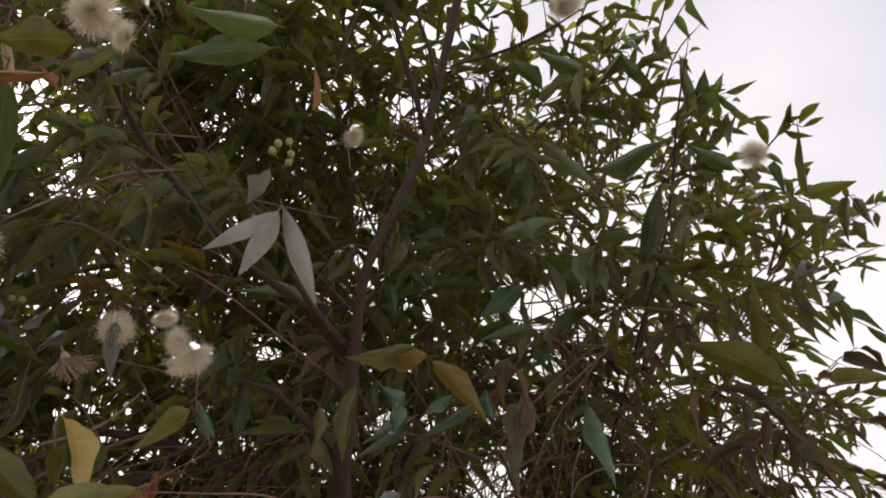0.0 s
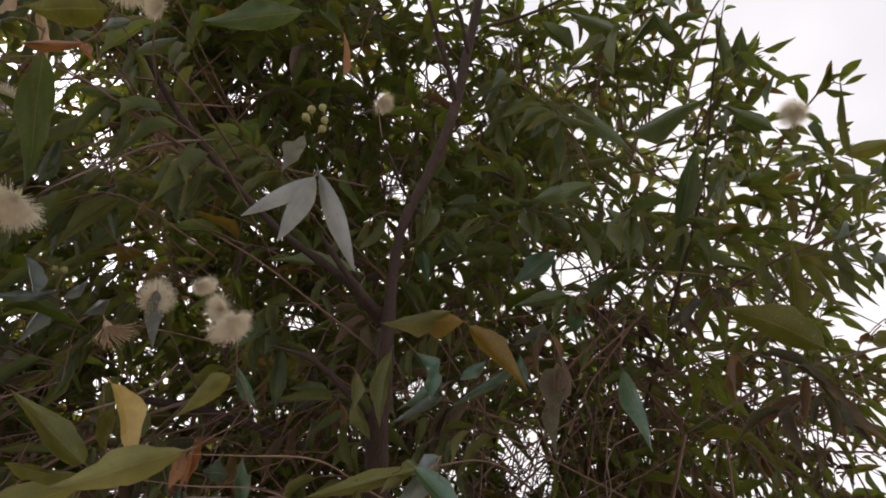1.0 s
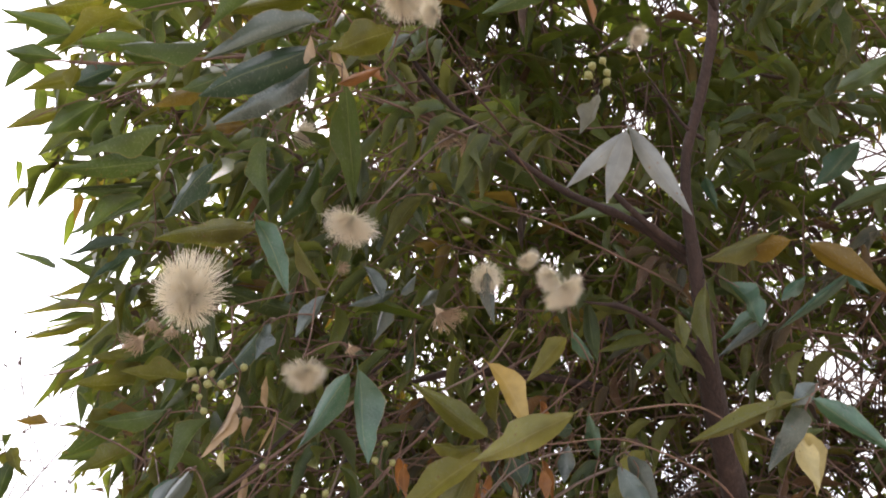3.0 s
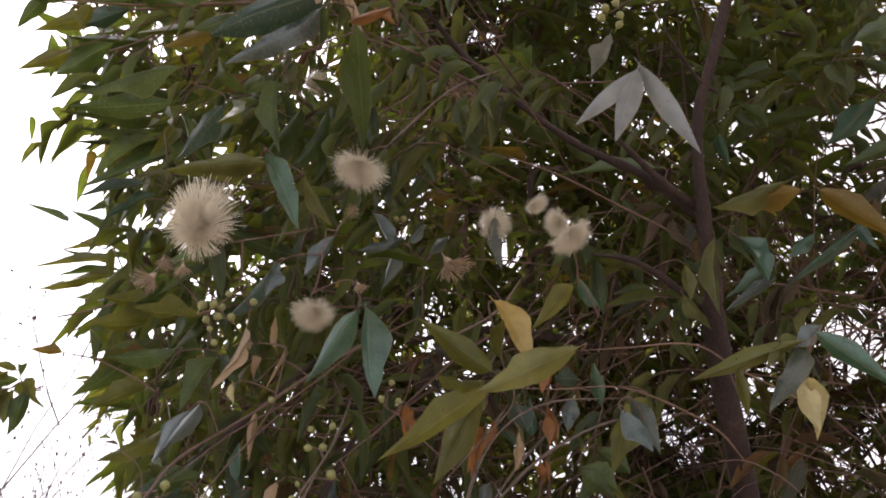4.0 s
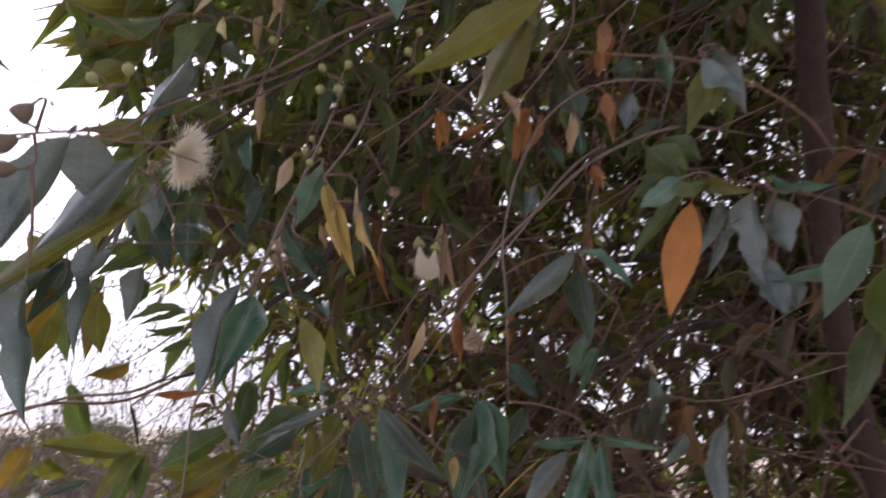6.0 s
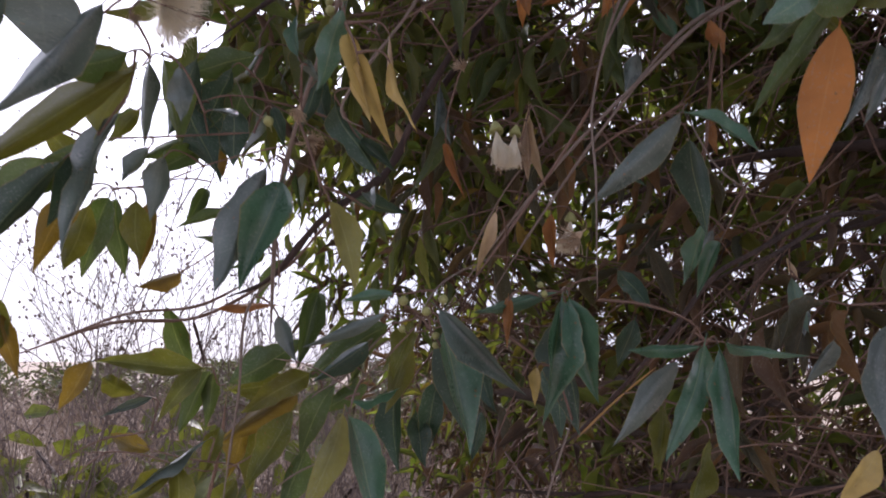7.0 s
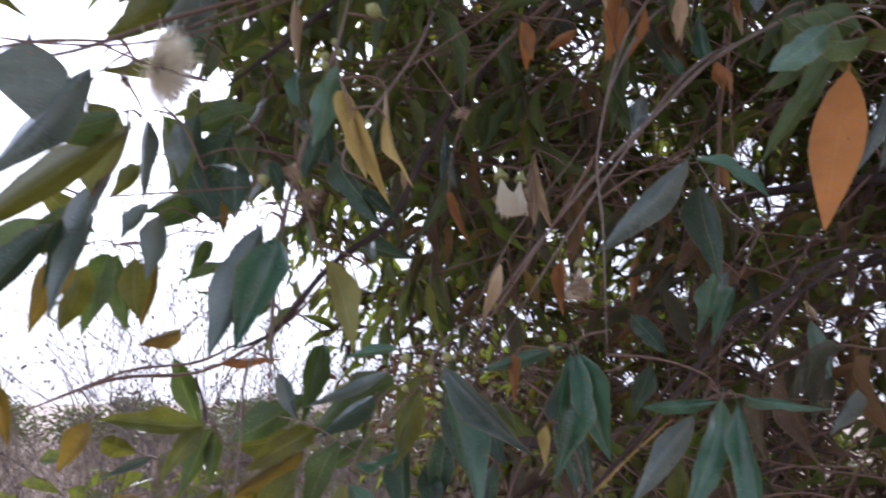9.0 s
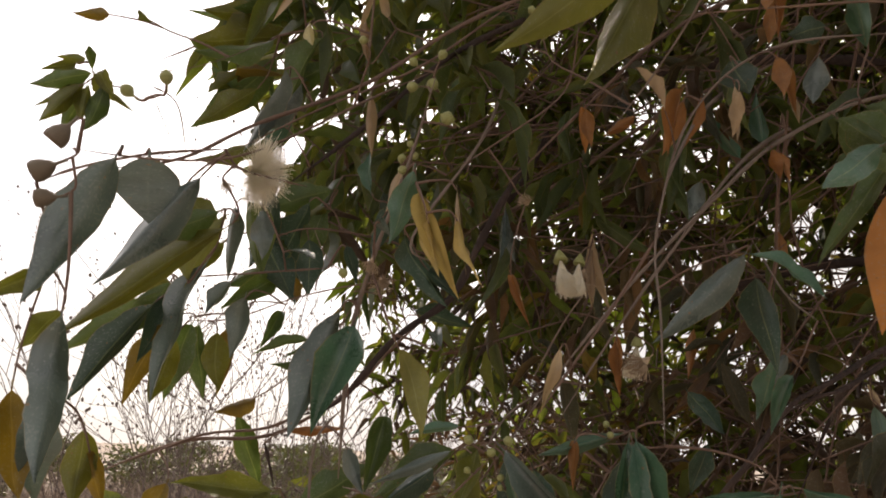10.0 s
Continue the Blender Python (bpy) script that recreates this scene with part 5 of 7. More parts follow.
# ---- plants round the tree ----
def dry_shrub(base, height, seed, stems=7, seeds=True, lean=0.25, mat="deadtwig", label="leafless dry weed with thin forked stems and seed heads"):
    rnd = random.Random(seed)
    top = tagged(new("dry_shrub"), label, "shrub", "dry weeds by the tree")
    top.location = base
    vs, fs, ks, kf = [], [], [], []

    def grow(p, way, long, r, depth):
        pts = [p]
        for k in range(5):
            way = (way + Vector((rnd.gauss(0, 0.10), rnd.gauss(0, 0.10), rnd.gauss(0.02, 0.06)))).normalized()
            pts.append(pts[-1] + way * long / 5)
        v, f = tube(pts, [r * (1 - 0.12 * k) for k in range(6)], 4, False)
        o = len(vs)
        vs.extend(v)
        fs.extend(tuple(i + o for i in k) for k in f)
        if depth < 2:
            for _ in range(rnd.randint(4, 6)):
                j = rnd.randint(1, 5)
                w2 = (way * 0.9 + Vector((rnd.gauss(0, 0.55), rnd.gauss(0, 0.55), rnd.gauss(0.1, 0.3)))).normalized()
                grow(pts[j], w2, long * rnd.uniform(0.25, 0.5), r * 0.62, depth + 1)
        elif seeds:
            for _ in range(4):
                q = pts[rnd.randint(2, 5)] + Vector((rnd.gauss(0, 0.003), rnd.gauss(0, 0.003), rnd.gauss(0, 0.003)))
                e = rnd.uniform(0.003, 0.007)
                o = len(ks)
                ks.extend([q + Vector(c) * e for c in ((1, 0, 0), (-1, 0, 0), (0, 1, 0), (0, -1, 0), (0, 0, 1.3), (0, 0, -1.3))])
                kf.extend(tuple(o + i for i in k) for k in ((0, 2, 4), (2, 1, 4), (1, 3, 4), (3, 0, 4), (2, 0, 5), (1, 2, 5), (3, 1, 5), (0, 3, 5)))

    for _ in range(stems):
        a = rnd.uniform(0, 6.28)
        grow(Vector((rnd.gauss(0, 0.12), rnd.gauss(0, 0.12), -0.03)), Vector((math.cos(a) * lean, math.sin(a) * lean, 1)).normalized(), height * rnd.uniform(0.6, 0.9), 0.0036, 0)
    part("stem", mesh_of("stem", vs, fs, MAT[mat]), top)
    if ks:
        tagged(part("seed_head", mesh_of("seed_head", ks, kf, MAT[mat], smooth=False), top), kind="stuff")
    return top


for k, (x, y, h) in enumerate([(-2.5, 1.35, 2.5), (-2.2, 1.95, 2.3), (-2.75, 2.15, 2.6), (-1.95, 2.35, 2.0), (-3.3, 1.9, 2.8), (-3.0, 2.9, 2.4), (-2.2, 3.1, 2.1), (-1.7, 2.9, 1.9), (-3.9, 2.6, 2.7), (-2.65, 1.65, 2.3), (-3.4, 2.4, 2.5), (-2.9, 1.2, 2.2)]):
    dry_shrub((x, y, 0), h, 100 + k)
for k, (x, y) in enumerate([(-1.7, 1.2), (-2.1, 0.7), (-2.4, 1.7), (-2.9, 1.0), (-1.9, 2.7), (-2.6, 2.6), (-3.4, 1.4), (-3.2, 3.4), (-4.2, 1.9), (-4.0, 3.2), (-2.4, 4.0), (-5.0, 2.8)]):
    dry_shrub((x, y, 0), 1.15 + 0.06 * (k % 5), 160 + k, 11, True, 0.6, "deadtwig", "low tangle of dry brown weeds on the field")
dry_shrub((1.25, 1.75, 0), 2.9, 120, 5)
dry_shrub((1.0, 2.3, 0), 2.6, 121, 5)
for k, (x, y) in enumerate([(-0.9, 2.5), (-0.3, 2.3), (0.3, 2.6), (-0.6, 3.1), (0.1, 3.2), (0.8, 2.7), (-1.2, 3.2)]):
    dry_shrub((x, y, 0), 1.3, 140 + k, 20, False, 0.7, "twig", "low tangle of bare brown brush behind the tree")


def straw_field():
    rnd = random.Random(5)
    vs, fs = [], []
    for _ in range(38000):
        r = 2.2 + 24 * rnd.random() ** 1.4
        a = radians(rnd.uniform(18, 100) + rnd.gauss(0, 7))
        x, y = -math.sin(a) * r, math.cos(a) * r
        if noise.noise((x * 0.5, y * 0.5, 7)) < -0.25:
            continue
        h = rnd.uniform(0.25, 1.0) * (1 + min(0.55, max(0, r - 3) * 0.12))
        d = Vector((rnd.gauss(0, 0.55), rnd.gauss(0, 0.55), 1)).normalized() * h
        s = Vector((rnd.gauss(0, 1), rnd.gauss(0, 1), 0)).normalized() * rnd.uniform(0.002, 0.006) * (0.6 + r * 0.07)
        p = Vector((x, y, -0.02))
        q = p + d * 0.6
        e = p + d + Vector((d.x, d.y, -0.1)) * 0.5
        o = len(vs)
        vs += [p - s, p + s, q + s * 0.7, q - s * 0.7, e]
        fs += [(o, o + 1, o + 2, o + 3), (o + 3, o + 2, o + 4)]
    tagged(new("dry_grass", mesh_of("dry_grass", vs, fs, MAT["straw"])), "matted dry brown grass and brush on the field", "grass", kind="stuff")


straw_field()


def bush(at, size, seed, mat="far", label="low green bush at the edge of the dry field", leaves=700):
    rnd = random.Random(seed)
    top = tagged(new("bush"), label, "bush", "bushes across the field")
    top.location = at
    lv, lf, luv = blade(3, 0.2, 0.2, 0.3, 0.0, 5)
    vs, fs, us, tv, tf = [], [], [], [], []
    for _ in range(9):
        e = Vector((rnd.gauss(0, 0.5), rnd.gauss(0, 0.5), rnd.uniform(0.5, 0.9))) * size
        v, f = tube([(0, 0, -0.05), e * 0.5 + Vector((0, 0, 0.1)), e], [0.03 * size, 0.018 * size, 0.006 * size], 5, False)
        o = len(tv)
        tv += v
        tf += [tuple(i + o for i in k) for k in f]
    for _ in range(leaves):
        q = Vector((rnd.gauss(0, 1), rnd.gauss(0, 1), rnd.gauss(0, 1))).normalized() * rnd.random() ** 0.4
        p = Vector((q.x * 0.95, q.y * 0.95, 0.55 + q.z * 0.5)) * size
        p *= 1 + 0.35 * noise.noise(q * 2 + Vector((seed, 0, 0)))
        d = Vector((rnd.gauss(0, 1), rnd.gauss(0, 1), rnd.gauss(0, 0.7))).normalized()
        m = leaf_pose(p, p + d * 0.16 * size, 0.07 * size, rnd.uniform(-80, 80))
        o = len(vs)
        vs += [m @ Vector(v) for v in lv]
        us += luv
        fs += [tuple(i + o for i in k) for k in lf]
    part("stem", mesh_of("stem", tv, tf, MAT["bark"]), top)
    tagged(part("crown", mesh_of("crown", vs, fs, MAT[mat], us), top), kind="stuff")
    return top


BUSHES = [bush((-12.0, 8.6, 0), 1.1, 1), bush((-15.5, 11.5, 0), 1.25, 2), bush((-9.6, 12.5, 0), 1.1, 3)]
bush((-3.17, 1.75, 0), 1.25, 31, "lit", "light green leafy weed on the dry field", 230)
bush((-3.30, 2.32, 0), 1.25, 32, "lit", "light green leafy weed on the dry field", 230)
bush((-4.21, 1.89, 0), 1.25, 42, "lit", "light green leafy weed on the dry field", 230)
rnd = random.Random(9)
for k in range(64):
    r, a = rnd.uniform(9, 34) if k < 40 else rnd.uniform(34, 90), radians(rnd.uniform(-55, 95) if k < 18 else rnd.uniform(30, 95))
    m = pose(-math.sin(a) * r, math.cos(a) * r, 0, 0, 0, rnd.uniform(0, 360)) @ Matrix.Scale(rnd.uniform(0.7, 1.5), 4)
    ob = copy_thing(BUSHES[k % 3], m)
    ob.scale = [rnd.uniform(0.6, 1.05) + 0.012 * r] * 3


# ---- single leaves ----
# the first four carry their pale sky sheen in the leaf colour
leaf((-0.106, 0.343, 2.008), (-0.147, 0.344, 1.977), 0.012, -73, 'sky_sheen', 5)
leaf((-0.104, 0.339, 2.005), (-0.125, 0.355, 1.966), 0.015, -51, 'sky_sheen', 5)
leaf((-0.103, 0.345, 2.013), (-0.078, 0.368, 1.951), 0.013, 44, 'sky_sheen', 5)
leaf((-0.120, 0.353, 2.054), (-0.139, 0.385, 2.044), 0.013, 6, 'sky_sheen', 0)
leaf((-0.010, 0.478, 1.977), (0.032, 0.510, 1.944), 0.018, 32, 'ochre', 1)
leaf((-0.016, 0.540, 2.017), (-0.073, 0.543, 2.020), 0.022, -73, 'ochre', 0)
leaf((-0.026, 0.541, 2.028), (-0.088, 0.525, 2.003), 0.020, -84, 'olive', 1)
leaf((0.365, 0.744, 2.127), (0.351, 0.674, 2.195), 0.024, 35, 'olive', 2)
leaf((0.358, 0.691, 2.070), (0.285, 0.715, 2.148), 0.043, -51, 'olive', 0)
leaf((0.398, 0.671, 2.065), (0.452, 0.667, 2.070), 0.020, 50, 'olive', 1)
leaf((0.362, 0.694, 2.493), (0.361, 0.630, 2.518), 0.026, 26, 'green', 2)
leaf((0.345, 0.692, 2.502), (0.345, 0.647, 2.573), 0.017, 36, 'green', 0)
leaf((0.406, 0.596, 2.260), (0.407, 0.567, 2.341), 0.011, 10, 'olive', 4)
leaf((0.401, 0.600, 2.259), (0.450, 0.578, 2.261), 0.020, 61, 'olive', 1)
leaf((0.412, 0.614, 2.235), (0.388, 0.605, 2.264), 0.015, -44, 'olive', 0)
leaf((0.429, 0.606, 2.231), (0.393, 0.621, 2.238), 0.013, -74, 'green', 1)
leaf((0.440, 0.587, 2.243), (0.456, 0.643, 2.233), 0.014, -4, 'green', 0)
leaf((0.446, 0.601, 2.222), (0.460, 0.615, 2.200), 0.012, -3, 'green', 0)
leaf((0.447, 0.584, 2.240), (0.478, 0.623, 2.233), 0.011, 4, 'green', 4)
leaf((0.432, 0.619, 2.213), (0.461, 0.648, 2.214), 0.009, 32, 'green', 4)
leaf((0.464, 0.587, 2.222), (0.465, 0.599, 2.209), 0.007, -29, 'green', 0)
leaf((0.373, 0.668, 2.365), (0.323, 0.665, 2.409), 0.021, -43, 'green', 1)
leaf((0.379, 0.666, 2.364), (0.402, 0.652, 2.311), 0.019, 60, 'olive', 1)
leaf((0.365, 0.644, 2.393), (0.381, 0.638, 2.435), 0.010, 56, 'green', 0)
leaf((0.412, 0.651, 2.359), (0.409, 0.636, 2.305), 0.013, -21, 'green', 0)
leaf((0.292, 0.704, 2.581), (0.259, 0.655, 2.596), 0.020, -6, 'green', 0)
leaf((0.232, 0.677, 2.620), (0.197, 0.662, 2.634), 0.013, -35, 'green', 4)
leaf((0.265, 0.672, 2.614), (0.246, 0.748, 2.635), 0.018, -45, 'green', 0)
leaf((0.290, 0.679, 2.601), (0.333, 0.652, 2.593), 0.012, 25, 'green', 1)
leaf((0.189, 0.611, 2.488), (0.123, 0.602, 2.525), 0.025, -47, 'green', 1)
leaf((0.130, 0.634, 2.482), (0.086, 0.591, 2.503), 0.023, -9, 'green', 0)
leaf((-0.115, 0.293, 2.107), (-0.173, 0.283, 2.081), 0.017, -35, 'green', 0)
leaf((-0.111, 0.282, 2.116), (-0.170, 0.276, 2.125), 0.020, -57, 'green', 1)
leaf((-0.142, 0.484, 2.340), (-0.135, 0.503, 2.280), 0.007, 14, 'shaded_orange', 0)
leaf((-0.247, 0.292, 2.114), (-0.300, 0.286, 2.103), 0.024, -30, 'olive', 0)
leaf((-0.263, 0.304, 2.095), (-0.289, 0.286, 2.068), 0.008, -59, 'shaded_orange', 0)
leaf((0.126, 0.608, 2.227), (0.043, 0.606, 2.202), 0.023, -55, 'green', 1)
leaf((0.254, 0.739, 2.263), (0.254, 0.641, 2.310), 0.027, 27, 'green', 2)
leaf((0.198, 0.669, 2.366), (0.289, 0.659, 2.397), 0.030, 72, 'green', 0)
leaf((0.126, 0.652, 2.400), (0.196, 0.701, 2.366), 0.028, 52, 'green', 1)
leaf((0.155, 0.699, 2.268), (0.198, 0.693, 2.187), 0.023, 56, 'green', 0)
leaf((0.153, 0.714, 2.055), (0.183, 0.772, 1.999), 0.022, 29, 'teal', 1)
leaf((0.044, 0.718, 2.076), (0.055, 0.727, 2.041), 0.014, 64, 'teal', 0)
leaf((-0.038, 0.777, 2.070), (-0.097, 0.794, 2.046), 0.015, -44, 'teal', 1)
leaf((0.007, 0.767, 2.094), (-0.028, 0.761, 2.066), 0.015, -90, 'teal', 0)
leaf((-0.119, 0.628, 2.012), (-0.120, 0.639, 1.978), 0.013, -10, 'olive', 0)
leaf((-0.130, 0.684, 2.008), (-0.110, 0.695, 1.966), 0.017, 87, 'olive', 1)
leaf((-0.218, 0.386, 1.888), (-0.186, 0.402, 1.852), 0.018, 47, 'yellow', 1)
leaf((-0.164, 0.382, 1.847), (-0.215, 0.356, 1.815), 0.018, -72, 'pale', 0)
leaf((-0.231, 0.409, 1.837), (-0.302, 0.402, 1.799), 0.020, -50, 'pale', 1)
leaf((-0.243, 0.426, 1.840), (-0.276, 0.417, 1.781), 0.021, -75, 'olive', 0)
leaf((-0.221, 0.388, 1.842), (-0.268, 0.376, 1.875), 0.018, -80, 'olive', 0)
leaf((-0.221, 0.406, 1.855), (-0.214, 0.383, 1.875), 0.010, -26, 'olive', 0)
leaf((-0.233, 0.406, 1.842), (-0.265, 0.371, 1.831), 0.010, -91, 'olive', 1)
leaf((-0.240, 0.420, 1.827), (-0.239, 0.421, 1.851), 0.008, -41, 'olive', 0)
leaf((-0.041, 0.471, 1.867), (-0.116, 0.454, 1.844), 0.012, -73, 'olive', 1)
leaf((-0.041, 0.481, 1.870), (-0.076, 0.472, 1.860), 0.014, -48, 'olive', 3)
leaf((-0.082, 0.486, 1.827), (-0.083, 0.457, 1.853), 0.007, -3, 'olive', 0)
leaf((-0.039, 0.385, 1.839), (-0.008, 0.404, 1.811), 0.012, 46, 'teal', 1)
leaf((-0.041, 0.474, 1.861), (-0.063, 0.507, 1.843), 0.016, -44, 'grey', 1)
leaf((-0.045, 0.545, 1.870), (-0.044, 0.544, 1.824), 0.015, -8, 'paleyellow', 0)
leaf((-0.216, 0.658, 1.894), (-0.211, 0.616, 1.918), 0.013, -11, 'teal', 0)
leaf((-0.174, 0.540, 1.854), (-0.149, 0.541, 1.816), 0.018, 108, 'grey', 1)
leaf((-0.172, 0.542, 1.850), (-0.185, 0.569, 1.815), 0.015, -17, 'olive', 1)
leaf((-0.226, 0.670, 1.843), (-0.198, 0.651, 1.802), 0.011, -71, 'olive', 0)
leaf((-0.176, 0.530, 1.768), (-0.204, 0.510, 1.758), 0.012, -102, 'green', 1)
leaf((-0.091, 0.659, 2.051), (-0.109, 0.670, 1.972), 0.020, -33, 'olive', 0)
leaf((-0.070, 0.705, 2.072), (-0.027, 0.701, 2.008), 0.027, 56, 'teal', 1)
leaf((-0.043, 0.723, 2.031), (-0.088, 0.765, 2.020), 0.013, -51, 'grey', 1)
leaf((0.038, 0.704, 2.058), (-0.029, 0.764, 2.034), 0.012, -59, 'teal', 0)
leaf((-0.201, 0.521, 1.958), (-0.244, 0.543, 1.938), 0.017, -41, 'pale', 1)
leaf((-0.243, 0.453, 1.995), (-0.255, 0.484, 1.967), 0.013, 11, 'grey', 0)
leaf((-0.186, 0.551, 1.948), (-0.204, 0.536, 1.971), 0.012, -77, 'teal', 0)
leaf((-0.016, 0.733, 2.220), (-0.039, 0.687, 2.243), 0.013, -2, 'green', 0)
leaf((0.046, 0.767, 2.250), (-0.023, 0.801, 2.278), 0.020, -40, 'green', 1)
leaf((0.100, 0.761, 2.246), (0.047, 0.777, 2.206), 0.027, -51, 'teal', 0)
leaf((-0.069, 0.731, 2.226), (-0.067, 0.773, 2.210), 0.013, 10, 'teal', 0)
leaf((0.123, 0.755, 2.149), (0.107, 0.796, 2.140), 0.015, -39, 'teal', 0)
leaf((0.093, 0.662, 2.119), (0.043, 0.686, 2.120), 0.016, -50, 'green', 1)
leaf((-0.136, 0.658, 2.149), (-0.228, 0.622, 2.144), 0.016, -36, 'green', 0)
leaf((-0.223, 0.614, 2.190), (-0.310, 0.597, 2.237), 0.019, -79, 'green', 0)
leaf((-0.320, 0.299, 2.164), (-0.411, 0.277, 2.156), 0.022, -15, 'grey', 1)
leaf((-0.330, 0.309, 2.151), (-0.420, 0.286, 2.115), 0.037, -62, 'tealdark', 0)
leaf((-0.331, 0.306, 2.124), (-0.406, 0.314, 2.094), 0.021, -49, 'grey', 1)
leaf((-0.310, 0.325, 2.122), (-0.341, 0.414, 2.052), 0.023, 21, 'green', 2)
leaf((-0.330, 0.301, 2.156), (-0.332, 0.302, 2.117), 0.008, 24, 'tan', 0)
leaf((-0.310, 0.307, 2.137), (-0.313, 0.337, 2.121), 0.008, 25, 'tan', 1)
leaf((-0.291, 0.354, 2.137), (-0.314, 0.343, 2.155), 0.007, -33, 'shaded_orange', 0)
leaf((-0.848, 0.667, 2.520), (-0.990, 0.505, 2.424), 0.032, -80, 'green', 0)
leaf((-0.865, 0.683, 2.488), (-1.064, 0.588, 2.430), 0.030, -73, 'green', 1)
leaf((-0.894, 0.685, 2.455), (-1.060, 0.603, 2.412), 0.020, -70, 'green', 0)
leaf((-0.886, 0.706, 2.444), (-1.059, 0.635, 2.364), 0.031, -35, 'green', 1)
leaf((-0.452, 0.408, 2.157), (-0.545, 0.400, 2.117), 0.021, -37, 'green', 1)
leaf((-0.427, 0.414, 2.140), (-0.486, 0.441, 2.100), 0.017, -36, 'green', 0)
leaf((-0.462, 0.393, 2.163), (-0.516, 0.407, 2.114), 0.018, -32, 'green', 1)
leaf((-0.830, 0.703, 2.472), (-0.981, 0.690, 2.400), 0.031, -25, 'green', 0)
leaf((-0.934, 0.694, 2.437), (-0.969, 0.718, 2.357), 0.021, -2, 'green', 0)
leaf((-0.430, 0.459, 2.174), (-0.465, 0.454, 2.083), 0.020, -74, 'green', 1)
leaf((-0.484, 0.434, 2.309), (-0.624, 0.349, 2.260), 0.021, -45, 'olive', 0)
leaf((-0.911, 0.719, 2.703), (-1.067, 0.689, 2.661), 0.025, -32, 'olive', 1)
leaf((-1.059, 0.675, 2.721), (-1.128, 0.543, 2.641), 0.029, -63, 'green', 1)
leaf((-0.983, 0.660, 2.800), (-1.156, 0.560, 2.758), 0.032, -41, 'green', 0)
leaf((-0.856, 0.620, 2.812), (-0.951, 0.477, 2.711), 0.038, -32, 'olive', 0)
leaf((-1.022, 0.541, 2.834), (-1.168, 0.508, 2.787), 0.033, -51, 'olive', 1)
leaf((-0.369, 0.360, 2.295), (-0.468, 0.314, 2.265), 0.023, -44, 'olive', 0)
leaf((-1.080, 0.550, 2.776), (-1.186, 0.525, 2.750), 0.030, -42, 'green', 0)
leaf((-0.907, 0.705, 2.576), (-0.792, 0.749, 2.584), 0.038, 47, 'ochre', 1)
leaf((-1.116, 0.644, 2.684), (-1.220, 0.698, 2.647), 0.027, -24, 'green', 0)
leaf((-1.152, 0.637, 2.647), (-1.138, 0.619, 2.572), 0.013, 32, 'green', 0)
leaf((-1.111, 0.503, 2.770), (-1.145, 0.482, 2.836), 0.012, -89, 'green', 0)
leaf((-0.247, 0.317, 2.134), (-0.265, 0.315, 2.121), 0.009, -21, 'grey', 0)
leaf((-0.336, 0.281, 1.966), (-0.391, 0.256, 1.953), 0.016, -77, 'olive', 0)
leaf((-0.329, 0.275, 1.962), (-0.330, 0.318, 1.939), 0.016, 21, 'teal', 3)
leaf((-0.334, 0.321, 1.977), (-0.325, 0.340, 1.939), 0.009, 70, 'olive', 4)
leaf((-0.351, 0.387, 1.966), (-0.374, 0.383, 1.932), 0.013, -39, 'grey', 1)
leaf((-0.388, 0.372, 1.943), (-0.393, 0.360, 1.909), 0.012, 94, 'grey', 0)
leaf((-0.373, 0.473, 2.042), (-0.349, 0.481, 2.007), 0.013, 65, 'grey', 0)
leaf((-0.352, 0.497, 2.024), (-0.394, 0.482, 2.005), 0.011, -69, 'grey', 1)
leaf((-0.357, 0.517, 2.030), (-0.339, 0.520, 2.046), 0.010, 79, 'grey', 0)
leaf((-0.370, 0.513, 2.025), (-0.392, 0.534, 1.994), 0.015, -40, 'grey', 1)
leaf((-0.342, 0.530, 2.021), (-0.315, 0.522, 2.030), 0.011, 49, 'grey', 0)
leaf((-1.166, 0.801, 2.306), (-1.216, 0.720, 2.312), 0.010, -56, 'green', 1)
leaf((-1.111, 0.841, 2.349), (-1.182, 0.767, 2.316), 0.021, -86, 'green', 0)
leaf((-1.132, 0.851, 2.298), (-1.190, 0.759, 2.215), 0.019, -58, 'olive', 1)
leaf((-1.156, 0.819, 2.300), (-1.212, 0.725, 2.263), 0.016, -56, 'green', 0)
leaf((-1.142, 0.858, 2.269), (-1.285, 0.828, 2.214), 0.021, -46, 'green', 0)
leaf((-1.022, 0.839, 2.284), (-1.125, 0.791, 2.228), 0.029, -53, 'green', 1)
leaf((-0.958, 0.835, 2.166), (-1.052, 0.709, 2.116), 0.030, -52, 'olive', 0)
leaf((-0.980, 0.831, 2.128), (-1.055, 0.758, 2.078), 0.027, -51, 'green', 1)
leaf((-0.970, 0.856, 2.097), (-1.055, 0.741, 2.038), 0.030, -59, 'olive', 0)
leaf((-0.977, 0.862, 2.062), (-1.094, 0.805, 2.016), 0.030, -63, 'green', 0)
leaf((-0.895, 0.843, 2.261), (-0.980, 0.733, 2.269), 0.036, -83, 'green', 0)
leaf((-0.464, 0.502, 2.026), (-0.534, 0.458, 2.044), 0.021, -73, 'green', 1)
leaf((-0.492, 0.472, 2.080), (-0.557, 0.465, 2.027), 0.021, -64, 'green', 0)
leaf((-1.042, 0.794, 2.069), (-1.030, 0.757, 1.980), 0.018, 23, 'olive', 0)
leaf((-1.009, 0.840, 2.052), (-1.102, 0.807, 2.020), 0.027, -80, 'olive', 1)
leaf((-0.958, 0.841, 2.000), (-1.052, 0.832, 1.948), 0.026, -61, 'green', 0)
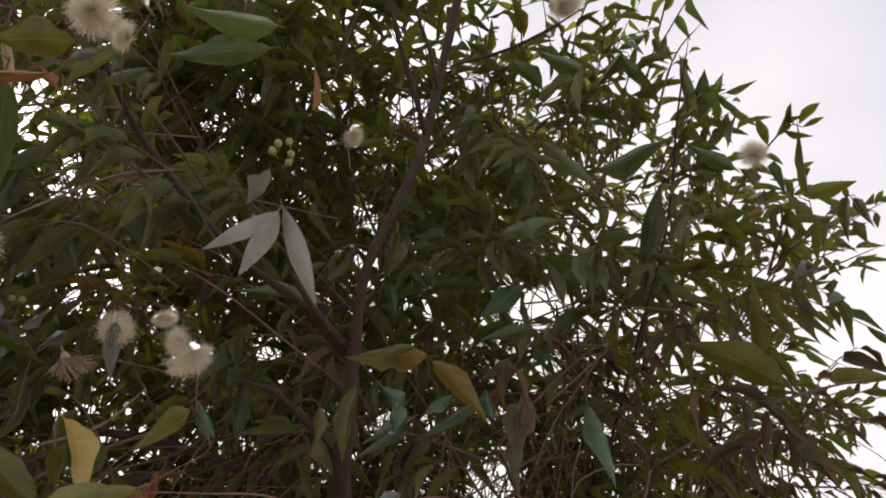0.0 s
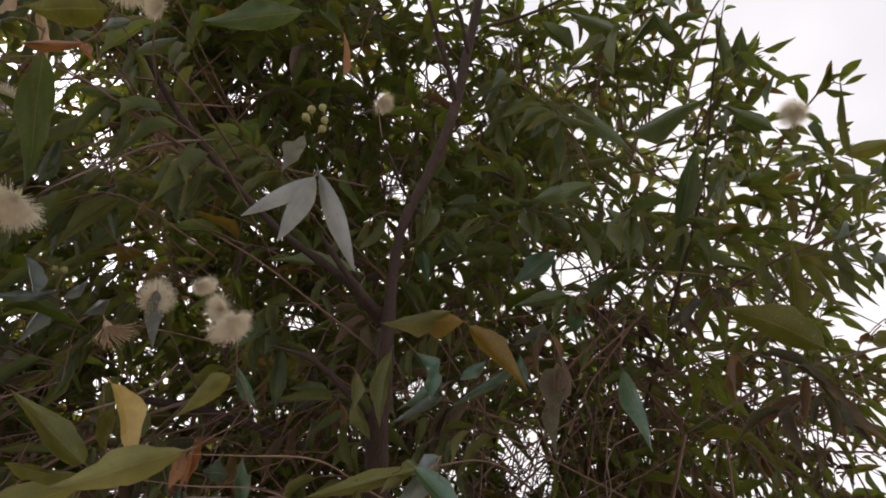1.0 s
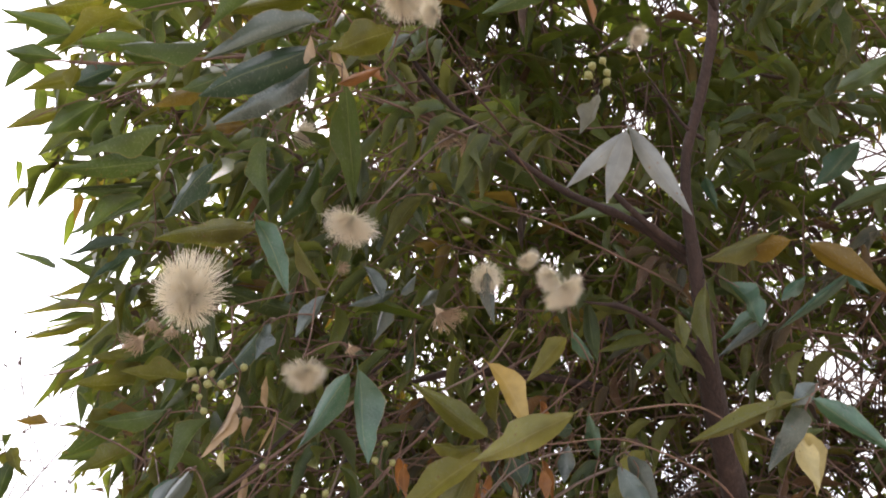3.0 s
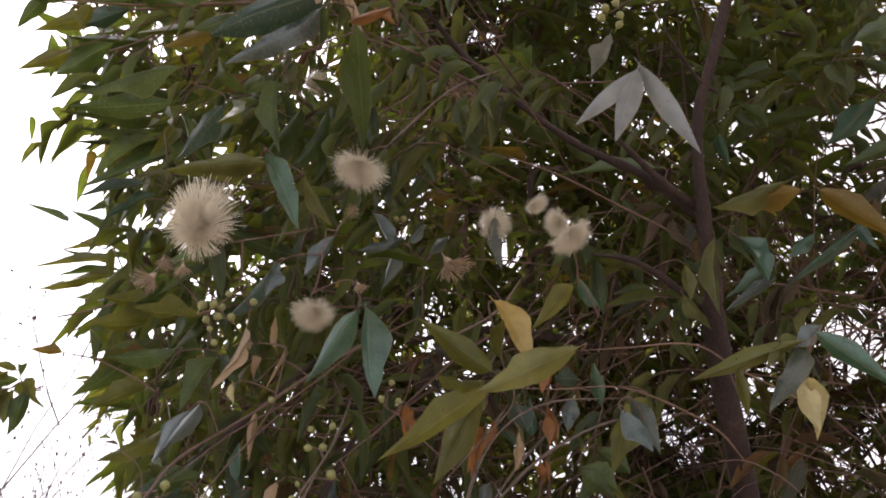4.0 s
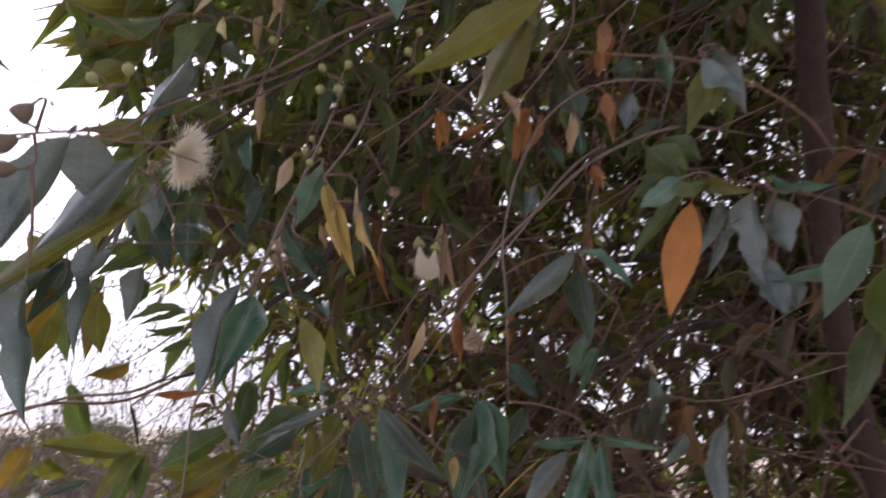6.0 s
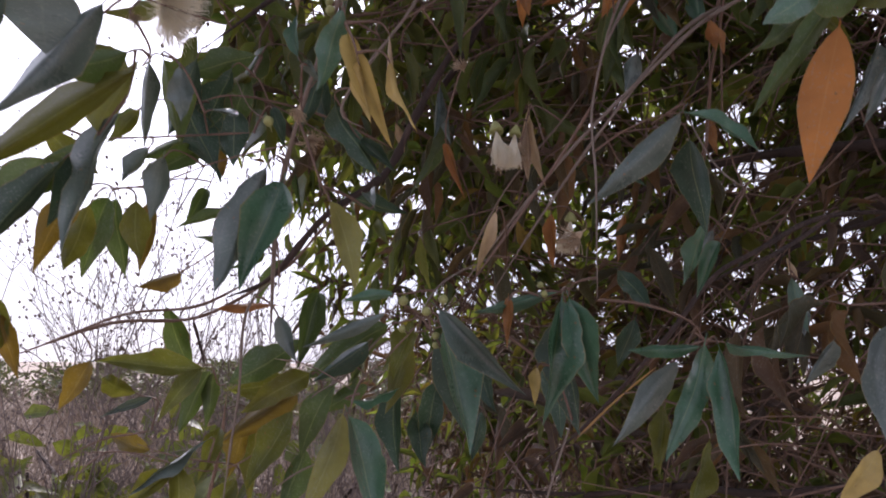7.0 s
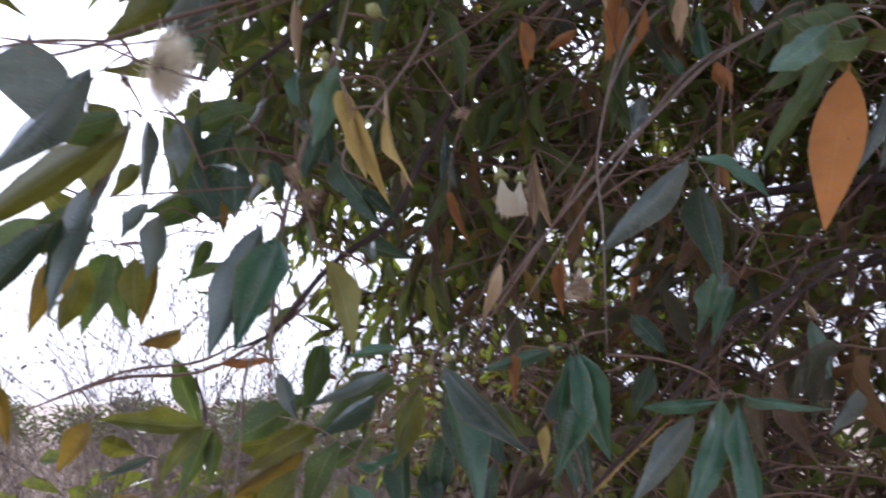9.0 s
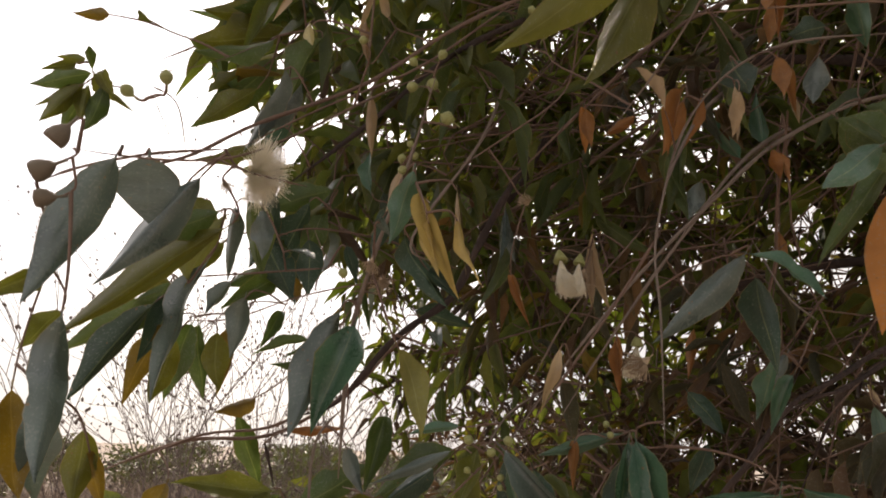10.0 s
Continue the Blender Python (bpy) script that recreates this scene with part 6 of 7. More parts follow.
leaf((-0.923, 0.845, 2.075), (-0.987, 0.779, 2.097), 0.025, -80, 'olive', 0)
leaf((-0.445, 0.376, 1.840), (-0.466, 0.376, 1.807), 0.012, -62, 'grey', 0)
leaf((-0.912, 0.832, 1.994), (-0.984, 0.766, 1.894), 0.023, -55, 'olive', 0)
leaf((-1.091, 0.838, 2.154), (-1.095, 0.757, 2.152), 0.019, -59, 'green', 0)
leaf((-1.105, 0.756, 2.251), (-1.157, 0.673, 2.195), 0.017, -80, 'olive', 0)
leaf((-0.970, 0.805, 2.199), (-0.979, 0.678, 2.208), 0.024, -83, 'olive', 1)
leaf((-1.105, 0.761, 2.281), (-1.231, 0.706, 2.271), 0.017, -41, 'olive', 0)
leaf((-1.102, 0.785, 2.259), (-1.210, 0.729, 2.235), 0.020, -42, 'olive', 1)
leaf((-1.083, 0.745, 2.332), (-1.170, 0.708, 2.368), 0.020, -85, 'green', 0)
leaf((-1.089, 0.812, 2.248), (-1.155, 0.788, 2.191), 0.022, -50, 'green', 0)
leaf((-1.085, 0.763, 2.310), (-1.160, 0.695, 2.285), 0.018, -37, 'olive', 0)
leaf((-1.106, 0.806, 2.227), (-1.183, 0.764, 2.229), 0.017, -40, 'green', 1)
leaf((-0.989, 0.769, 2.256), (-1.003, 0.714, 2.189), 0.019, -80, 'olive', 0)
leaf((-1.010, 0.848, 2.108), (-1.053, 0.808, 2.152), 0.019, -64, 'green', 0)
leaf((-0.982, 0.774, 2.037), (-1.042, 0.721, 2.037), 0.023, -54, 'olive', 1)
leaf((-0.988, 0.771, 2.027), (-1.019, 0.712, 1.985), 0.021, -58, 'green', 0)
leaf((-0.466, 0.389, 1.841), (-0.487, 0.379, 1.801), 0.011, -57, 'grey', 1)
leaf((-1.135, 0.675, 2.323), (-1.201, 0.650, 2.357), 0.013, -62, 'green', 1)
leaf((-0.528, 0.483, 1.961), (-0.520, 0.442, 1.994), 0.014, -45, 'green', 0)
leaf((-0.892, 0.796, 2.165), (-0.898, 0.727, 2.200), 0.021, -42, 'green', 1)
leaf((-0.897, 0.854, 2.061), (-0.970, 0.830, 2.135), 0.023, 107, 'green', 0)
leaf((-0.522, 0.511, 1.927), (-0.540, 0.506, 1.889), 0.010, -61, 'olive', 0)
leaf((-0.321, 0.382, 1.896), (-0.364, 0.393, 1.854), 0.018, -48, 'teal', 1)
leaf((-0.315, 0.384, 1.899), (-0.315, 0.407, 1.839), 0.022, 4, 'teal', 0)
leaf((-0.390, 0.350, 1.881), (-0.396, 0.344, 1.834), 0.004, -83, 'tan', 4)
leaf((-0.447, 0.441, 1.851), (-0.462, 0.455, 1.818), 0.007, -0, 'tan', 0)
leaf((-0.407, 0.365, 1.848), (-0.405, 0.364, 1.831), 0.006, 65, 'paleyellow', 0)
leaf((-0.382, 0.386, 1.879), (-0.399, 0.393, 1.853), 0.002, -44, 'tan', 4)
leaf((-0.299, 0.541, 1.831), (-0.296, 0.507, 1.849), 0.006, -0, 'tan', 0)
leaf((-0.382, 0.589, 2.133), (-0.354, 0.633, 2.163), 0.016, 89, 'ochre', 0)
leaf((-0.442, 0.447, 1.908), (-0.442, 0.437, 1.934), 0.007, -49, 'tan', 1)
leaf((-0.460, 0.447, 1.882), (-0.437, 0.422, 1.895), 0.007, -13, 'tan', 0)
leaf((-0.185, 0.535, 1.771), (-0.230, 0.554, 1.739), 0.012, -44, 'green', 3)
leaf((-0.182, 0.536, 1.771), (-0.156, 0.525, 1.754), 0.009, -99, 'olive', 1)
leaf((-0.144, 0.570, 1.781), (-0.109, 0.567, 1.754), 0.010, 106, 'teal', 1)
leaf((-0.168, 0.553, 1.864), (-0.152, 0.592, 1.843), 0.016, 22, 'grey', 1)
leaf((-0.165, 0.565, 1.851), (-0.189, 0.573, 1.824), 0.013, -73, 'olive', 0)
leaf((-0.304, 0.579, 1.862), (-0.313, 0.563, 1.818), 0.010, 40, 'shaded_orange', 0)
leaf((-0.276, 0.590, 1.859), (-0.279, 0.590, 1.824), 0.006, 2, 'tan', 0)
leaf((-0.259, 0.625, 1.944), (-0.254, 0.613, 1.900), 0.009, 16, 'shaded_orange', 0)
leaf((-0.261, 0.628, 1.889), (-0.253, 0.628, 1.853), 0.008, -64, 'shaded_orange', 1)
leaf((-0.223, 0.597, 1.823), (-0.198, 0.621, 1.802), 0.014, 69, 'green', 0)
leaf((-0.087, 0.533, 1.729), (-0.042, 0.540, 1.718), 0.017, 100, 'teal', 1)
leaf((-0.085, 0.533, 1.730), (-0.040, 0.555, 1.689), 0.023, 75, 'teal', 1)
leaf((-0.079, 0.573, 1.733), (-0.081, 0.593, 1.647), 0.034, -4, 'green', 0)
leaf((-0.093, 0.583, 1.734), (-0.146, 0.585, 1.706), 0.015, -97, 'teal', 1)
leaf((-0.093, 0.618, 1.699), (-0.113, 0.641, 1.632), 0.019, -42, 'green', 1)
leaf((-0.074, 0.490, 1.662), (-0.057, 0.470, 1.621), 0.015, -65, 'paleyellow', 1)
leaf((-0.065, 0.491, 1.645), (-0.052, 0.505, 1.676), 0.008, -55, 'olive', 0)
leaf((-0.065, 0.537, 1.696), (-0.067, 0.534, 1.676), 0.005, 7, 'olive', 0)
leaf((-0.041, 0.540, 1.864), (-0.042, 0.574, 1.833), 0.017, -17, 'paleyellow', 1)
leaf((-0.030, 0.476, 1.877), (-0.049, 0.478, 1.866), 0.012, -70, 'grey', 1)
leaf((-0.014, 0.781, 1.931), (-0.057, 0.753, 1.909), 0.012, -63, 'green', 0)
leaf((-0.125, 0.718, 2.062), (-0.102, 0.702, 2.015), 0.010, -53, 'green', 0)
leaf((-0.040, 0.672, 1.787), (-0.064, 0.651, 1.785), 0.010, -93, 'green', 0)
leaf((-0.016, 0.727, 1.754), (-0.023, 0.740, 1.818), 0.021, 54, 'teal', 0)
leaf((-0.349, 0.394, 1.748), (-0.335, 0.400, 1.700), 0.010, -81, 'yellow', 1)
leaf((-0.349, 0.390, 1.758), (-0.361, 0.390, 1.724), 0.012, -39, 'teal', 0)
leaf((-0.341, 0.411, 1.752), (-0.334, 0.409, 1.707), 0.003, 48, 'tan', 4)
leaf((-0.410, 0.538, 1.747), (-0.421, 0.572, 1.722), 0.007, 30, 'shaded_orange', 0)
leaf((-0.393, 0.611, 1.782), (-0.407, 0.644, 1.742), 0.010, 27, 'tan', 0)
leaf((-0.359, 0.519, 1.693), (-0.366, 0.510, 1.658), 0.007, 87, 'tan', 1)
leaf((-0.338, 0.500, 1.642), (-0.347, 0.514, 1.619), 0.006, 1, 'shaded_orange', 0)
leaf((-0.402, 0.404, 1.693), (-0.401, 0.384, 1.642), 0.020, 48, 'teal', 1)
leaf((-0.382, 0.446, 1.686), (-0.400, 0.456, 1.703), 0.007, 30, 'grey', 0)
leaf((-0.281, 0.629, 1.695), (-0.294, 0.637, 1.656), 0.011, -21, 'teal', 0)
leaf((-0.542, 0.438, 1.664), (-0.562, 0.424, 1.651), 0.012, -104, 'ochre', 0)
leaf((-0.383, 0.272, 1.734), (-0.411, 0.262, 1.684), 0.019, -30, 'grey', 1)
leaf((-0.389, 0.308, 1.739), (-0.418, 0.285, 1.694), 0.015, -68, 'grey', 1)
leaf((-0.415, 0.335, 1.729), (-0.460, 0.286, 1.681), 0.015, -62, 'olive', 1)
leaf((-0.447, 0.345, 1.720), (-0.463, 0.318, 1.653), 0.013, -64, 'grey', 1)
leaf((-0.503, 0.351, 1.713), (-0.540, 0.315, 1.671), 0.015, -48, 'green', 0)
leaf((-0.504, 0.355, 1.696), (-0.530, 0.344, 1.658), 0.016, -41, 'ochre', 0)
leaf((-0.466, 0.379, 1.711), (-0.480, 0.380, 1.681), 0.013, -19, 'grey', 0)
leaf((-0.531, 0.468, 1.705), (-0.553, 0.437, 1.698), 0.009, -57, 'green', 0)
leaf((-0.530, 0.471, 1.694), (-0.541, 0.444, 1.680), 0.008, -110, 'green', 1)
leaf((-0.850, 0.607, 1.666), (-0.845, 0.648, 1.580), 0.024, 69, 'green', 0)
leaf((-0.381, 0.263, 1.674), (-0.385, 0.261, 1.620), 0.014, 78, 'grey', 1)
leaf((-0.504, 0.288, 1.713), (-0.494, 0.267, 1.694), 0.011, 86, 'olive', 0)
leaf((-0.500, 0.324, 1.629), (-0.511, 0.336, 1.602), 0.011, 38, 'ochre', 0)
leaf((-0.576, 0.460, 1.959), (-0.604, 0.393, 1.922), 0.026, -40, 'olive', 0)
leaf((-0.592, 0.456, 1.940), (-0.657, 0.436, 1.886), 0.031, -40, 'green', 1)
leaf((-0.607, 0.443, 1.927), (-0.608, 0.401, 1.894), 0.008, -64, 'olive', 1)
leaf((-0.586, 0.434, 1.966), (-0.612, 0.398, 1.969), 0.017, -52, 'olive', 0)
leaf((-0.574, 0.478, 1.983), (-0.590, 0.407, 1.959), 0.027, -50, 'green', 0)
leaf((-0.579, 0.503, 1.953), (-0.599, 0.454, 1.908), 0.023, -74, 'green', 0)
leaf((-0.507, 0.424, 1.851), (-0.513, 0.403, 1.821), 0.012, -94, 'teal', 0)
leaf((-0.558, 0.310, 1.851), (-0.585, 0.283, 1.839), 0.013, -55, 'green', 0)
leaf((-0.559, 0.301, 1.854), (-0.556, 0.284, 1.841), 0.006, 98, 'olive', 1)
leaf((-0.557, 0.305, 1.857), (-0.571, 0.295, 1.862), 0.006, -68, 'olive', 0)
leaf((-0.557, 0.310, 1.853), (-0.541, 0.301, 1.862), 0.006, -14, 'green', 1)
leaf((-0.563, 0.307, 1.843), (-0.586, 0.291, 1.832), 0.006, -49, 'olive', 0)
leaf((-0.562, 0.309, 1.845), (-0.568, 0.287, 1.812), 0.011, -75, 'olive', 1)
leaf((-0.563, 0.310, 1.842), (-0.587, 0.310, 1.816), 0.013, -15, 'green', 0)
leaf((-0.561, 0.311, 1.844), (-0.561, 0.308, 1.817), 0.010, 76, 'olive', 1)
leaf((-0.558, 0.313, 1.850), (-0.568, 0.330, 1.846), 0.013, 47, 'olive', 0)
leaf((-0.557, 0.319, 1.847), (-0.561, 0.318, 1.809), 0.013, 73, 'green', 1)
leaf((-0.558, 0.324, 1.842), (-0.567, 0.342, 1.841), 0.004, 55, 'olive', 0)
leaf((-0.556, 0.314, 1.853), (-0.547, 0.319, 1.840), 0.010, -71, 'olive', 1)
leaf((-0.499, 0.296, 1.859), (-0.513, 0.283, 1.860), 0.007, -61, 'ochre', 0)
leaf((-0.491, 0.317, 1.861), (-0.480, 0.301, 1.858), 0.004, -74, 'olive', 0)
leaf((-0.489, 0.480, 1.807), (-0.499, 0.478, 1.843), 0.011, 80, 'teal', 0)
leaf((-0.218, 0.657, 1.827), (-0.253, 0.647, 1.799), 0.013, -63, 'green', 1)
leaf((-0.351, 0.791, 1.898), (-0.367, 0.762, 1.931), 0.018, -39, 'teal', 0)
leaf((-0.331, 0.793, 1.909), (-0.334, 0.798, 1.956), 0.016, -27, 'teal', 1)
leaf((-0.277, 0.701, 1.898), (-0.276, 0.717, 1.882), 0.006, 7, 'tan', 0)
leaf((-0.293, 0.713, 1.861), (-0.290, 0.723, 1.840), 0.006, 7, 'shaded_orange', 0)
leaf((-0.254, 0.696, 1.919), (-0.265, 0.696, 1.882), 0.017, -80, 'grey', 0)
leaf((-0.414, 0.633, 1.907), (-0.433, 0.665, 1.888), 0.012, -16, 'orange', 0)
leaf((-0.317, 0.635, 1.883), (-0.339, 0.655, 1.858), 0.008, -44, 'shaded_orange', 0)
leaf((-0.266, 0.556, 1.741), (-0.314, 0.571, 1.698), 0.016, -65, 'grey', 1)
leaf((-0.263, 0.557, 1.741), (-0.217, 0.562, 1.718), 0.008, 61, 'teal', 1)
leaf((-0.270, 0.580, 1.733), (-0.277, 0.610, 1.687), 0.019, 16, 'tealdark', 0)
leaf((-0.323, 0.527, 1.642), (-0.325, 0.510, 1.580), 0.021, 60, 'teal', 0)
leaf((-0.319, 0.529, 1.643), (-0.302, 0.529, 1.591), 0.018, -64, 'teal', 1)
leaf((-0.327, 0.529, 1.647), (-0.359, 0.491, 1.634), 0.008, -95, 'teal', 1)
leaf((-0.333, 0.550, 1.640), (-0.334, 0.548, 1.571), 0.019, 56, 'tealdark', 0)
leaf((-0.365, 0.478, 1.636), (-0.326, 0.496, 1.593), 0.014, -95, 'grey', 1)
leaf((-0.383, 0.503, 1.627), (-0.377, 0.523, 1.563), 0.022, 37, 'teal', 0)
leaf((-0.399, 0.473, 1.635), (-0.436, 0.457, 1.615), 0.007, -84, 'grey', 1)
leaf((-0.422, 0.505, 1.649), (-0.445, 0.484, 1.647), 0.007, -75, 'teal', 0)
leaf((-0.377, 0.424, 1.586), (-0.387, 0.422, 1.540), 0.013, -71, 'pale', 1)
leaf((-0.375, 0.426, 1.585), (-0.365, 0.443, 1.536), 0.016, 65, 'teal', 0)
leaf((-0.411, 0.461, 1.590), (-0.394, 0.491, 1.589), 0.006, -112, 'teal', 1)
leaf((-0.265, 0.573, 1.620), (-0.281, 0.575, 1.561), 0.016, -78, 'teal', 1)
leaf((-0.258, 0.576, 1.618), (-0.241, 0.567, 1.554), 0.013, -70, 'teal', 2)
leaf((-0.267, 0.573, 1.619), (-0.303, 0.550, 1.614), 0.008, -97, 'teal', 3)
leaf((-0.285, 0.587, 1.611), (-0.319, 0.591, 1.566), 0.015, -61, 'grey', 1)
leaf((-0.274, 0.601, 1.569), (-0.287, 0.583, 1.525), 0.010, 82, 'olive', 0)
leaf((-0.304, 0.612, 1.585), (-0.300, 0.594, 1.544), 0.011, -1, 'olive', 0)
leaf((-0.264, 0.605, 1.622), (-0.238, 0.632, 1.610), 0.007, 100, 'teal', 1)
leaf((-0.187, 0.622, 1.631), (-0.199, 0.627, 1.562), 0.016, 31, 'grey', 0)
leaf((-0.200, 0.640, 1.566), (-0.215, 0.615, 1.538), 0.013, 68, 'yellow', 1)
leaf((-0.193, 0.670, 1.557), (-0.198, 0.675, 1.528), 0.012, -34, 'tealdark', 0)
leaf((-0.227, 0.697, 1.625), (-0.244, 0.711, 1.597), 0.011, -66, 'grey', 0)
leaf((-0.280, 0.655, 1.687), (-0.295, 0.640, 1.656), 0.011, 56, 'teal', 1)
leaf((-0.273, 0.806, 1.678), (-0.268, 0.810, 1.634), 0.013, 14, 'teal', 0)
leaf((-0.269, 0.807, 1.678), (-0.276, 0.805, 1.696), 0.005, -93, 'tan', 0)
leaf((-0.170, 0.684, 1.800), (-0.183, 0.707, 1.773), 0.017, -8, 'grey', 0)
leaf((-0.188, 0.681, 1.804), (-0.204, 0.709, 1.761), 0.014, -45, 'grey', 1)
leaf((-0.394, 0.640, 1.716), (-0.388, 0.632, 1.678), 0.008, -23, 'shaded_orange', 0)
leaf((-0.395, 0.614, 1.787), (-0.400, 0.614, 1.735), 0.008, 39, 'tan', 0)
leaf((-0.410, 0.637, 1.687), (-0.408, 0.615, 1.707), 0.009, -26, 'ochre', 0)
leaf((-0.343, 0.659, 1.745), (-0.331, 0.660, 1.732), 0.006, -91, 'tealdark', 0)
leaf((-0.339, 0.537, 1.610), (-0.351, 0.538, 1.598), 0.005, -38, 'ochre', 0)
leaf((-0.338, 0.526, 1.607), (-0.332, 0.516, 1.590), 0.006, -10, 'yellow', 0)
leaf((-0.571, 0.477, 1.604), (-0.621, 0.431, 1.607), 0.016, 75, 'olive', 0)
leaf((-0.572, 0.476, 1.603), (-0.564, 0.441, 1.581), 0.013, 48, 'olive', 1)
leaf((-0.569, 0.481, 1.602), (-0.592, 0.471, 1.563), 0.017, -48, 'green', 0)
leaf((-0.568, 0.483, 1.601), (-0.585, 0.495, 1.569), 0.012, 5, 'green', 1)
leaf((-0.562, 0.492, 1.594), (-0.515, 0.519, 1.623), 0.022, 67, 'green', 0)
leaf((-0.577, 0.506, 1.589), (-0.555, 0.557, 1.596), 0.021, -93, 'olive', 0)
leaf((-0.608, 0.450, 1.587), (-0.605, 0.411, 1.601), 0.015, -87, 'olive', 1)
leaf((-0.586, 0.450, 1.585), (-0.596, 0.421, 1.573), 0.006, 79, 'grey', 0)
leaf((-0.575, 0.462, 1.539), (-0.583, 0.432, 1.516), 0.015, 58, 'olive', 0)
leaf((-0.574, 0.464, 1.541), (-0.547, 0.452, 1.506), 0.016, 9, 'olive', 1)
leaf((-0.600, 0.459, 1.549), (-0.625, 0.439, 1.558), 0.013, 74, 'ochre', 0)
leaf((-0.580, 0.499, 1.562), (-0.565, 0.478, 1.533), 0.013, 18, 'olive', 0)
leaf((-0.567, 0.480, 1.557), (-0.589, 0.437, 1.528), 0.006, 103, 'grey', 0)
leaf((-0.595, 0.532, 1.569), (-0.593, 0.524, 1.523), 0.018, 80, 'ochre', 0)
leaf((-0.537, 0.527, 1.575), (-0.550, 0.501, 1.523), 0.020, 64, 'olive', 0)
leaf((-0.465, 0.455, 1.635), (-0.465, 0.465, 1.609), 0.010, 58, 'grey', 0)
leaf((-0.566, 0.482, 1.645), (-0.548, 0.519, 1.649), 0.007, 97, 'shaded_orange', 1)
leaf((-0.526, 0.538, 1.658), (-0.519, 0.512, 1.608), 0.019, 40, 'green', 0)
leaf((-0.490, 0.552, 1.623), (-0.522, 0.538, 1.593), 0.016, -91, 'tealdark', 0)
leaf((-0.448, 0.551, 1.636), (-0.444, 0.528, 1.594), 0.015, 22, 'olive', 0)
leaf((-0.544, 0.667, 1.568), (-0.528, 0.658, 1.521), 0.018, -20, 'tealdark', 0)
leaf((-0.408, 0.399, 1.700), (-0.424, 0.385, 1.638), 0.019, -63, 'grey', 1)
leaf((-0.602, 0.491, 1.736), (-0.599, 0.471, 1.707), 0.012, 59, 'green', 0)
leaf((-0.617, 0.463, 1.736), (-0.633, 0.464, 1.714), 0.010, -19, 'green', 1)
leaf((-0.588, 0.416, 1.713), (-0.615, 0.433, 1.669), 0.020, 31, 'green', 0)
leaf((-0.590, 0.412, 1.713), (-0.592, 0.395, 1.663), 0.020, 74, 'green', 1)
leaf((-0.578, 0.437, 1.716), (-0.591, 0.434, 1.667), 0.014, -33, 'ochre', 0)
leaf((-0.530, 0.405, 1.734), (-0.536, 0.393, 1.710), 0.012, -63, 'grey', 0)
leaf((-0.485, 0.395, 1.770), (-0.481, 0.398, 1.740), 0.013, 58, 'grey', 0)
leaf((-0.548, 0.454, 1.777), (-0.545, 0.438, 1.750), 0.010, 79, 'green', 0)
leaf((-0.462, 0.490, 1.771), (-0.465, 0.517, 1.726), 0.020, 64, 'tealdark', 1)
leaf((-0.457, 0.508, 1.751), (-0.436, 0.517, 1.728), 0.010, -75, 'tealdark', 0)
leaf((-0.368, 0.404, 1.679), (-0.362, 0.426, 1.647), 0.013, 41, 'pale', 1)
leaf((-0.339, 0.391, 1.732), (-0.349, 0.406, 1.715), 0.007, 34, 'yellow', 1)
leaf((-0.330, 0.400, 1.733), (-0.325, 0.407, 1.701), 0.006, 99, 'yellow', 4)
leaf((-0.360, 0.380, 1.734), (-0.366, 0.391, 1.731), 0.005, 39, 'grey', 0)
leaf((-0.551, 0.466, 1.752), (-0.556, 0.473, 1.733), 0.008, 7, 'ochre', 0)
leaf((-0.467, 0.405, 1.744), (-0.441, 0.417, 1.737), 0.004, 73, 'grey', 1)
leaf((-0.452, 0.339, 1.711), (-0.448, 0.348, 1.748), 0.015, 68, 'pale', 0)
leaf((-0.492, 0.381, 1.769), (-0.521, 0.397, 1.736), 0.009, -12, 'grey', 0)
leaf((-0.521, 0.470, 1.813), (-0.545, 0.432, 1.791), 0.020, -70, 'green', 0)
leaf((-0.528, 0.471, 1.800), (-0.567, 0.464, 1.789), 0.013, -50, 'olive', 0)
leaf((-0.571, 0.416, 1.769), (-0.602, 0.414, 1.759), 0.009, -12, 'green', 0)
leaf((-0.562, 0.444, 1.755), (-0.580, 0.426, 1.741), 0.012, -90, 'green', 1)
leaf((-0.581, 0.492, 1.793), (-0.603, 0.492, 1.744), 0.020, -7, 'tealdark', 0)
leaf((-0.449, 0.432, 1.749), (-0.444, 0.436, 1.726), 0.008, -75, 'tealdark', 0)
leaf((-0.498, 0.509, 1.806), (-0.522, 0.506, 1.772), 0.015, -35, 'tealdark', 1)
leaf((-0.606, 0.565, 1.766), (-0.623, 0.576, 1.733), 0.006, 20, 'green', 0)
leaf((-0.600, 0.573, 1.766), (-0.588, 0.569, 1.731), 0.005, -41, 'green', 0)
leaf((-0.626, 0.556, 1.721), (-0.665, 0.547, 1.720), 0.008, -56, 'green', 1)
leaf((-0.626, 0.559, 1.708), (-0.655, 0.540, 1.701), 0.007, -74, 'green', 0)
leaf((-0.625, 0.564, 1.699), (-0.646, 0.549, 1.685), 0.009, -84, 'green', 1)
leaf((-0.646, 0.678, 1.772), (-0.627, 0.737, 1.763), 0.019, 55, 'tealdark', 0)
leaf((-0.500, 0.641, 1.841), (-0.500, 0.635, 1.787), 0.010, 30, 'grey', 0)
leaf((-0.494, 0.577, 1.636), (-0.549, 0.545, 1.601), 0.026, -72, 'green', 0)
leaf((-0.531, 0.536, 1.601), (-0.543, 0.493, 1.576), 0.019, 75, 'olive', 1)
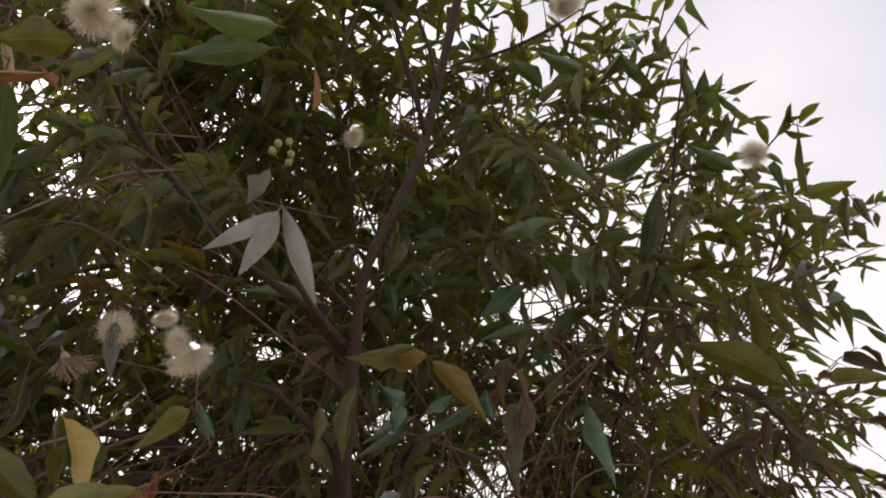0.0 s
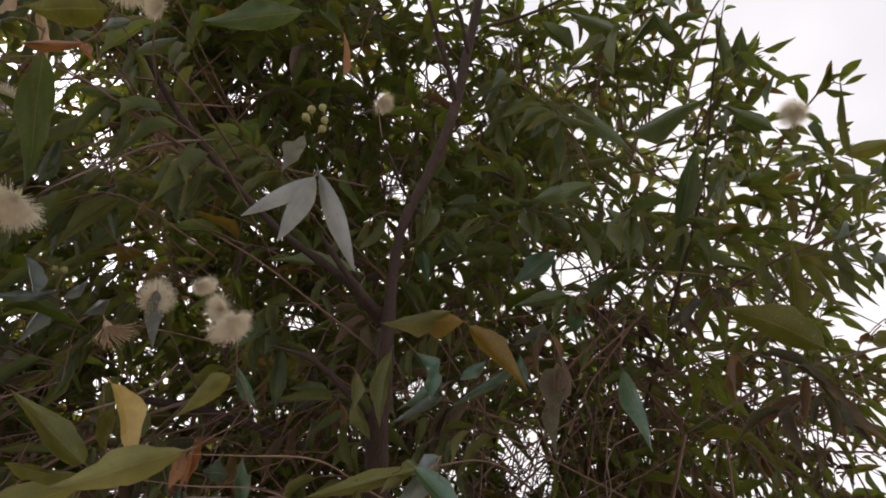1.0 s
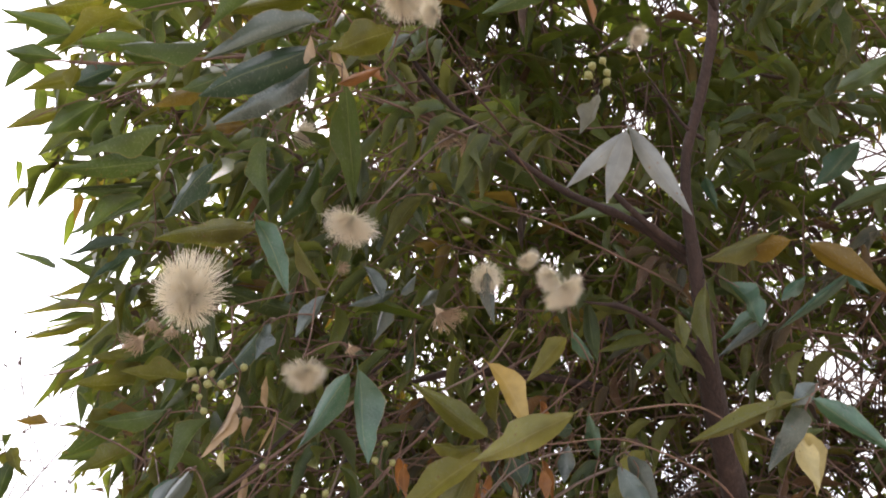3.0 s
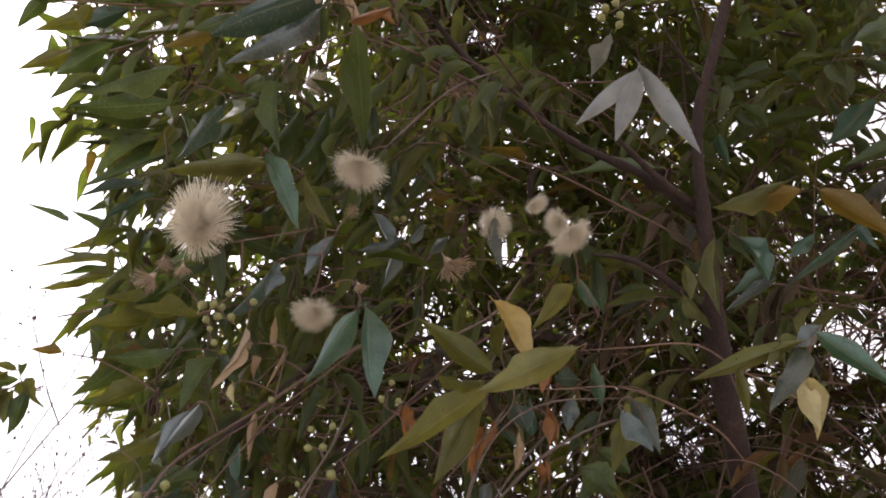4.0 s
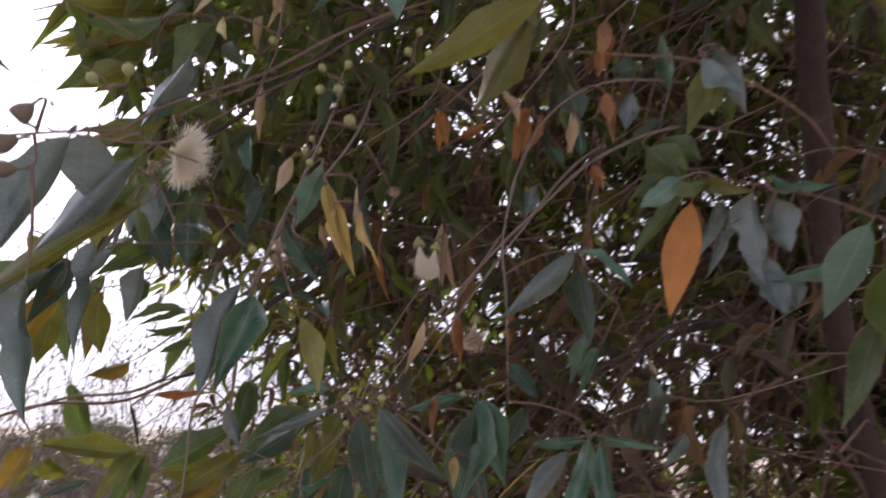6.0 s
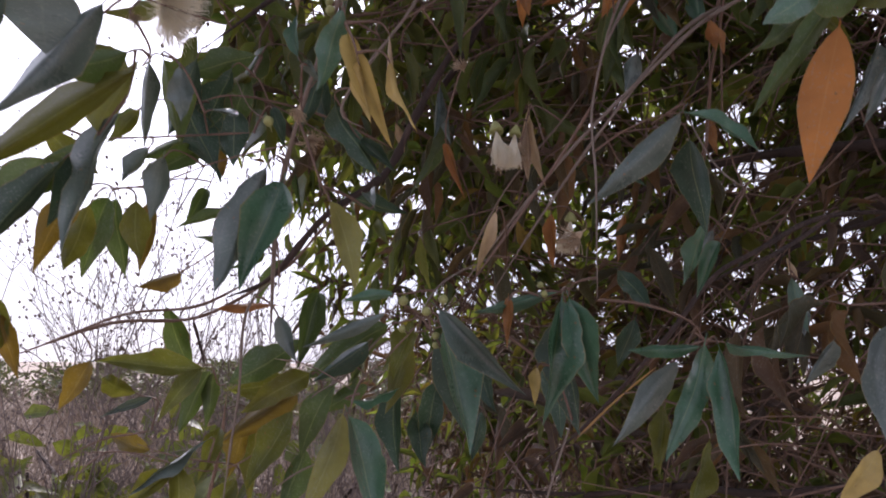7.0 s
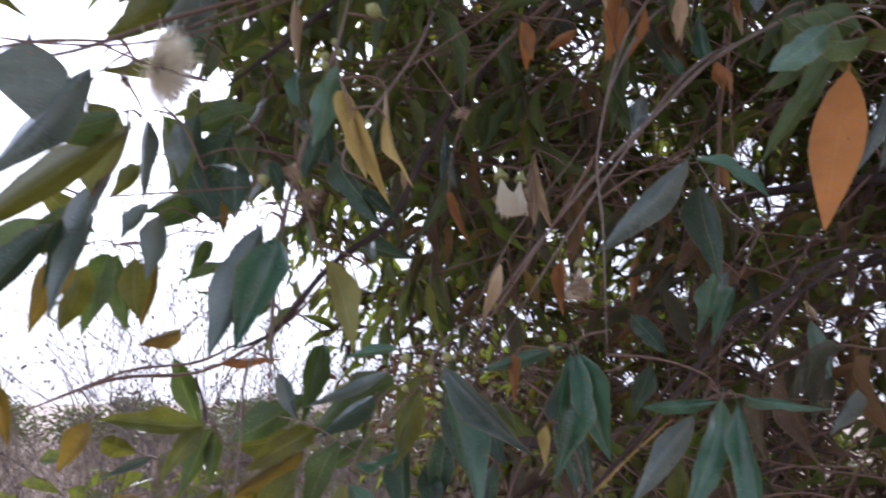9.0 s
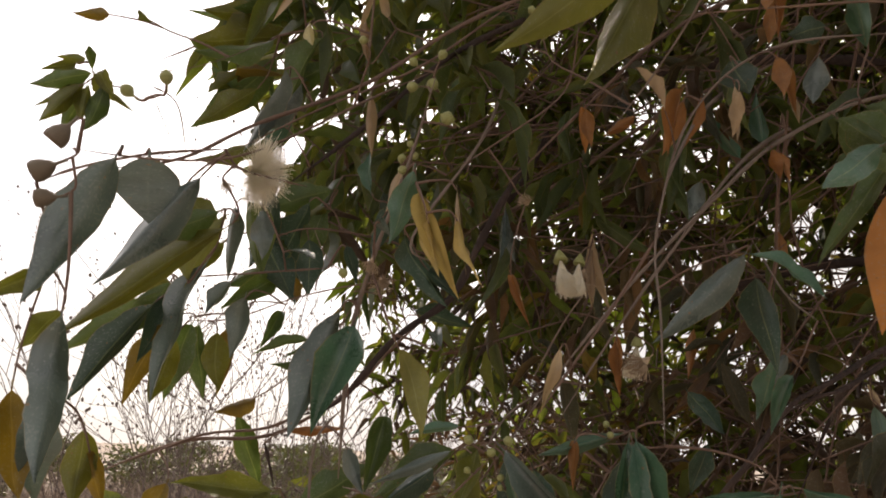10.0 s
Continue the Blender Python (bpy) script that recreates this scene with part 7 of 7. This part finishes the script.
leaf((-0.551, 0.542, 1.589), (-0.596, 0.516, 1.546), 0.022, -86, 'ochre', 0)
leaf((-0.519, 0.550, 1.593), (-0.540, 0.522, 1.550), 0.021, 63, 'green', 1)
leaf((-0.586, 0.545, 1.568), (-0.605, 0.547, 1.503), 0.025, -11, 'olive', 0)
leaf((-0.567, 0.566, 1.544), (-0.580, 0.554, 1.493), 0.021, -102, 'green', 0)
leaf((-0.504, 0.567, 1.593), (-0.539, 0.558, 1.570), 0.014, -78, 'green', 1)
leaf((-0.469, 0.574, 1.623), (-0.486, 0.566, 1.575), 0.018, -77, 'olive', 1)
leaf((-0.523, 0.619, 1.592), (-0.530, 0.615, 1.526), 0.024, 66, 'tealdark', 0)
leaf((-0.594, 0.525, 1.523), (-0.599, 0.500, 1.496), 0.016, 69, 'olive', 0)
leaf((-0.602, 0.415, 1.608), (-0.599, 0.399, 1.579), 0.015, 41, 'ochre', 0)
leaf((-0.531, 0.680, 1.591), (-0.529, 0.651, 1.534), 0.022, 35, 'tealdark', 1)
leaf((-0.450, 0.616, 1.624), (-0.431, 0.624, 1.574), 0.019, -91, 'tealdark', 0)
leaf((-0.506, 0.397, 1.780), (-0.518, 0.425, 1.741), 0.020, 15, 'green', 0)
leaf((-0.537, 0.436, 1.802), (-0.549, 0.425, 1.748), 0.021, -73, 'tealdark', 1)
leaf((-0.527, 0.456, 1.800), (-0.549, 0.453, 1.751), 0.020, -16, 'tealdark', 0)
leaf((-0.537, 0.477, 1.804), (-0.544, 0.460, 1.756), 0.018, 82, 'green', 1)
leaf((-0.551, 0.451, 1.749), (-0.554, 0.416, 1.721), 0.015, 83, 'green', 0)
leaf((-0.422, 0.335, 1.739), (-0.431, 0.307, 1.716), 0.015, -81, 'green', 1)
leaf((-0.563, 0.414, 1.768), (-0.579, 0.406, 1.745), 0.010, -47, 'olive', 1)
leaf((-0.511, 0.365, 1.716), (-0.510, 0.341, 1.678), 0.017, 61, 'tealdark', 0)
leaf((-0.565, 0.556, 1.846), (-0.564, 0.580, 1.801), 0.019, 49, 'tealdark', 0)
leaf((-0.546, 0.496, 1.836), (-0.579, 0.496, 1.807), 0.016, -52, 'green', 1)
leaf((-0.186, 0.534, 1.757), (-0.206, 0.547, 1.692), 0.022, -45, 'orange', 5)
leaf((-0.400, 0.291, 1.746), (-0.407, 0.296, 1.720), 0.026, 21, 'grey', 5)
leaf((-0.153, 0.547, 1.763), (-0.165, 0.559, 1.710), 0.021, -18, 'grey', 3)
leaf((-0.145, 0.558, 1.762), (-0.139, 0.567, 1.729), 0.022, 9, 'grey', 0)
leaf((-0.153, 0.566, 1.730), (-0.147, 0.574, 1.691), 0.021, 49, 'grey', 1)
leaf((-0.167, 0.551, 1.746), (-0.184, 0.556, 1.716), 0.007, -63, 'grey', 0)
leaf((-0.141, 0.600, 1.722), (-0.134, 0.603, 1.702), 0.018, 66, 'grey', 0)
leaf((-0.097, 0.535, 1.733), (-0.125, 0.545, 1.687), 0.023, -48, 'teal', 5)
leaf((-0.527, 0.398, 1.700), (-0.530, 0.400, 1.665), 0.017, 61, 'olive', 0)
leaf((-0.529, 0.373, 1.693), (-0.537, 0.364, 1.654), 0.016, -72, 'olive', 1)
leaf((-0.488, 0.339, 1.703), (-0.505, 0.309, 1.653), 0.016, -64, 'tealdark', 1)
leaf((-0.470, 0.287, 1.649), (-0.468, 0.291, 1.605), 0.018, -92, 'grey', 1)
leaf((-0.482, 0.280, 1.654), (-0.480, 0.285, 1.608), 0.019, -90, 'ochre', 0)
leaf((-0.501, 0.320, 1.639), (-0.499, 0.323, 1.602), 0.017, 69, 'olive', 0)
leaf((-0.522, 0.307, 1.698), (-0.529, 0.291, 1.676), 0.013, -54, 'olive', 1)
leaf((-0.538, 0.431, 1.771), (-0.536, 0.453, 1.729), 0.024, 60, 'tealdark', 0)
leaf((-0.522, 0.455, 1.772), (-0.525, 0.467, 1.735), 0.020, 39, 'tealdark', 1)
leaf((-0.471, 0.341, 1.759), (-0.467, 0.359, 1.746), 0.013, 68, 'olive', 0)
leaf((-0.510, 0.356, 1.721), (-0.522, 0.343, 1.685), 0.016, -68, 'green', 1)
leaf((-0.524, 0.345, 1.728), (-0.518, 0.369, 1.705), 0.014, 75, 'olive', 0)
leaf((-0.453, 0.290, 2.097), (-0.512, 0.244, 2.064), 0.020, -95, 'green', 0)
leaf((-0.478, 0.312, 2.085), (-0.535, 0.266, 2.052), 0.020, -53, 'green', 1)
leaf((-0.507, 0.324, 2.075), (-0.549, 0.285, 2.055), 0.012, -81, 'green', 0)
leaf((-0.510, 0.329, 2.067), (-0.551, 0.304, 2.034), 0.017, -15, 'green', 1)
leaf((-0.436, 0.328, 2.080), (-0.478, 0.325, 2.034), 0.020, -61, 'tealdark', 0)
leaf((-0.385, 0.332, 2.091), (-0.403, 0.362, 2.043), 0.020, 61, 'green', 0)
leaf((-0.538, 0.353, 2.043), (-0.576, 0.320, 2.020), 0.012, -37, 'tealdark', 0)
leaf((-0.534, 0.364, 2.037), (-0.571, 0.335, 2.012), 0.011, -37, 'tealdark', 1)
leaf((-0.336, 0.283, 1.963), (-0.377, 0.252, 1.950), 0.015, -63, 'olive', 0)
leaf((-0.431, 0.213, 2.137), (-0.479, 0.189, 2.104), 0.019, 5, 'olive', 1)
leaf((-0.405, 0.270, 2.154), (-0.460, 0.234, 2.129), 0.020, -83, 'green', 0)
leaf((-0.404, 0.243, 2.171), (-0.456, 0.194, 2.153), 0.018, -47, 'green', 1)
leaf((-0.348, 0.261, 2.172), (-0.394, 0.253, 2.145), 0.019, 5, 'green', 0)
leaf((-0.407, 0.291, 2.137), (-0.434, 0.289, 2.115), 0.017, -57, 'green', 1)
leaf((-0.509, 0.237, 2.139), (-0.521, 0.245, 2.120), 0.014, 25, 'olive', 0)
leaf((-0.430, 0.296, 2.144), (-0.467, 0.294, 2.112), 0.015, -55, 'ochre', 1)
leaf((-0.453, 0.372, 1.964), (-0.488, 0.344, 1.947), 0.015, -39, 'green', 0)
leaf((-0.470, 0.385, 1.918), (-0.506, 0.350, 1.907), 0.018, -29, 'olive', 0)
leaf((-0.516, 0.408, 1.904), (-0.551, 0.379, 1.877), 0.017, -93, 'green', 1)
leaf((-0.547, 0.416, 1.880), (-0.578, 0.391, 1.850), 0.016, -47, 'olive', 0)
leaf((-0.478, 0.421, 1.895), (-0.508, 0.409, 1.855), 0.018, -17, 'green', 0)
leaf((-0.426, 0.404, 1.956), (-0.453, 0.407, 1.911), 0.016, -61, 'tealdark', 1)
leaf((-0.511, 0.412, 1.837), (-0.543, 0.388, 1.798), 0.017, -97, 'olive', 1)
leaf((-0.463, 0.399, 1.847), (-0.487, 0.386, 1.813), 0.009, -91, 'grey', 0)
leaf((-0.420, 0.653, 1.806), (-0.431, 0.667, 1.752), 0.008, -4, 'tan', 0)
leaf((-0.423, 0.691, 1.730), (-0.427, 0.698, 1.689), 0.009, 31, 'shaded_orange', 0)
leaf((-0.503, 0.644, 1.833), (-0.506, 0.660, 1.795), 0.009, 27, 'grey', 0)
leaf((-0.514, 0.795, 1.915), (-0.532, 0.806, 1.869), 0.015, -22, 'ochre', 1)
leaf((-0.360, 0.896, 1.857), (-0.360, 0.909, 1.818), 0.011, 17, 'shaded_orange', 0)
leaf((-0.449, 0.889, 1.766), (-0.462, 0.893, 1.715), 0.011, -46, 'shaded_orange', 1)
leaf((-0.325, 0.784, 1.719), (-0.349, 0.782, 1.682), 0.014, -72, 'grey', 1)
leaf((-0.407, 0.778, 1.691), (-0.384, 0.793, 1.655), 0.019, 79, 'tealdark', 1)
leaf((-0.548, 0.639, 1.817), (-0.547, 0.652, 1.793), 0.007, 45, 'tan', 0)
leaf((-0.397, 0.788, 1.648), (-0.411, 0.783, 1.605), 0.018, 96, 'tealdark', 0)
leaf((-0.275, 0.828, 1.662), (-0.273, 0.830, 1.633), 0.015, 12, 'grey', 0)
leaf((-0.501, 0.703, 1.568), (-0.503, 0.697, 1.527), 0.015, 36, 'tealdark', 0)
leaf((-0.477, 0.620, 1.633), (-0.466, 0.627, 1.559), 0.028, 59, 'tealdark', 5)
leaf((-0.412, 0.679, 1.631), (-0.412, 0.677, 1.554), 0.026, 46, 'tealdark', 5)
leaf((-0.238, 0.557, 1.908), (-0.247, 0.566, 1.883), 0.012, -25, 'shaded_orange', 1)
leaf((-0.306, 0.581, 1.855), (-0.322, 0.587, 1.823), 0.012, -43, 'shaded_orange', 0)
leaf((-0.251, 0.593, 1.871), (-0.247, 0.603, 1.848), 0.011, 34, 'shaded_orange', 1)
leaf((-0.268, 0.575, 1.847), (-0.276, 0.582, 1.821), 0.008, -28, 'tan', 0)
leaf((-0.284, 0.609, 1.889), (-0.280, 0.620, 1.865), 0.023, 35, 'tealdark', 0)
leaf((-0.227, 0.615, 1.829), (-0.202, 0.627, 1.809), 0.027, 68, 'green', 1)
leaf((-0.183, 0.487, 1.757), (-0.208, 0.485, 1.742), 0.013, -73, 'teal', 1)
leaf((-0.423, 0.450, 1.797), (-0.436, 0.449, 1.772), 0.009, -51, 'tan', 0)
leaf((-0.258, 0.627, 1.935), (-0.266, 0.641, 1.908), 0.013, -12, 'shaded_orange', 1)
leaf((-0.401, 0.617, 1.895), (-0.406, 0.628, 1.868), 0.011, 3, 'shaded_orange', 0)
leaf((-0.370, 0.638, 1.887), (-0.394, 0.632, 1.873), 0.009, -63, 'shaded_orange', 0)
leaf((-0.243, 0.680, 1.932), (-0.267, 0.675, 1.930), 0.019, -62, 'tealdark', 0)
leaf((-0.164, 0.605, 1.881), (-0.193, 0.615, 1.854), 0.021, -34, 'pale', 0)
leaf((-0.288, 0.684, 1.852), (-0.286, 0.692, 1.831), 0.009, 27, 'shaded_orange', 0)
leaf((-0.221, 0.655, 1.852), (-0.197, 0.667, 1.831), 0.023, 62, 'green', 1)
leaf((-0.330, 0.656, 1.829), (-0.344, 0.660, 1.804), 0.013, -49, 'grey', 0)
leaf((-0.538, 0.237, 2.192), (-0.577, 0.199, 2.200), 0.017, -48, 'green', 0)
leaf((-0.495, 0.272, 2.212), (-0.509, 0.224, 2.197), 0.019, -48, 'olive', 1)
leaf((-0.498, 0.283, 2.204), (-0.551, 0.249, 2.203), 0.019, -44, 'green', 0)
leaf((-0.551, 0.246, 2.173), (-0.565, 0.202, 2.150), 0.016, -56, 'green', 1)
leaf((-0.541, 0.267, 2.172), (-0.595, 0.250, 2.153), 0.018, -36, 'olive', 0)
leaf((-0.544, 0.287, 2.156), (-0.573, 0.260, 2.105), 0.021, -54, 'green', 1)
leaf((-0.571, 0.268, 2.138), (-0.614, 0.259, 2.124), 0.015, -35, 'olive', 0)
leaf((-0.524, 0.279, 2.182), (-0.546, 0.251, 2.145), 0.017, -56, 'tealdark', 1)
leaf((-0.566, 0.231, 2.166), (-0.602, 0.234, 2.155), 0.013, -19, 'green', 0)
leaf((-0.491, 0.304, 2.196), (-0.506, 0.260, 2.180), 0.017, -51, 'green', 1)

# ---- flowers, spent flowers and buds ----
flower((-0.348, 0.248, 1.902), 0.0205, (0.135, -0.946, -0.293), 483)
flower((-0.344, 0.400, 2.034), 0.0206, (-0.245, -0.041, -0.969), 778)
flower((-0.378, 0.410, 1.912), 0.0145, (0.229, -0.219, -0.949), 289)
flower((-0.448, 0.455, 2.212), 0.0124, (0.375, -0.724, -0.579), 63)
flower((-0.235, 0.282, 2.126), 0.0155, (0.207, -0.133, -0.969), 909)
flower((-0.224, 0.302, 2.133), 0.0105, (-0.604, -0.721, -0.340), 46)
flower((-0.191, 0.446, 1.974), 0.0103, (-0.497, -0.646, -0.579), 874)
flower((-0.180, 0.454, 1.964), 0.0154, (0.465, 0.251, -0.849), 939)
flower((-0.208, 0.452, 1.997), 0.0089, (0.453, 0.060, -0.889), 443)
flower((-0.248, 0.464, 1.994), 0.0129, (0.642, -0.597, -0.481), 807)
flower((-0.101, 0.545, 2.292), 0.0115, (0.626, -0.009, -0.780), 866)
flower((0.157, 0.545, 2.542), 0.0220, (0.275, -0.138, -0.951), 176)
flower((0.393, 0.647, 2.375), 0.0165, (-0.532, -0.766, -0.362), 945)
flower((-0.392, 0.340, 1.751), 0.0147, (0.749, 0.619, -0.238), 82)
closed_flower((-0.401, 0.581, 1.765), 0.0255, 797)
closed_flower((-0.391, 0.589, 1.763), 0.0215, 832)
closed_flower((-0.392, 0.666, 1.716), 0.0235, 938)
spent_flower((-0.287, 0.468, 2.155), 0.0122, 95)
spent_flower((-0.485, 0.341, 1.935), 0.0112, 10)
spent_flower((-0.477, 0.341, 1.948), 0.0075, 909)
spent_flower((-0.461, 0.347, 1.942), 0.0069, 3)
spent_flower((-0.356, 0.413, 2.005), 0.0066, 978)
spent_flower((-0.316, 0.374, 1.912), 0.0056, 298)
spent_flower((-0.334, 0.557, 2.023), 0.0189, 532)
spent_flower((-0.274, 0.486, 2.163), 0.0122, 530)
spent_flower((-0.411, 0.381, 1.884), 0.0052, 537)
spent_flower((-0.415, 0.603, 1.762), 0.0079, 434)
spent_flower((-0.414, 0.606, 1.752), 0.0073, 66)
spent_flower((-0.402, 0.611, 1.763), 0.0068, 94)
spent_flower((-0.402, 0.613, 1.754), 0.0068, 535)
spent_flower((-0.395, 0.535, 1.793), 0.0057, 655)
spent_flower((-0.385, 0.663, 1.703), 0.0131, 346)
spent_flower((-0.375, 0.390, 1.719), 0.0049, 204)
spent_flower((-0.405, 0.423, 1.720), 0.0071, 522)
spent_flower((-0.402, 0.326, 1.745), 0.0042, 708)
capsule((-0.390, 0.253, 1.715), 0.0160, (-0.60, -0.81, -0.18))
capsule((-0.388, 0.250, 1.724), 0.0190, (-0.58, -0.67, -0.47))
capsule((-0.383, 0.252, 1.736), 0.0190, (-0.41, -0.40, -0.75))
bud((-0.125, 0.375, 2.103), 0.0048, 562)
bud((-0.117, 0.375, 2.105), 0.0048, 63)
bud((-0.129, 0.378, 2.098), 0.0044, 706)
bud((-0.116, 0.382, 2.099), 0.0048, 63)
bud((-0.118, 0.386, 2.094), 0.0044, 66)
bud((-0.364, 0.501, 2.049), 0.0044, 142)
bud((-0.358, 0.505, 2.050), 0.0044, 446)
bud((-0.382, 0.320, 1.893), 0.0039, 987)
bud((-0.390, 0.316, 1.885), 0.0039, 138)
bud((-0.389, 0.321, 1.878), 0.0043, 912)
bud((-0.383, 0.327, 1.879), 0.0043, 106)
bud((-0.377, 0.339, 1.894), 0.0044, 988)
bud((-0.402, 0.318, 1.887), 0.0048, 780)
bud((-0.395, 0.317, 1.875), 0.0035, 529)
bud((-0.393, 0.326, 1.862), 0.0035, 332)
bud((-0.394, 0.321, 1.870), 0.0035, 525)
bud((-0.393, 0.327, 1.888), 0.0036, 347)
bud((-0.356, 0.393, 1.818), 0.0036, 680)
bud((-0.350, 0.401, 1.807), 0.0044, 283)
bud((-0.358, 0.395, 1.806), 0.0040, 136)
bud((-0.344, 0.401, 1.821), 0.0032, 601)
bud((-0.388, 0.386, 1.840), 0.0033, 599)
bud((-0.362, 0.402, 1.773), 0.0032, 121)
bud((-0.360, 0.393, 1.762), 0.0031, 593)
bud((-0.346, 0.408, 1.790), 0.0048, 656)
bud((-0.338, 0.454, 1.855), 0.0044, 638)
bud((-0.327, 0.461, 1.854), 0.0039, 72)
bud((-0.330, 0.454, 1.867), 0.0039, 616)
bud((-0.358, 0.276, 1.760), 0.0034, 978)
bud((-0.365, 0.266, 1.753), 0.0033, 5)
bud((-0.373, 0.404, 1.775), 0.0031, 160)
bud((-0.375, 0.411, 1.786), 0.0029, 44)
bud((-0.370, 0.473, 1.635), 0.0038, 786)
bud((-0.363, 0.478, 1.641), 0.0035, 278)
bud((-0.385, 0.472, 1.641), 0.0036, 558)
bud((-0.379, 0.465, 1.626), 0.0030, 659)
bud((-0.367, 0.477, 1.623), 0.0032, 435)
bud((-0.367, 0.477, 1.618), 0.0027, 792)
bud((-0.384, 0.381, 1.713), 0.0034, 311)
bud((-0.339, 0.533, 1.652), 0.0026, 607)
bud((-0.332, 0.525, 1.646), 0.0029, 367)


# ---- twiglets that carry the leaves, flowers and buds ----
def twiglets():
    nodes = [q for line, radii in STEMS for q in line]
    cloud = np.array([tuple(q) for q in nodes])
    left = [(np.linalg.norm(cloud - np.array(p), axis=1).min(), k) for k, (p, w) in enumerate(ATTACH)]
    vs, fs = [], []
    for near, k in sorted(left):
        p, w = ATTACH[k]
        away = np.linalg.norm(cloud - np.array(p), axis=1)
        to = Vector(cloud[int(away.argmin())])
        gap = (to - p).length
        if gap < 0.004 or gap > 0.085:
            continue
        mid = p + w * gap * 0.08 + (to - p) * 0.25
        pts = [p + w * -0.004, p.lerp(mid, 0.7), mid.lerp(to, 0.45) + Vector((0, 0, 0.03 * gap)), to]
        line = smooth_line(pts, 3)
        v, f = tube(line, [0.0004 + 0.0004 * i / (len(line) - 1) for i in range(len(line))], 4, False)
        o = len(vs)
        vs += v
        fs += [tuple(i + o for i in q) for q in f]
        cloud = np.concatenate([cloud, np.array([tuple(q) for q in line[2:-1]])])
    me = mesh_of("twiglet_tangle", [v - TREE_BASE for v in vs], fs, MAT["twig"])
    tagged(part("twiglet_tangle", me, tree, "thin brown leaf stalks and twig ends"), kind="stuff")


twiglets()
